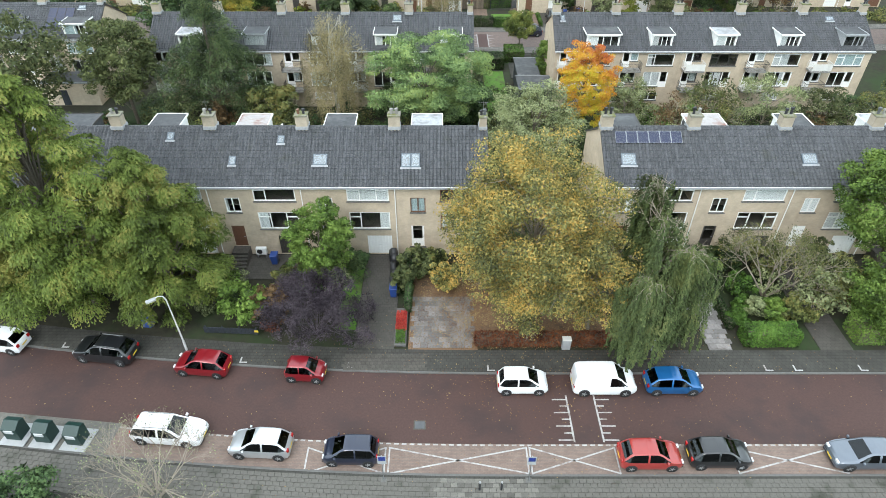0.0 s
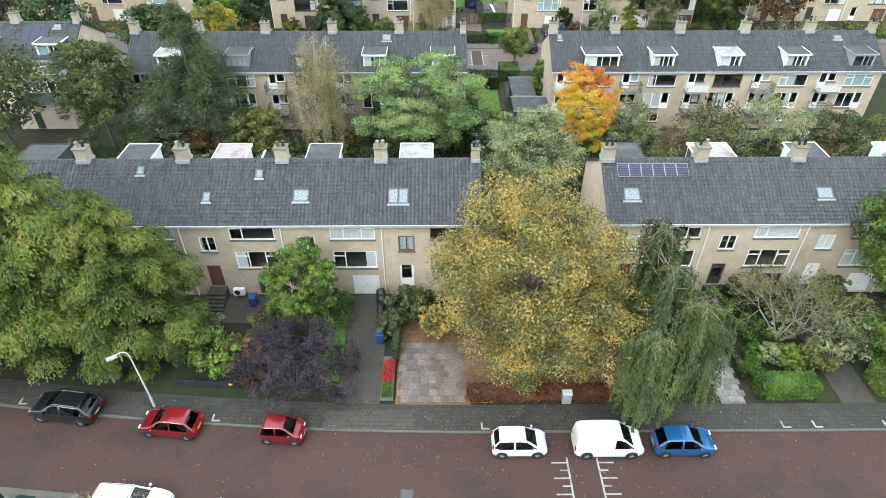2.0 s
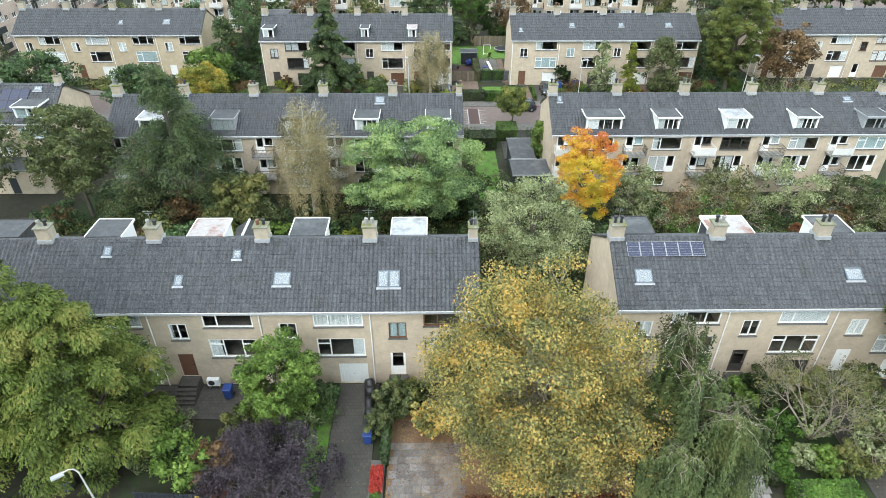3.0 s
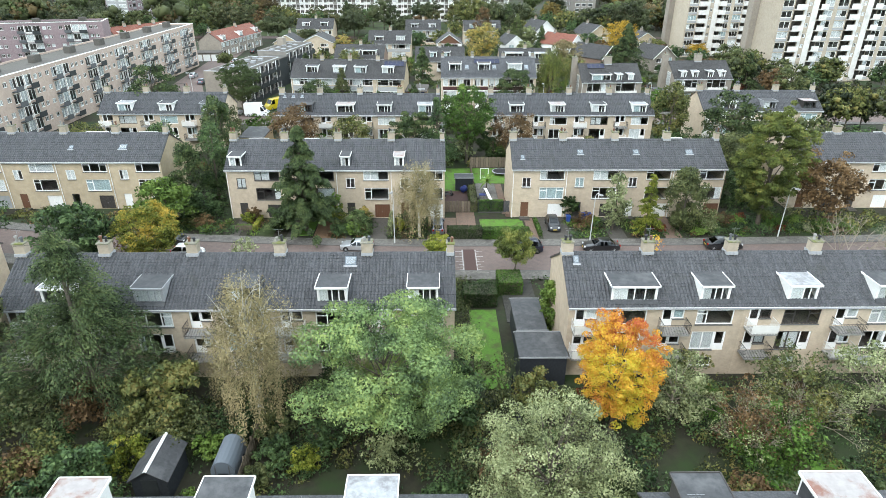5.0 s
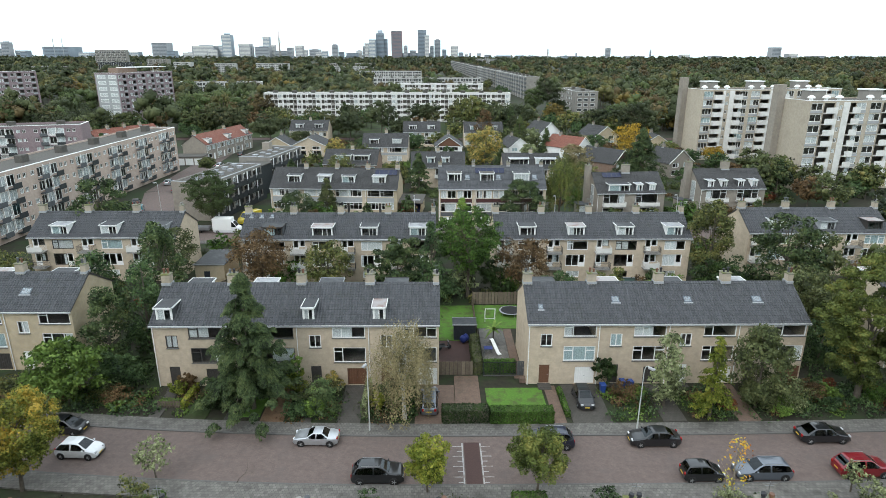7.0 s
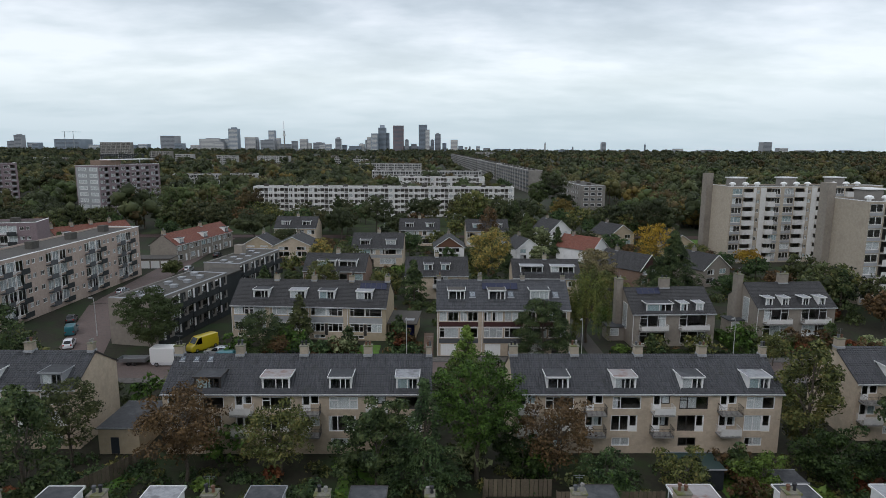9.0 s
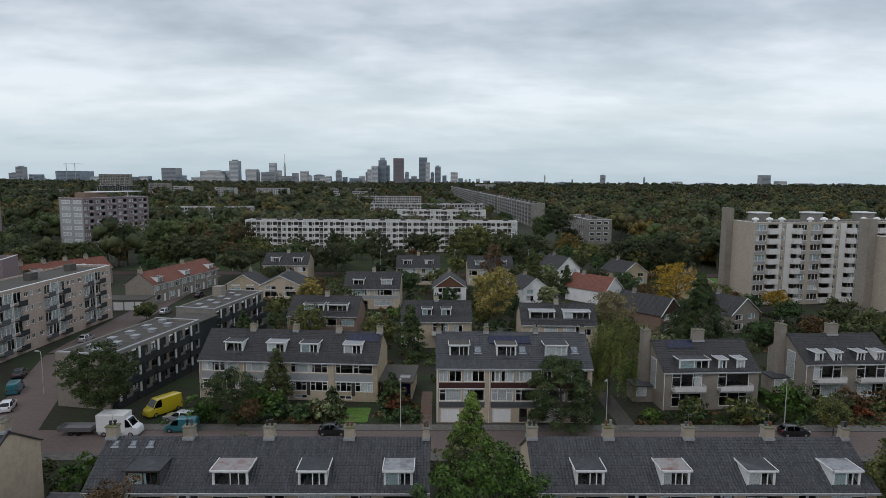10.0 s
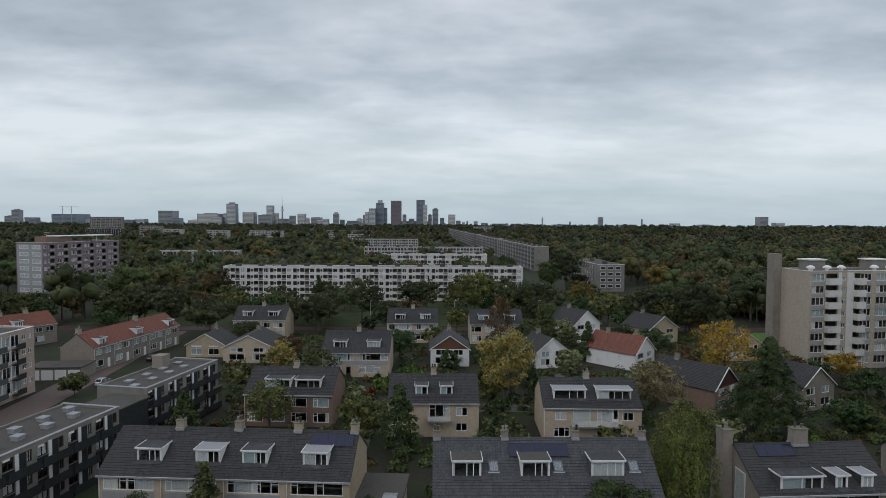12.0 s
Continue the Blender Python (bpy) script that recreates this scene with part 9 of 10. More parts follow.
car(-9.5, 167.6, 0, "hatch", "black", "dark hatchback at the kerb of the third street")
car(52.5, 167.5, 0, "hatch", "black", "black car near the street lamp")
car(-62.5, 183.5, 112, "van", "teal", "teal van in the side street")
car(-66.8, 191.0, 112, "hatch", "black", "dark car in the side street")
car(-58.5, 176.0, 112, "hatch", "white", "white car in the side street")
car(-63.0, 205.0, 95, "hatch", "grey", "grey car at the gallery flats")
car(-68.5, 214.0, 90, "hatch", "silver", "silver car before the brick flats")
car(-63.5, 240.0, 88, "hatch", "silver", "pale car by the red-roofed row")
car(-63.4, 262.0, 88, "hatch", "black", "black car by the red-roofed row")
tk = car(-37.6, 167.4, 0, "bigvan", "white", "white box truck on the third street")
part("cargo_box", Geo().block(-2.7, -1.05, 0.7, 1.0, 1.05, 3.0, 0.05), M["white"], tk)
tl = thing("trailer", "open grey trailer parked behind the truck", "trailer", m=pose(-43.4, 167.6, 0))
part("bed", Geo().box(-2.2, -0.95, 0.6, 2.2, 0.95, 0.72), M["metal"], tl)
for a in ((-2.2, -0.95, 2.2, -0.9), (-2.2, 0.9, 2.2, 0.95), (-2.2, -0.9, -2.15, 0.9), (2.15, -0.9, 2.2, 0.9)):
    part("side_board", Geo().box(a[0], a[1], 0.72, a[2], a[3], 1.15), M["metal"], tl)
for sx in (-0.5, 0.5):
    for sy in (-1, 1):
        part("wheel", wheel_meshes(0.3, 0.2)[0], None, tl, "", pose(sx, sy * 0.85, 0.295))


# ---------------------------------------------------------------- street furniture
def lamp_post(x, y, h, arm, label, z=0.09):
    t = thing("street_lamp", label, "street lamp", "street lamps", pose(x, y, z))
    part("base", Geo().tube((0, 0, -0.05), (0, 0, 0.9), 0.09, 0.085, 8), M["lamp_post"], t)
    pts = [(0, 0, 0.9), (arm[0] * 0.08, arm[1] * 0.08, h * 0.9), (arm[0] * 0.2, arm[1] * 0.2, h * 0.97), (arm[0] * 0.45, arm[1] * 0.45, h), (arm[0], arm[1], h - 0.1)]
    post = Geo()
    for (pa, pb), (ra, rb) in zip(zip(pts, pts[1:]), ((0.065, 0.042), (0.042, 0.038), (0.038, 0.034), (0.034, 0.03))):
        post.tube(pa, pb, ra, rb, 8)
    part("post", post, M["lamp_post"], t)
    hd = part("lamp_head", Geo().block(-0.14, -0.32, 0, 0.14, 0.32, 0.14, 0.05), M["panel_grey"], t, "", pose(arm[0], arm[1], h - 0.16, 0, 0, math.degrees(math.atan2(-arm[0], arm[1]))))
    part("diffuser", Geo().block(-0.1, -0.26, -0.05, 0.1, 0.26, 0.0, 0.01), M["headlight"], hd)


lamp_post(-18.2, 32.0, 5.6, (-0.8, -0.6), "pale street lamp with a leaning arm over red cars", 0.2)
lamp_post(16.0, 32.0, 6.0, (0.6, -1.4), "pale street lamp inside the weeping beech")
lamp_post(-2.6, 99.9, 7.2, (-0.2, -0.5), "slim street lamp on the second street")
lamp_post(22.7, 99.6, 7.0, (0.5, -0.6), "street lamp with a blue band beside a driveway")
lamp_post(48.3, 101.5, 7.0, (0.6, -0.6), "street lamp under the large tree")
lamp_post(-0.6, 169.6, 7.0, (0.0, -0.5), "slim street lamp before the carport")
lamp_post(27.7, 169.6, 7.0, (-0.4, -0.6), "street lamp before the pair of houses")
lamp_post(52.3, 169.4, 7.2, (-0.8, -0.6), "street lamp by a hedge")
lamp_post(-57.0, 182.0, 7.0, (-0.8, 0.2), "street lamp in the side street")
for i in range(7):
    lamp_post(-70 + i * 27.0, 311.0, 8.5, (0.4, -1.2), "tall lamp along the woodland road", 0.0)
lamp_post(-9.0, 41.2, 7.0, (0.0, -0.4), "white garden lamp post before the terrace", 0.0)


def sign_post(x, y):
    t = thing("parking_sign", "blue and white parking sign on a grey post", "sign", "parking signs", pose(x, y, 0.085))
    part("post", Geo().tube((0, 0, -0.05), (0, 0, 2.6), 0.035, 0.035, 8), M["metal"], t)
    part("panel", Geo().box(-0.26, -0.03, 1.75, 0.26, -0.008, 2.55), M["panel_grey"], t)
    part("symbol", Geo().box(-0.2, -0.045, 2.1, 0.2, -0.032, 2.48), M["blue_paint"], t)
    part("footing", Geo().block(-0.18, -0.18, -0.02, 0.18, 0.18, 0.05, 0.02), M["kerb"], t)


sign_post(-2.95, 21.65)
sign_post(5.8, 21.6)
for x in (2.8, 4.1):
    t = thing("bollard", "short dark bollard on the pavement", "bollard", "bollards", pose(x, 21.0, 0.085))
    part("post", Geo().tube((0, 0, -0.05), (0, 0, 0.8), 0.07, 0.06, 8), M["plastic"], t)
    part("cap", Geo().tube((0, 0, 0.8), (0, 0, 0.9), 0.075, 0.03, 8), M["panel_grey"], t)
for x, y in ((-26.7, 24.85), (-24.7, 24.65), (-22.65, 24.45)):
    t = thing("waste_container", "dark green street bin on a pale plate", "waste bin", "street bins", pose(x, y, 0.09, 0, 0, -6))
    part("plate", Geo().block(-0.85, -0.85, -0.02, 0.85, 0.85, 0.06, 0.02), M["panel_grey"], t)
    b = part("housing", Geo().extrude([(-0.45, 0.06), (0.45, 0.06), (0.45, 1.25), (0.1, 1.38), (-0.45, 1.05)], -0.5, 0.5), M["green_bin"], t)
    part("flap", Geo().box(-0.3, -0.5, 0.75, 0.3, -0.455, 1.0), M["headlight"], b, "pale flap with worn sticker")
patch("bin_pavement", -29.5, 22.6, -20.6, 26.2, 0.03, "slab", "grey paved area round the bins", rot=-6)
t = thing("utility_box", "grey utility cabinet at the hedge", "utility box", m=pose(9.7, 32.25, 0.09))
part("body", Geo().block(-0.3, -0.2, 0, 0.3, 0.2, 0.95, 0.03), M["panel_grey"], t)
part("lid", Geo().block(-0.33, -0.23, 0.95, 0.33, 0.23, 1.02, 0.02), M["panel_white"], t)
t = thing("utility_box", "blue-grey cabinet under the conifer", "utility box", m=pose(-21.9, 34.7, 0.05))
part("body", Geo().block(-0.35, -0.25, 0, 0.35, 0.25, 1.2, 0.04), PAINT["grey"], t)
part("lid", Geo().block(-0.38, -0.28, 1.2, 0.38, 0.28, 1.27, 0.02), M["panel_grey"], t)


def wheelie_bin(x, y, mat, label, rot=0.0):
    t = thing("wheelie_bin", label, "waste bin", "household bins", pose(x, y, 0.03, 0, 0, rot))
    g = Geo()
    g.v += [(-0.22, -0.25, 0.08), (0.22, -0.25, 0.08), (0.22, 0.25, 0.08), (-0.22, 0.25, 0.08), (-0.29, -0.34, 1.0), (0.29, -0.34, 1.0), (0.29, 0.34, 1.0), (-0.29, 0.34, 1.0)]
    g.f += [(0, 3, 2, 1), (4, 5, 6, 7), (0, 1, 5, 4), (1, 2, 6, 5), (2, 3, 7, 6), (3, 0, 4, 7)]
    part("body", g, M[mat], t)
    part("lid", Geo().block(-0.31, -0.38, 1.0, 0.31, 0.36, 1.08, 0.04), M[mat], t)
    for s in (-1, 1):
        part("wheel", Geo().tube((s * 0.2, 0.3, 0.1), (s * 0.26, 0.3, 0.1), 0.1, 0.1, 10), M["rubber"], t)


wheelie_bin(-3.35, 37.9, "blue_bin", "blue wheelie bin on the driveway")


def covered(x, y, l, w, h, label, rot=0.0):
    """Something long under a weatherproof cover that sags between its high points."""
    c = thing("covered_bicycle", label, "covered bicycle", "covered things on the drive", pose(x, y, 0.03, 0, 0, rot))
    g, n, k = Geo(), 9, 10
    for i in range(n):
        t = i / (n - 1)
        hh = h * (0.72 + 0.28 * abs(math.cos(t * 5.2))) * (0.55 if i in (0, n - 1) else 1.0)
        ww = w * (0.5 if i in (0, n - 1) else 0.85 + 0.15 * math.sin(t * 9))
        for j in range(k + 1):
            a = math.pi * j / k
            g.v.append((ww / 2 * math.copysign(abs(math.cos(a)) ** 0.5, math.cos(a)), (t - 0.5) * l + 0.05 * math.sin(3 * a + i), hh * math.sin(a) ** 0.6))
    for i in range(n - 1):
        for j in range(k):
            a = i * (k + 1) + j
            g.f.append((a, a + 1, a + k + 2, a + k + 1))
    g.f += [tuple(range(k, -1, -1)), tuple((n - 1) * (k + 1) + j for j in range(k + 1))]
    part("cover", g, M["black_bin"], c, "grey-black weatherproof cover", None, "", True)


wheelie_bin(-3.4, 38.75, "black_bin", "black wheelie bin beside a blue one", 5)
covered(-3.45, 40.4, 2.0, 0.75, 1.25, "bicycle under a grey-black cover beside the drive", 4)
covered(-3.55, 42.1, 1.5, 0.85, 1.5, "tall thing under a black cover beside the garage", 8)
wheelie_bin(-13.8, 42.0, "blue_bin", "blue wheelie bin by the steps")
wheelie_bin(21.2, 106.5, "blue_bin", "blue wheelie bin beside a garage")
wheelie_bin(23.5, 107.3, "blue_bin", "blue wheelie bin before the terrace")
wheelie_bin(24.3, 107.2, "blue_bin", "blue wheelie bin before the terrace", 8)

# ---------------------------------------------------------------- front gardens and drives of the first street
patch("drive_1", -6.0, 32.0, -3.0, 43.2, 0.03, "drive", "dark paved driveway to the garage")
patch("lawn_1", -7.6, 34.2, -6.05, 42.6, 0.02, "grass", "narrow strip of lawn")
patch("patio_1", -1.95, 32.1, 3.2, 40.5, 0.02, "litter", "patio covered with fallen leaves")
patch("leaf_bed", 3.2, 33.0, 13.5, 42.8, 0.015, "litter", "ground under the tree covered with leaves")
patch("path_1", 20.4, 32.0, 22.1, 38.8, 0.03, "pale_slab", "pale paved garden path", rot=-1)
patch("path_2", 28.6, 32.0, 31.0, 43.0, 0.02, "drive", "dark paved drive beside the hedge")
patch("path_3", -13.6, 35.2, -12.2, 38.0, 0.03, "drive_red", "small red brick terrace", rot=20)
patch("drive_2", -20.4, 37.0, -17.2, 43.2, 0.02, "drive", "dark paved yard before the steps")
patch("yard_1", -17.0, 40.0, -10.5, 43.2, 0.025, "drive", "dark paved yard with a bench and bins")
bed = thing("flower_bed", "scarlet bedding plants in a long planter", "flower bed", m=pose(-2.55, 34.35, 0))
part("edging", Geo().block(-0.45, -1.9, 0, 0.45, 2.0, 0.18, 0.03), M["kerb"], bed)
rs_ = np.random.RandomState(5)
pp = rs_.uniform((-0.4, -0.5, 0.2), (0.4, 1.4, 0.55), (1500, 3))
part("bedding", leaf_mesh("bedding", pp, np.tile((0, 0, 1.0), (1500, 1)), 0.07, LEAF["scarlet"], rs_), None, bed)
pg = rs_.uniform((-0.35, -1.75, 0.15), (0.35, -0.55, 0.5), (500, 3))
part("green_bedding", leaf_mesh("green_bedding", pg, np.tile((0, 0, 1.0), (500, 1)), 0.07, LEAF["hedge"], rs_), None, bed, "low green plants at the end of the bed")
hedge(3.0, 32.4, 12.8, 33.2, 0.9, "redhedge", "low reddish hedge along the pavement")
hedge(23.0, 32.4, 27.0, 33.8, 1.25, "hedge", "clipped bright green hedge along the pavement", 420)
hedge(31.4, 32.6, 36.0, 34.5, 1.5, "green", "tall fresh green hedge")
hedge(-2.3, 36.0, -1.9, 42.5, 1.3, "dark", "narrow dark hedge beside the bins")
hedge(22.4, 34.2, 22.9, 38.8, 0.6, "darkhedge", "low hedge beside the path")
fence = thing("low_fence", "low dark fence along the pavement with a yellow notice", "fence", m=pose(-17.3, 33.8, 0.05, 0, 0, -3))
for i in range(14):
    part("slat", cached("slat", lambda: Geo().block(-0.13, -0.02, 0, 0.13, 0.02, 0.6, 0.02).mesh("slat", M["darkwood"])), None, fence, "", pose(i * 0.29, 0, 0.05))
for i in range(4):
    part("post", cached("fpost", lambda: Geo().block(-0.05, -0.05, 0, 0.05, 0.05, 0.75, 0.02).mesh("post", M["darkwood"])), None, fence, "", pose(i * 1.3, 0.05, 0))
part("notice", Geo().box(3.75, -0.05, 0.3, 4.05, -0.03, 0.5), M["plate"], fence)
cb = thing("street_cabinet", "small blue cabinet under a conifer beside the pavement", "cabinet", m=pose(-22.0, 34.6, 0, 0, 0, -6))
part("body", Geo().block(-0.3, -0.22, 0, 0.3, 0.22, 1.05, 0.03), M["blue_bin"], cb)
part("lid", Geo().block(-0.33, -0.25, 1.05, 0.33, 0.25, 1.12, 0.02), M["blue_bin"], cb)
ac = thing("air_conditioner", "white outdoor cooling unit at the wall", "air conditioner", m=pose(-15.1, 42.9, 0.4))
part("body", Geo().block(-0.45, -0.17, 0, 0.45, 0.17, 0.65, 0.03), M["white"], ac)
part("grille", Geo().tube((-0.12, -0.19, 0.33), (-0.12, -0.172, 0.33), 0.24, 0.24, 14), M["plastic"], ac)
part("stand", Geo().box(-0.4, -0.15, -0.4, -0.34, 0.15, 0).box(0.34, -0.15, -0.4, 0.4, 0.15, 0), M["metal"], ac)
for i, (x, y, h, r, lf) in enumerate([(-14.6, 35.4, 3.6, 2.0, "green"), (-12.4, 35.0, 3.8, 1.6, "brown"), (-1.6, 40.2, 3.0, 1.5, "weep"), (-0.4, 41.0, 2.4, 1.4, "mixed"), (0.9, 39.0, 2.6, 1.5, "yellow"), (20.5, 41.0, 2.6, 1.3, "darkhedge"), (24.4, 41.2, 2.4, 1.6, "darkhedge"), (24.2, 36.2, 1.3, 1.0, "hedge"), (25.0, 35.8, 1.6, 0.9, "greygreen"), (23.4, 35.0, 1.0, 0.8, "hedge"), (19.2, 36.5, 1.6, 1.2, "green"), (29.5, 36.5, 4.4, 2.4, "greygreen"), (22.0, 40.4, 2.6, 1.5, "green"), (24.6, 38.2, 1.8, 1.3, "hedge"), (26.2, 35.6, 1.5, 1.2, "green"), (28.0, 35.2, 2.2, 1.4, "mixed"), (18.6, 38.8, 2.4, 1.4, "green"), (18.2, 41.2, 2.6, 1.3, "darkhedge"), (27.4, 41.0, 3.0, 1.8, "mixed"), (31.6, 41.2, 3.2, 1.8, "weep"), (-17.2, 38.4, 2.4, 1.5, "green"), (-12.0, 38.6, 2.4, 1.4, "mixed"), (-6.6, 41.4, 1.8, 1.1, "dark"), (-2.6, 38.4, 2.6, 0.9, "weep"), (-22.5, 41.0, 2.8, 1.8, "green"), (5.5, 41.0, 2.4, 1.6, "dark"), (9.0, 41.2, 2.2, 1.5, "mixed")]):
    shrub(x, y, h, r, lf, 60 + i, leaves=2600)

# ---------------------------------------------------------------- road markings
def marking(name, quads, label, z=0.004):
    g = Geo()
    for x0, y0, x1, y1, w in quads:
        d = Vector((x1 - x0, y1 - y0)).normalized()
        n = Vector((-d.y, d.x)) * w / 2
        g.poly([(x0 - n.x, y0 - n.y, z), (x1 - n.x, y1 - n.y, z), (x1 + n.x, y1 + n.y, z), (x0 + n.x, y0 + n.y, z)])
    solid(name, g, M["line"], label, "road marking", "road markings", "structure")


def ladder(x, y0, y1, side, n=7, l=1.0):
    q = [(x, y0, x, y1, 0.12)]
    for i in range(n):
        y = y0 + (y1 - y0) * (i + 0.3) / n
        q.append((x, y, x + side * (l if i % 2 == 0 else l * 0.55), y, 0.1))
    return q


marking("road_marking", ladder(9.05, 24.3, 28.0, -1) + ladder(10.95, 24.3, 28.0, 1), "white ladder marking across the red street")
marking("road_marking", ladder(6.05, 91.6, 97.9, -1, 9, 0.9) + ladder(7.7, 91.6, 97.9, 1, 9, 0.9), "white ladder marking across the clinker street")
bay_lines = []
for a, b in ((-7.9, -3.0), (-2.75, 5.9), (6.1, 11.5), (18.8, 25.5)):
    bay_lines += [(a, 22.05, a, 23.95, 0.1), (b, 22.05, b, 23.95, 0.1), (a, 22.1, b, 23.9, 0.1), (a, 23.9, b, 22.1, 0.1)]
edge_dashes = []
for i in range(150):
    x = -42 + i * 0.5
    edge_dashes.append((x, 24.07 + bend1(x), x + 0.3, 24.07 + bend1(x + 0.3), 0.11))
marking("road_marking", edge_dashes, "row of pale edge stones beside the parking lane", 0.018)
marking("road_marking", bay_lines, "worn white crosses in the parking lane", 0.018)
lm = []
for x in (-27.5, -14.0, -6.2, 3.85, 23.7, 25.8, 30.5):
    b = bend1(x)
    lm += [(x, 30.05 + b, x, 30.6 + b, 0.12), (x, 30.1 + b, x + 0.5, 30.1 + b, 0.12)]
marking("road_marking", lm, "small white corner marks on the pavement", 0.098)
strip("crossing", 6.2, 7.6, 91.2, 98.0, 0.006, "asphalt_red", "red asphalt crossing strip", None, 0.01)
mh = thing("manhole_cover", "square iron manhole cover in the street", "manhole", m=pose(-0.9, 25.6, 0.0))
part("frame", Geo().box(-0.4, -0.35, -0.05, 0.4, 0.35, 0.004), M["drive"], mh)
part("lid", Geo().box(-0.32, -0.27, 0.004, 0.32, 0.27, 0.01), M["panel_dark"], mh)

# ---------------------------------------------------------------- gardens of the second street
patch("lawn_2", 8.9, 101.2, 14.9, 107.6, 0.02, "grass", "bright green front lawn")
hedge(4.3, 100.9, 8.8, 102.2, 1.5, "darkhedge", "dark clipped hedge along the pavement")
hedge(8.95, 100.8, 15.0, 102.0, 1.4, "hedge", "clipped green hedge before a lawn", 380)
shrub(21.6, 107.6, 3.7, 1.35, "darkhedge", 411, "dark round-clipped evergreen before the terrace", 5000, 0.1)
patch("path_4", 15.2, 101.0, 16.4, 108.0, 0.03, "drive_red", "brown paved garden path")
patch("drive_3", 17.0, 101.0, 20.9, 108.2, 0.03, "drive", "dark grey driveway")
hedge(16.5, 102.0, 16.9, 107.0, 0.5, "hedge", "low narrow hedge beside the drive")
patch("drive_4", 1.6, 101.0, 5.6, 108.2, 0.03, "drive_red", "brown clinker driveway")
patch("yard_2", 5.65, 102.4, 8.3, 110.2, 0.02, "drive_red", "paved yard behind the hedge")
patch("yard_4", 4.0, 110.5, 7.7, 118.9, 0.02, "asphalt_red", "red tiled yard behind a board fence")
patch("yard_5", 9.2, 111.2, 12.3, 122.4, 0.02, "slabs_pale", "grey paved patio with garden things")
patch("path_8", 12.34, 109.6, 13.35, 122.3, 0.025, "drive_red", "brown paved path along the gable")
patch("lawn_3", 3.8, 119.0, 8.8, 130.0, 0.015, "grass", "back lawn with a play house")
patch("lawn_4", 9.0, 122.5, 15.3, 130.2, 0.015, "grass", "back lawn with goal and trampoline")
hedge(9.0, 110.4, 12.5, 110.9, 1.7, "hedge", "clipped green hedge behind a black garden fence", 300)
hedge(7.85, 110.4, 8.75, 117.6, 1.6, "weep", "loose dull green hedge between two yards")
gf = thing("garden_fence", "black metal garden fence before a hedge", "fence", "garden fences", pose(8.9, 110.2, 0))
part("kerb_strip", Geo().box(0, -0.08, 0, 3.7, 0.06, 0.1), M["kerb"], gf)
for i in range(3):
    part("post", Geo().block(-0.04, -0.04, 0.1, 0.04, 0.04, 1.75, 0.01), M["panel_black"], gf, "", pose(0.05 + i * 1.8, 0, 0))
part("rail", Geo().box(0.09, -0.02, 0.2, 1.81, 0.02, 0.26).box(1.89, -0.02, 0.2, 3.61, 0.02, 0.26).box(0.09, -0.02, 1.6, 1.81, 0.02, 1.66).box(1.89, -0.02, 1.6, 3.61, 0.02, 1.66), M["panel_black"], gf)
for i in range(22):
    part("bar", cached("fence_bar", lambda: Geo().box(0, -0.01, 0.26, 0.025, 0.01, 1.6).mesh("bar", M["panel_black"])), None, gf, "", pose(0.15 + i * 0.157 + (0.06 if i > 10 else 0), 0, 0))
sg = thing("garden_gate", "dark grey boarded garden gate beside the gable", "gate", "", pose(12.65, 110.2, 0))
for i in range(4):
    part("board", Geo().block(0.01 + i * 0.19, -0.02, 0.05, 0.19 + i * 0.19, 0.02, 1.8, 0.008), M["panel_dark"], sg)
part("latch", Geo().box(0.62, -0.05, 0.95, 0.74, -0.021, 1.0), M["metal"], sg)
lw = solid("planter_box", Geo().block(12.75, 108.55, 0, 14.5, 109.3, 0.5, 0.03), M["drive_red"], "low brown brick planter at the end of a lawn", "planter")
pm = thing("potted_palm", "small garden palm with drooping fronds in a dark pot", "palm", "", pose(10.7, 118.1, 0.02))
part("pot", Geo().tube((0, 0, 0), (0, 0, 0.5), 0.28, 0.38, 12), M["panel_dark"], pm)
part("trunk", Geo().tube((0, 0, 0.45), (0.04, 0.03, 1.7), 0.09, 0.07, 7), M["bark"], pm)
for i in range(14):
    a, up = i * 2.4, 0.15 + 0.35 * (i % 3)
    fr = Geo()
    pts_ = [Vector((math.cos(a) * q, math.sin(a) * q, 1.7 + up * q * 2.2 - 0.85 * q * q)) for q in (0.05, 0.35, 0.7, 1.0, 1.2)]
    sd = Vector((-math.sin(a), math.cos(a), 0))
    for j in range(4):
        wa, wb = (0.1, 0.2, 0.17, 0.1, 0.02)[j:j + 2]
        fr.poly([pts_[j] - sd * wa, pts_[j + 1] - sd * wb, pts_[j + 1] + sd * wb, pts_[j] + sd * wa])
    part("frond", fr, LEAF["green"], pm)
tb = thing("garden_table", "small garden table with a bright blue cover", "table", "", pose(9.9, 115.6, 0.02))
part("tabletop", Geo().block(-0.5, -0.4, 0.66, 0.5, 0.4, 0.72, 0.02), M["blue_paint"], tb, "bright blue cover")
for sx in (-0.42, 0.42):
    for sy in (-0.32, 0.32):
        part("leg", Geo().tube((sx, sy, 0), (sx, sy, 0.66), 0.03, 0.03, 6), M["metal"], tb)
sl = thing("garden_slide", "white plastic garden slide on the patio", "slide", "", pose(10.35, 117.1, 0.02, 0, 0, 22))
part("chute", Geo().extrude([(0.0, 1.1), (-0.3, 1.1), (-1.9, 0.12), (-2.4, 0.1), (-2.4, 0.16), (-1.9, 0.18), (-0.28, 1.16), (0.0, 1.16)], -0.22, 0.22), M["white"], sl)
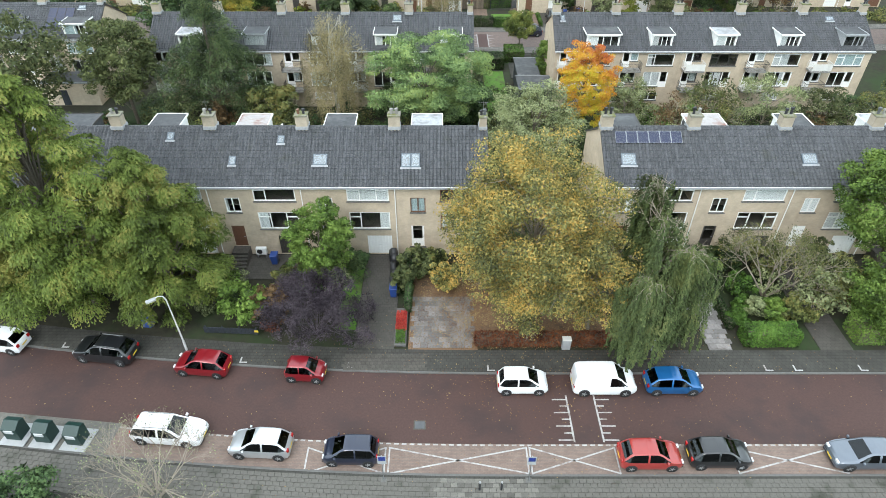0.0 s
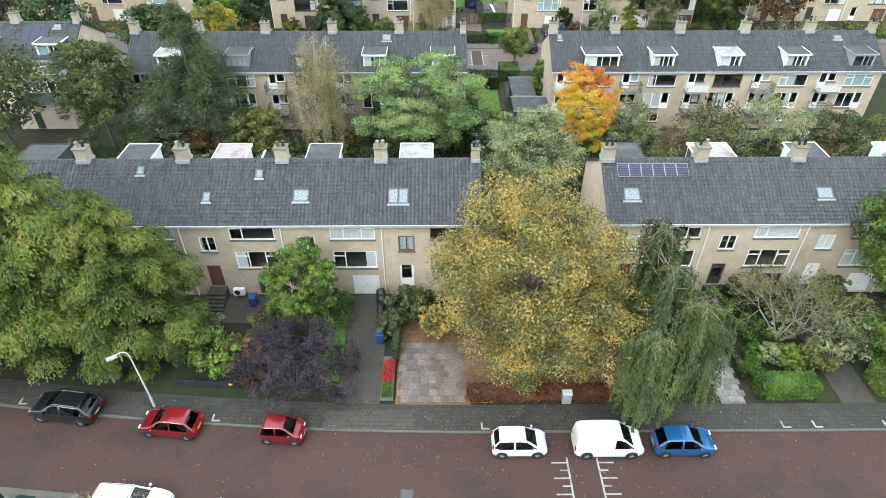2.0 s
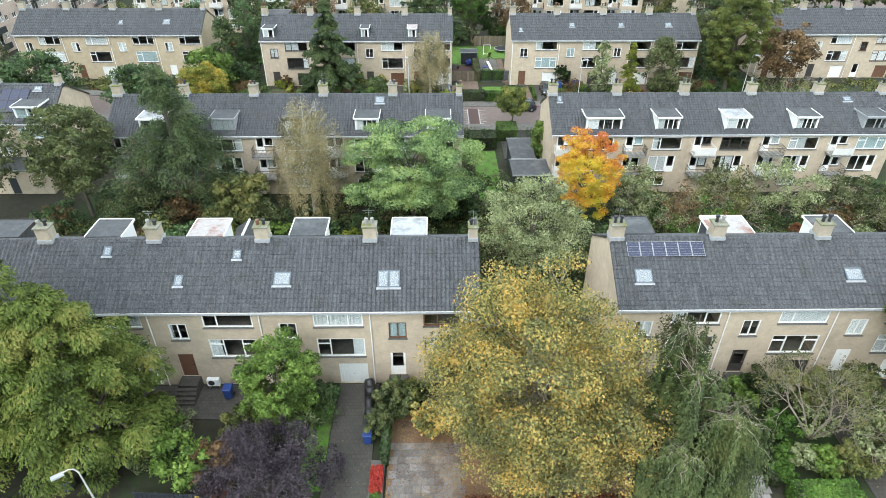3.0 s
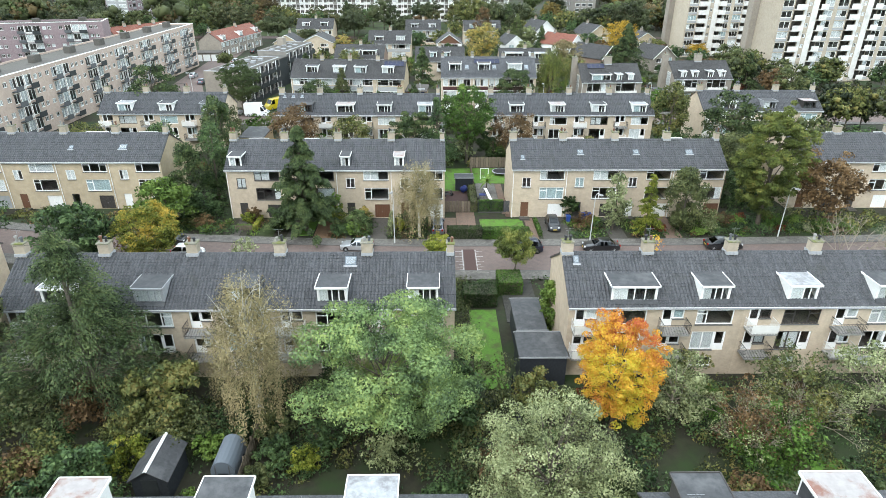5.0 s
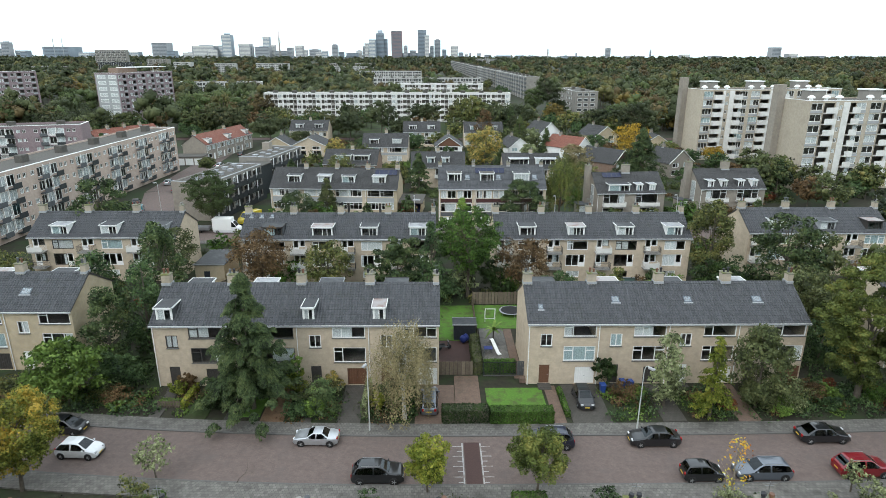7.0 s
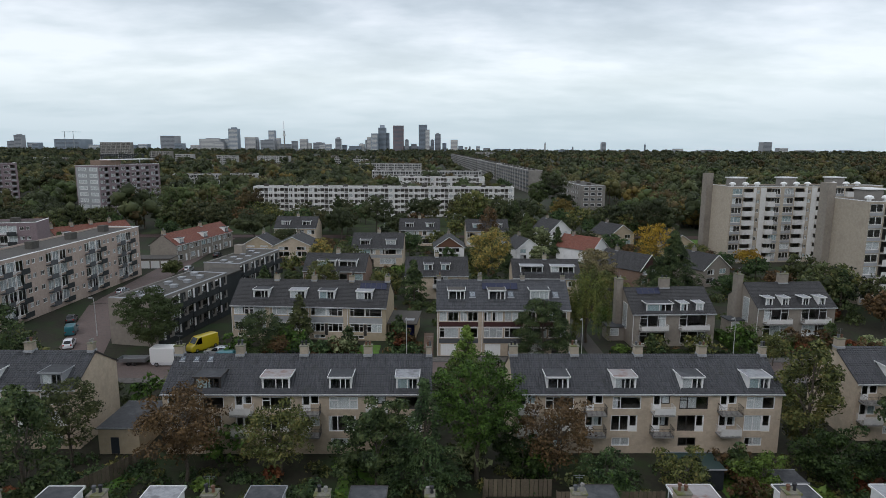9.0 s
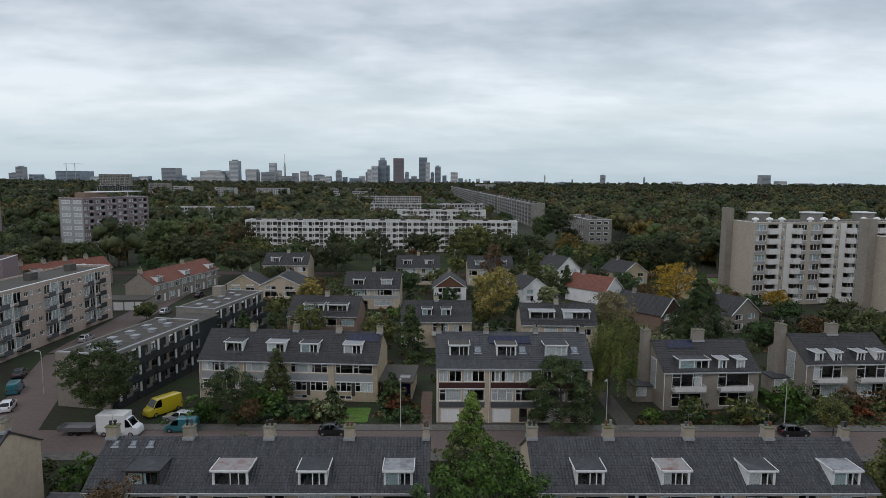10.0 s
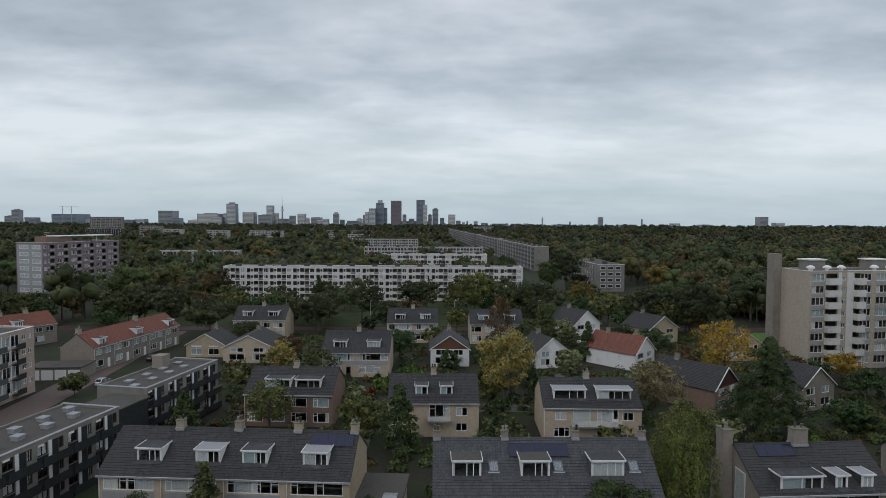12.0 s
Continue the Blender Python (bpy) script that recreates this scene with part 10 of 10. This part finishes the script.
part("ladder", Geo().tube((-0.2, 0.0, 1.12), (-0.2, 0.5, 0), 0.03, 0.03, 6).tube((0.2, 0.0, 1.12), (0.2, 0.5, 0), 0.03, 0.03, 6).tube((-0.2, 0.2, 0.7), (0.2, 0.2, 0.7), 0.025, 0.025, 6).tube((-0.2, 0.36, 0.35), (0.2, 0.36, 0.35), 0.025, 0.025, 6), M["metal"], sl)
cov = thing("covered_toys", "bundle of garden toys under a blue sheet", "garden toys", "", pose(7.2, 118.3, 0.02))
cv, cf = ICO[2]
cg = Geo()
cg.v = [(0.55 * x + 0.1 * math.sin(5 * y), 0.45 * y, max(0.0, 0.6 + 0.6 * z + 0.1 * math.sin(4 * x))) for x, y, z in cv]
cg.f = [tuple(int(i) for i in f) for f in cf]
part("sheet", cg, M["blue_paint"], cov)
mo = thing("moped", "dark parked moped in a red tiled yard", "moped", "", pose(4.7, 116.6, 0.02, 0, 0, 20))
for x in (-0.6, 0.6):
    part("wheel", Geo().tube((x, -0.06, 0.27), (x, 0.06, 0.27), 0.27, 0.27, 14), M["rubber"], mo)
part("body", Geo().block(-0.8, -0.14, 0.38, 0.05, 0.14, 0.68, 0.05).block(0.05, -0.14, 0.26, 0.45, 0.14, 0.34, 0.02).block(0.45, -0.16, 0.3, 0.56, 0.16, 0.95, 0.03), M["panel_dark"], mo)
part("seat", Geo().block(-0.75, -0.13, 0.68, 0.02, 0.13, 0.78, 0.03), M["rubber"], mo)
part("handlebar", Geo().tube((0.5, -0.32, 1.02), (0.5, 0.32, 1.02), 0.02, 0.02, 6).tube((0.52, 0, 0.9), (0.5, 0, 1.03), 0.03, 0.03, 6), M["metal"], mo)
for x, w, mt, lb in ((-21.1, 2.2, "verge", "mossy driveway to a dark garage"), (-13.5, 2.3, "litter", "driveway strewn with brown leaves"), (-6.0, 2.3, "drive", "dark paved driveway to a brown garage door"), (-24.7, 1.2, "drive", "dark garden path to a front door"), (-17.1, 1.1, "slabs", "grey garden path to a front door"), (-9.6, 1.1, "drive", "dark garden path to a front door"), (25.9, 2.3, "drive", "dark paved driveway to a garage"), (33.3, 2.3, "drive_red", "red paved driveway to a garage")):
    patch("drive_5", x, 101.2, x + w, 108.2, 0.022, mt, lb)
patch("lawn_5", -15.8, 102.4, -13.7, 107.8, 0.015, "grass", "small front lawn under the spruce")
for x0, y0, x1, y1, h, lf, lb in ((-22.0, 103.9, -21.5, 107.8, 0.7, "yellowgreen", "low clipped yellow-green hedge beside a mossy drive"), (-24.3, 104.4, -22.2, 104.9, 0.6, "green", "low clipped hedge behind a picket fence"), (-3.6, 102.0, -3.1, 107.2, 1.5, "greygreen", "tall grey-green hedge beside a drive"), (-16.0, 102.4, -15.7, 107.8, 0.5, "darkhedge", "low dark hedge beside a garden path")):
    hedge(x0, y0, x1, y1, h, lf, lb)
for i, (x, y, h, r, lf) in enumerate(((-23.2, 106.6, 1.6, 1.0, "yellowgreen"), (-22.6, 107.3, 2.2, 0.9, "brown"), (-18.2, 105.9, 2.6, 1.5, "dark"), (-18.0, 103.6, 1.9, 1.1, "darkhedge"), (-10.9, 106.3, 2.8, 1.2, "yellowgreen"), (-8.0, 104.6, 2.6, 1.7, "bluegreen"), (-8.4, 102.6, 1.5, 1.2, "green"), (-7.2, 107.0, 2.2, 1.2, "yellow"), (-11.1, 107.6, 4.2, 0.9, "green"), (-2.1, 103.6, 2.1, 1.0, "yellowgreen"), (-1.4, 105.4, 2.2, 1.3, "dark"), (33.0, 103.4, 1.0, 1.0, "redhedge"))):
    shrub(x, y, h, r, lf, 930 + i, "", 1900, 0.1)
picket = thing("picket_fence", "low brown picket fence along the pavement", "fence", "garden fences", pose(-24.4, 104.1, 0))
for i in range(15):
    part("picket", cached("picket", lambda: Geo().block(-0.05, -0.012, 0, 0.05, 0.012, 0.75, 0.01).mesh("picket", M["fence"])), None, picket, "", pose(0.08 + i * 0.155, 0, 0))
part("rail", Geo().box(0, 0.013, 0.2, 2.3, 0.04, 0.27).box(0, 0.013, 0.52, 2.3, 0.04, 0.59), M["fence"], picket)
patch("lawn_6", 6.2, 70.5, 9.0, 83.5, 0.02, "grass", "long lawn between the terraces")
patch("lawn_7", 26.0, 55.0, 33.0, 62.0, 0.015, "grass", "garden lawn among bushes")
for i, x in enumerate((-31.0, -6.0, 20.0, 33.0)):
    patch("lawn_8", x, 120.0, x + 4.2, 135.0, 0.015, "grass", "narrow back lawn")
patch("lawn_9", -9.0, 171.6, -5.4, 177.0, 0.02, "grass", "front lawn before the panelled houses")
patch("path_5", 2.0, 170.6, 3.7, 184.0, 0.03, "drive_red", "brown paved alley beside the houses")
patch("path_6", 29.6, 170.6, 32.2, 184.0, 0.02, "drive", "dark paved drive between the houses")
patch("yard_3", 4.3, 170.6, 26.0, 171.4, 0.02, "slabs", "paved forecourt before the garages")
hedge(54.6, 172.0, 56.2, 182.0, 1.5, "hedge", "long clipped hedge beside a drive")
hedge(33.0, 171.4, 37.4, 172.3, 0.8, "darkhedge", "low dark hedge along the pavement")
hedge(40.0, 171.4, 52.0, 172.3, 0.9, "darkhedge", "low dark hedge before the pair of houses")
hedge(5.6, 84.0, 9.2, 86.5, 1.6, "darkhedge", "dark hedge between the terraces")
hedge(9.6, 86.5, 12.2, 89.5, 1.6, "hedge", "clipped hedge at the corner")
patch("path_7", 10.0, 81.0, 13.6, 90.0, 0.03, "slabs", "grey paved drive to the garages")


def board_fence(x0, y0, x1, y1, h, label, mat="fence"):
    L = math.dist((x0, y0), (x1, y1))
    f = thing("board_fence", label, "fence", "garden fences", pose(x0, y0, 0, 0, 0, math.degrees(math.atan2(y1 - y0, x1 - x0))))
    n = int(L / 0.42)
    for i in range(n):
        part("board", cached(("board", h, mat), lambda: Geo().block(0.01, -0.012, 0.05, 0.4, 0.012, h, 0.01).mesh("board", M[mat])), None, f, "", pose(i * L / n, 0.004 * (i % 3), 0.0))
    for i in range(int(L / 2) + 1):
        part("post", cached(("bpost", h, mat), lambda: Geo().block(-0.05, 0.02, 0, 0.05, 0.12, h + 0.08, 0.01).mesh("post", M[mat])), None, f, "", pose(min(L, i * 2.0), 0, 0))


board_fence(8.9, 130.4, 15.6, 130.4, 1.9, "weathered board fence behind the lawn")
board_fence(15.6, 128.2, 26.0, 128.2, 1.9, "weathered board fence between gardens")
board_fence(3.9, 110.35, 7.8, 110.35, 1.7, "board fence closing the side yard")
board_fence(-33.5, 126.0, -26.5, 138.0, 1.8, "board fence beside a lawn")
board_fence(9.2, 54.0, 9.2, 70.0, 1.8, "board fence between gardens", "darkwood")
for x in (-11.1, 29.0):
    board_fence(x, 53.0, x, 66.0, 1.7, "board fence between back gardens")


def shed(x, y, w, d, h, wallm, roofm, label, rot=0.0):
    s = thing("garden_shed", label, "shed", "garden sheds", pose(x, y, 0, 0, 0, rot))
    part("wall", Geo().box(0, 0, 0, w, d, h), M[wallm], s)
    part("roof", Geo().block(-0.15, -0.15, h, w + 0.15, d + 0.15, h + 0.14, 0.03), M[roofm], s)
    part("door", Geo().box(w * 0.3, -0.03, 0.05, w * 0.3 + 0.9, 0, 2.0 if h > 2.1 else h - 0.15), M["darkwood"], s)
    part("roof_edge", Geo().box(-0.2, -0.2, h + 0.05, w + 0.2, -0.15, h + 0.2), M["lead"], s)
    part("roof_edge", Geo().box(-0.2, d + 0.15, h + 0.05, w + 0.2, d + 0.2, h + 0.2), M["lead"], s)


shed(10.2, 75.3, 2.6, 5.4, 2.8, "darkwood", "bitumen", "black garage with a flat bitumen roof at the gable")
shed(9.9, 71.0, 4.0, 3.6, 2.9, "darkwood", "bitumen", "black stained shed with a flat roof")
shed(-48.6, 72.7, 6.6, 3.2, 2.9, "buff", "bitumen", "flat-roofed buff garden room behind a terraced house")
gs = thing("garden_shed", "black wooden garden shed with a pale ridge strip", "shed", "garden sheds", pose(-15.7, 58.8, 0, 0, 0, 90))
part("wall", Geo().extrude([(0, 0), (2.4, 0), (2.4, 1.95), (1.2, 2.75), (0, 1.95)], 0, 3.3), M["darkwood"], gs)
for ya, yb in ((1.2, -0.2), (1.2, 2.6)):
    za, zb = 2.78, 2.78 - abs(yb - ya) * 0.667
    part("roof", Geo().extrude([(ya, za), (yb, zb), (yb, zb + 0.07), (ya, za + 0.07)], -0.22, 3.5), M["bitumen"], gs)
part("ridge_strip", Geo().extrude([(1.08, 2.79), (1.2, 2.87), (1.32, 2.79), (1.32, 2.83), (1.2, 2.91), (1.08, 2.83)], -0.24, 3.52), M["white"], gs)
part("door", Geo().box(-0.04, 0.65, 0.05, -0.005, 1.75, 1.9), M["panel_black"], gs)
ar = thing("garden_store", "grey arched garden store with a rounded roof", "shed", "", pose(-11.5, 60.0, 0, 0, 0, 90))
arch = [(0, 0), (1.7, 0)] + [(0.85 + 0.85 * math.cos(i * math.pi / 10), 1.3 + 0.95 * math.sin(i * math.pi / 10)) for i in range(11)]
part("shell", Geo().extrude(arch, 0, 2.8), M["slate"], ar)
part("vent", Geo().box(-0.03, 0.5, 0.75, -0.004, 1.2, 1.2), M["panel_black"], ar)
part("door_frame", Geo().box(-0.03, 0.32, 0.02, -0.004, 0.4, 1.9).box(-0.03, 1.3, 0.02, -0.004, 1.38, 1.9), M["panel_dark"], ar)
for i, (x, y, h, r, lf) in enumerate(((-19.8, 61.2, 2.8, 1.7, "yellowgreen"), (-14.3, 62.6, 2.2, 1.2, "green"), (-17.2, 64.6, 3.2, 1.9, "mixed"), (-12.6, 64.9, 2.8, 1.7, "dark"), (-9.6, 64.6, 2.6, 1.6, "weep"), (-20.6, 64.0, 3.4, 1.9, "mixed"), (-5.6, 63.6, 2.6, 1.7, "dark"), (-10.0, 60.0, 1.6, 1.1, "weep"))):
    shrub(x, y, h, r, lf, 910 + i, "", 1700, 0.12)
shrub(-13.9, 57.9, 1.5, 1.0, "green", 901, "low green shrub before the garden sheds", 900, 0.11)
shrub(-9.0, 62.2, 2.2, 1.5, "dark", 902, "dark shrub beside the arched store", 1500, 0.12)
shrub(-7.0, 61.4, 1.8, 1.3, "yellowgreen", 903, "yellow-green shrub in the back garden", 1200, 0.11)
shed(28.5, 131.5, 4.6, 3.2, 2.2, "darkwood", "green_bin", "garden house with a dark green roof")
shed(37.5, 129.0, 2.4, 2.2, 2.2, "darkwood", "bitumen", "small black garden shed")
shed(5.9, 119.1, 2.7, 1.8, 2.0, "darkwood", "bitumen", "low black play house with a felt roof on a lawn")
board_fence(8.85, 118.2, 8.85, 130.3, 1.2, "low board fence between two back lawns")
shed(-33.4, 139.0, 4.5, 7.0, 3.0, "yellow", "bitumen", "flat-roofed brick extension beside the gable")
tp = thing("trampoline", "round garden trampoline with a pale edge pad", "trampoline", m=pose(13.9, 127.1, 0))
part("mat", Geo().tube((0, 0, 0.55), (0, 0, 0.58), 1.35, 1.35, 20), M["plastic"], tp)
part("pad", Geo().tube((0, 0, 0.5), (0, 0, 0.55), 1.55, 1.55, 20), M["lead"], tp)
for i in range(5):
    a = i * 1.2566
    part("leg", Geo().tube((1.4 * math.cos(a), 1.4 * math.sin(a), 0), (1.4 * math.cos(a), 1.4 * math.sin(a), 0.5), 0.03, 0.03, 6), M["metal"], tp)
gl_ = thing("football_goal", "white tubular garden goal on a back lawn", "goal", m=pose(10.2, 124.4, 0))
part("frame", Geo().tube((0, 0, 0), (0, 0, 1.9), 0.045, 0.045, 6).tube((1.3, 0, 0), (1.3, 0, 1.9), 0.045, 0.045, 6).tube((0, 0, 1.9), (1.3, 0, 1.9), 0.045, 0.045, 6).tube((0, 0, 1.9), (0, 1.0, 0), 0.035, 0.035, 5).tube((1.3, 0, 1.9), (1.3, 1.0, 0), 0.035, 0.035, 5).tube((0, 1.0, 0.04), (1.3, 1.0, 0.04), 0.035, 0.035, 5), M["white"], gl_)


# ---------------------------------------------------------------- fallen leaves
rs_ = np.random.RandomState(77)
n_ = 1900
lx = np.concatenate([rs_.uniform(-32, 34, 900), rs_.normal(8, 8, n_)])
ly = np.concatenate([rs_.uniform(20, 32, 900), rs_.normal(31.5, 3.5, n_)])
ly = ly + np.where(lx < 5, 0.0021 * (lx - 5) ** 2, 0) * (ly < 33)
px_ = np.concatenate([rs_.uniform(-1.9, 13.0, 7200), rs_.normal(2.6, 1.4, 4200).clip(-1.9, 8)])
py_ = np.concatenate([rs_.uniform(32.2, 42.5, 7200), rs_.normal(36.5, 2.6, 4200).clip(32.2, 42)])
lx, ly = np.concatenate([lx, px_]), np.concatenate([ly, py_])
lp = np.stack([lx, ly, np.full(len(lx), 0.115)], 1)
solid("fallen_leaves", leaf_mesh("fallen_leaves", lp, np.tile((0, 0, 4.0), (len(lx), 1)), 0.04, LEAF["fallen"], rs_), None, "fallen autumn leaves on street and pavement", "leaves", kind="stuff")

# ---------------------------------------------------------------- paving slabs
def slab_field(parent_name, label, x0, y0, x1, y1, sw, sd, z, mat, near, bend=None, seed=3):
    """Slabs laid in bond; those inside near (xa, xb) are pieces of their own, the rest one mesh."""
    q = random.Random(seed)
    host = thing(parent_name, label, "pavement", kind="structure")
    rest = Geo()
    kinds = [Geo().block(0.008, 0.008, -0.05, sw - 0.008, sd - 0.008, 0.0, 0.012).mesh("slab", M[mat])]
    rows = int((y1 - y0) / sd)
    for j in range(rows):
        x = x0 - (sw / 2 if j % 2 else 0)
        while x < x1:
            b = bend(x) if bend else 0.0
            dz = q.uniform(-0.004, 0.006)
            if near[0] <= x <= near[1]:
                part("slab", kinds[0], None, host, "", pose(x, y0 + j * sd + b, z + dz, 0, 0, q.uniform(-0.6, 0.6)))
            else:
                k = len(rest.v)
                rest.block(x + 0.008, y0 + j * sd + 0.008, z - 0.05, x + sw - 0.008, y0 + (j + 1) * sd - 0.008, z + dz, 0.012)
                if bend:
                    rest.v[k:] = [(vx, vy + bend(vx), vz) for vx, vy, vz in rest.v[k:]]
            x += sw
    if rest.f:
        part("slabs", rest, M[mat], host, "", None, "stuff")


slab_field("pavement_slabs", "worn grey slabs of the near pavement", -30, 19.3, 34, 21.8, 0.42, 0.3, 0.118, "slab", (0, 6.0), bend1)
slab_field("patio_slabs", "pale patio slabs among fallen leaves", -1.6, 32.3, 2.6, 38.0, 0.55, 0.55, 0.05, "pale_slab", (-3, 4))
slab_field("path_slabs", "pale slabs of a garden path", 20.5, 32.2, 22.0, 38.6, 0.5, 0.5, 0.06, "pale_slab", (19, 24))
slab_field("pavement_patch", "paler slabs before the driveway", -6.5, 30.1, -0.8, 31.9, 0.3, 0.3, 0.118, "drive", (-4.0, -3.4))
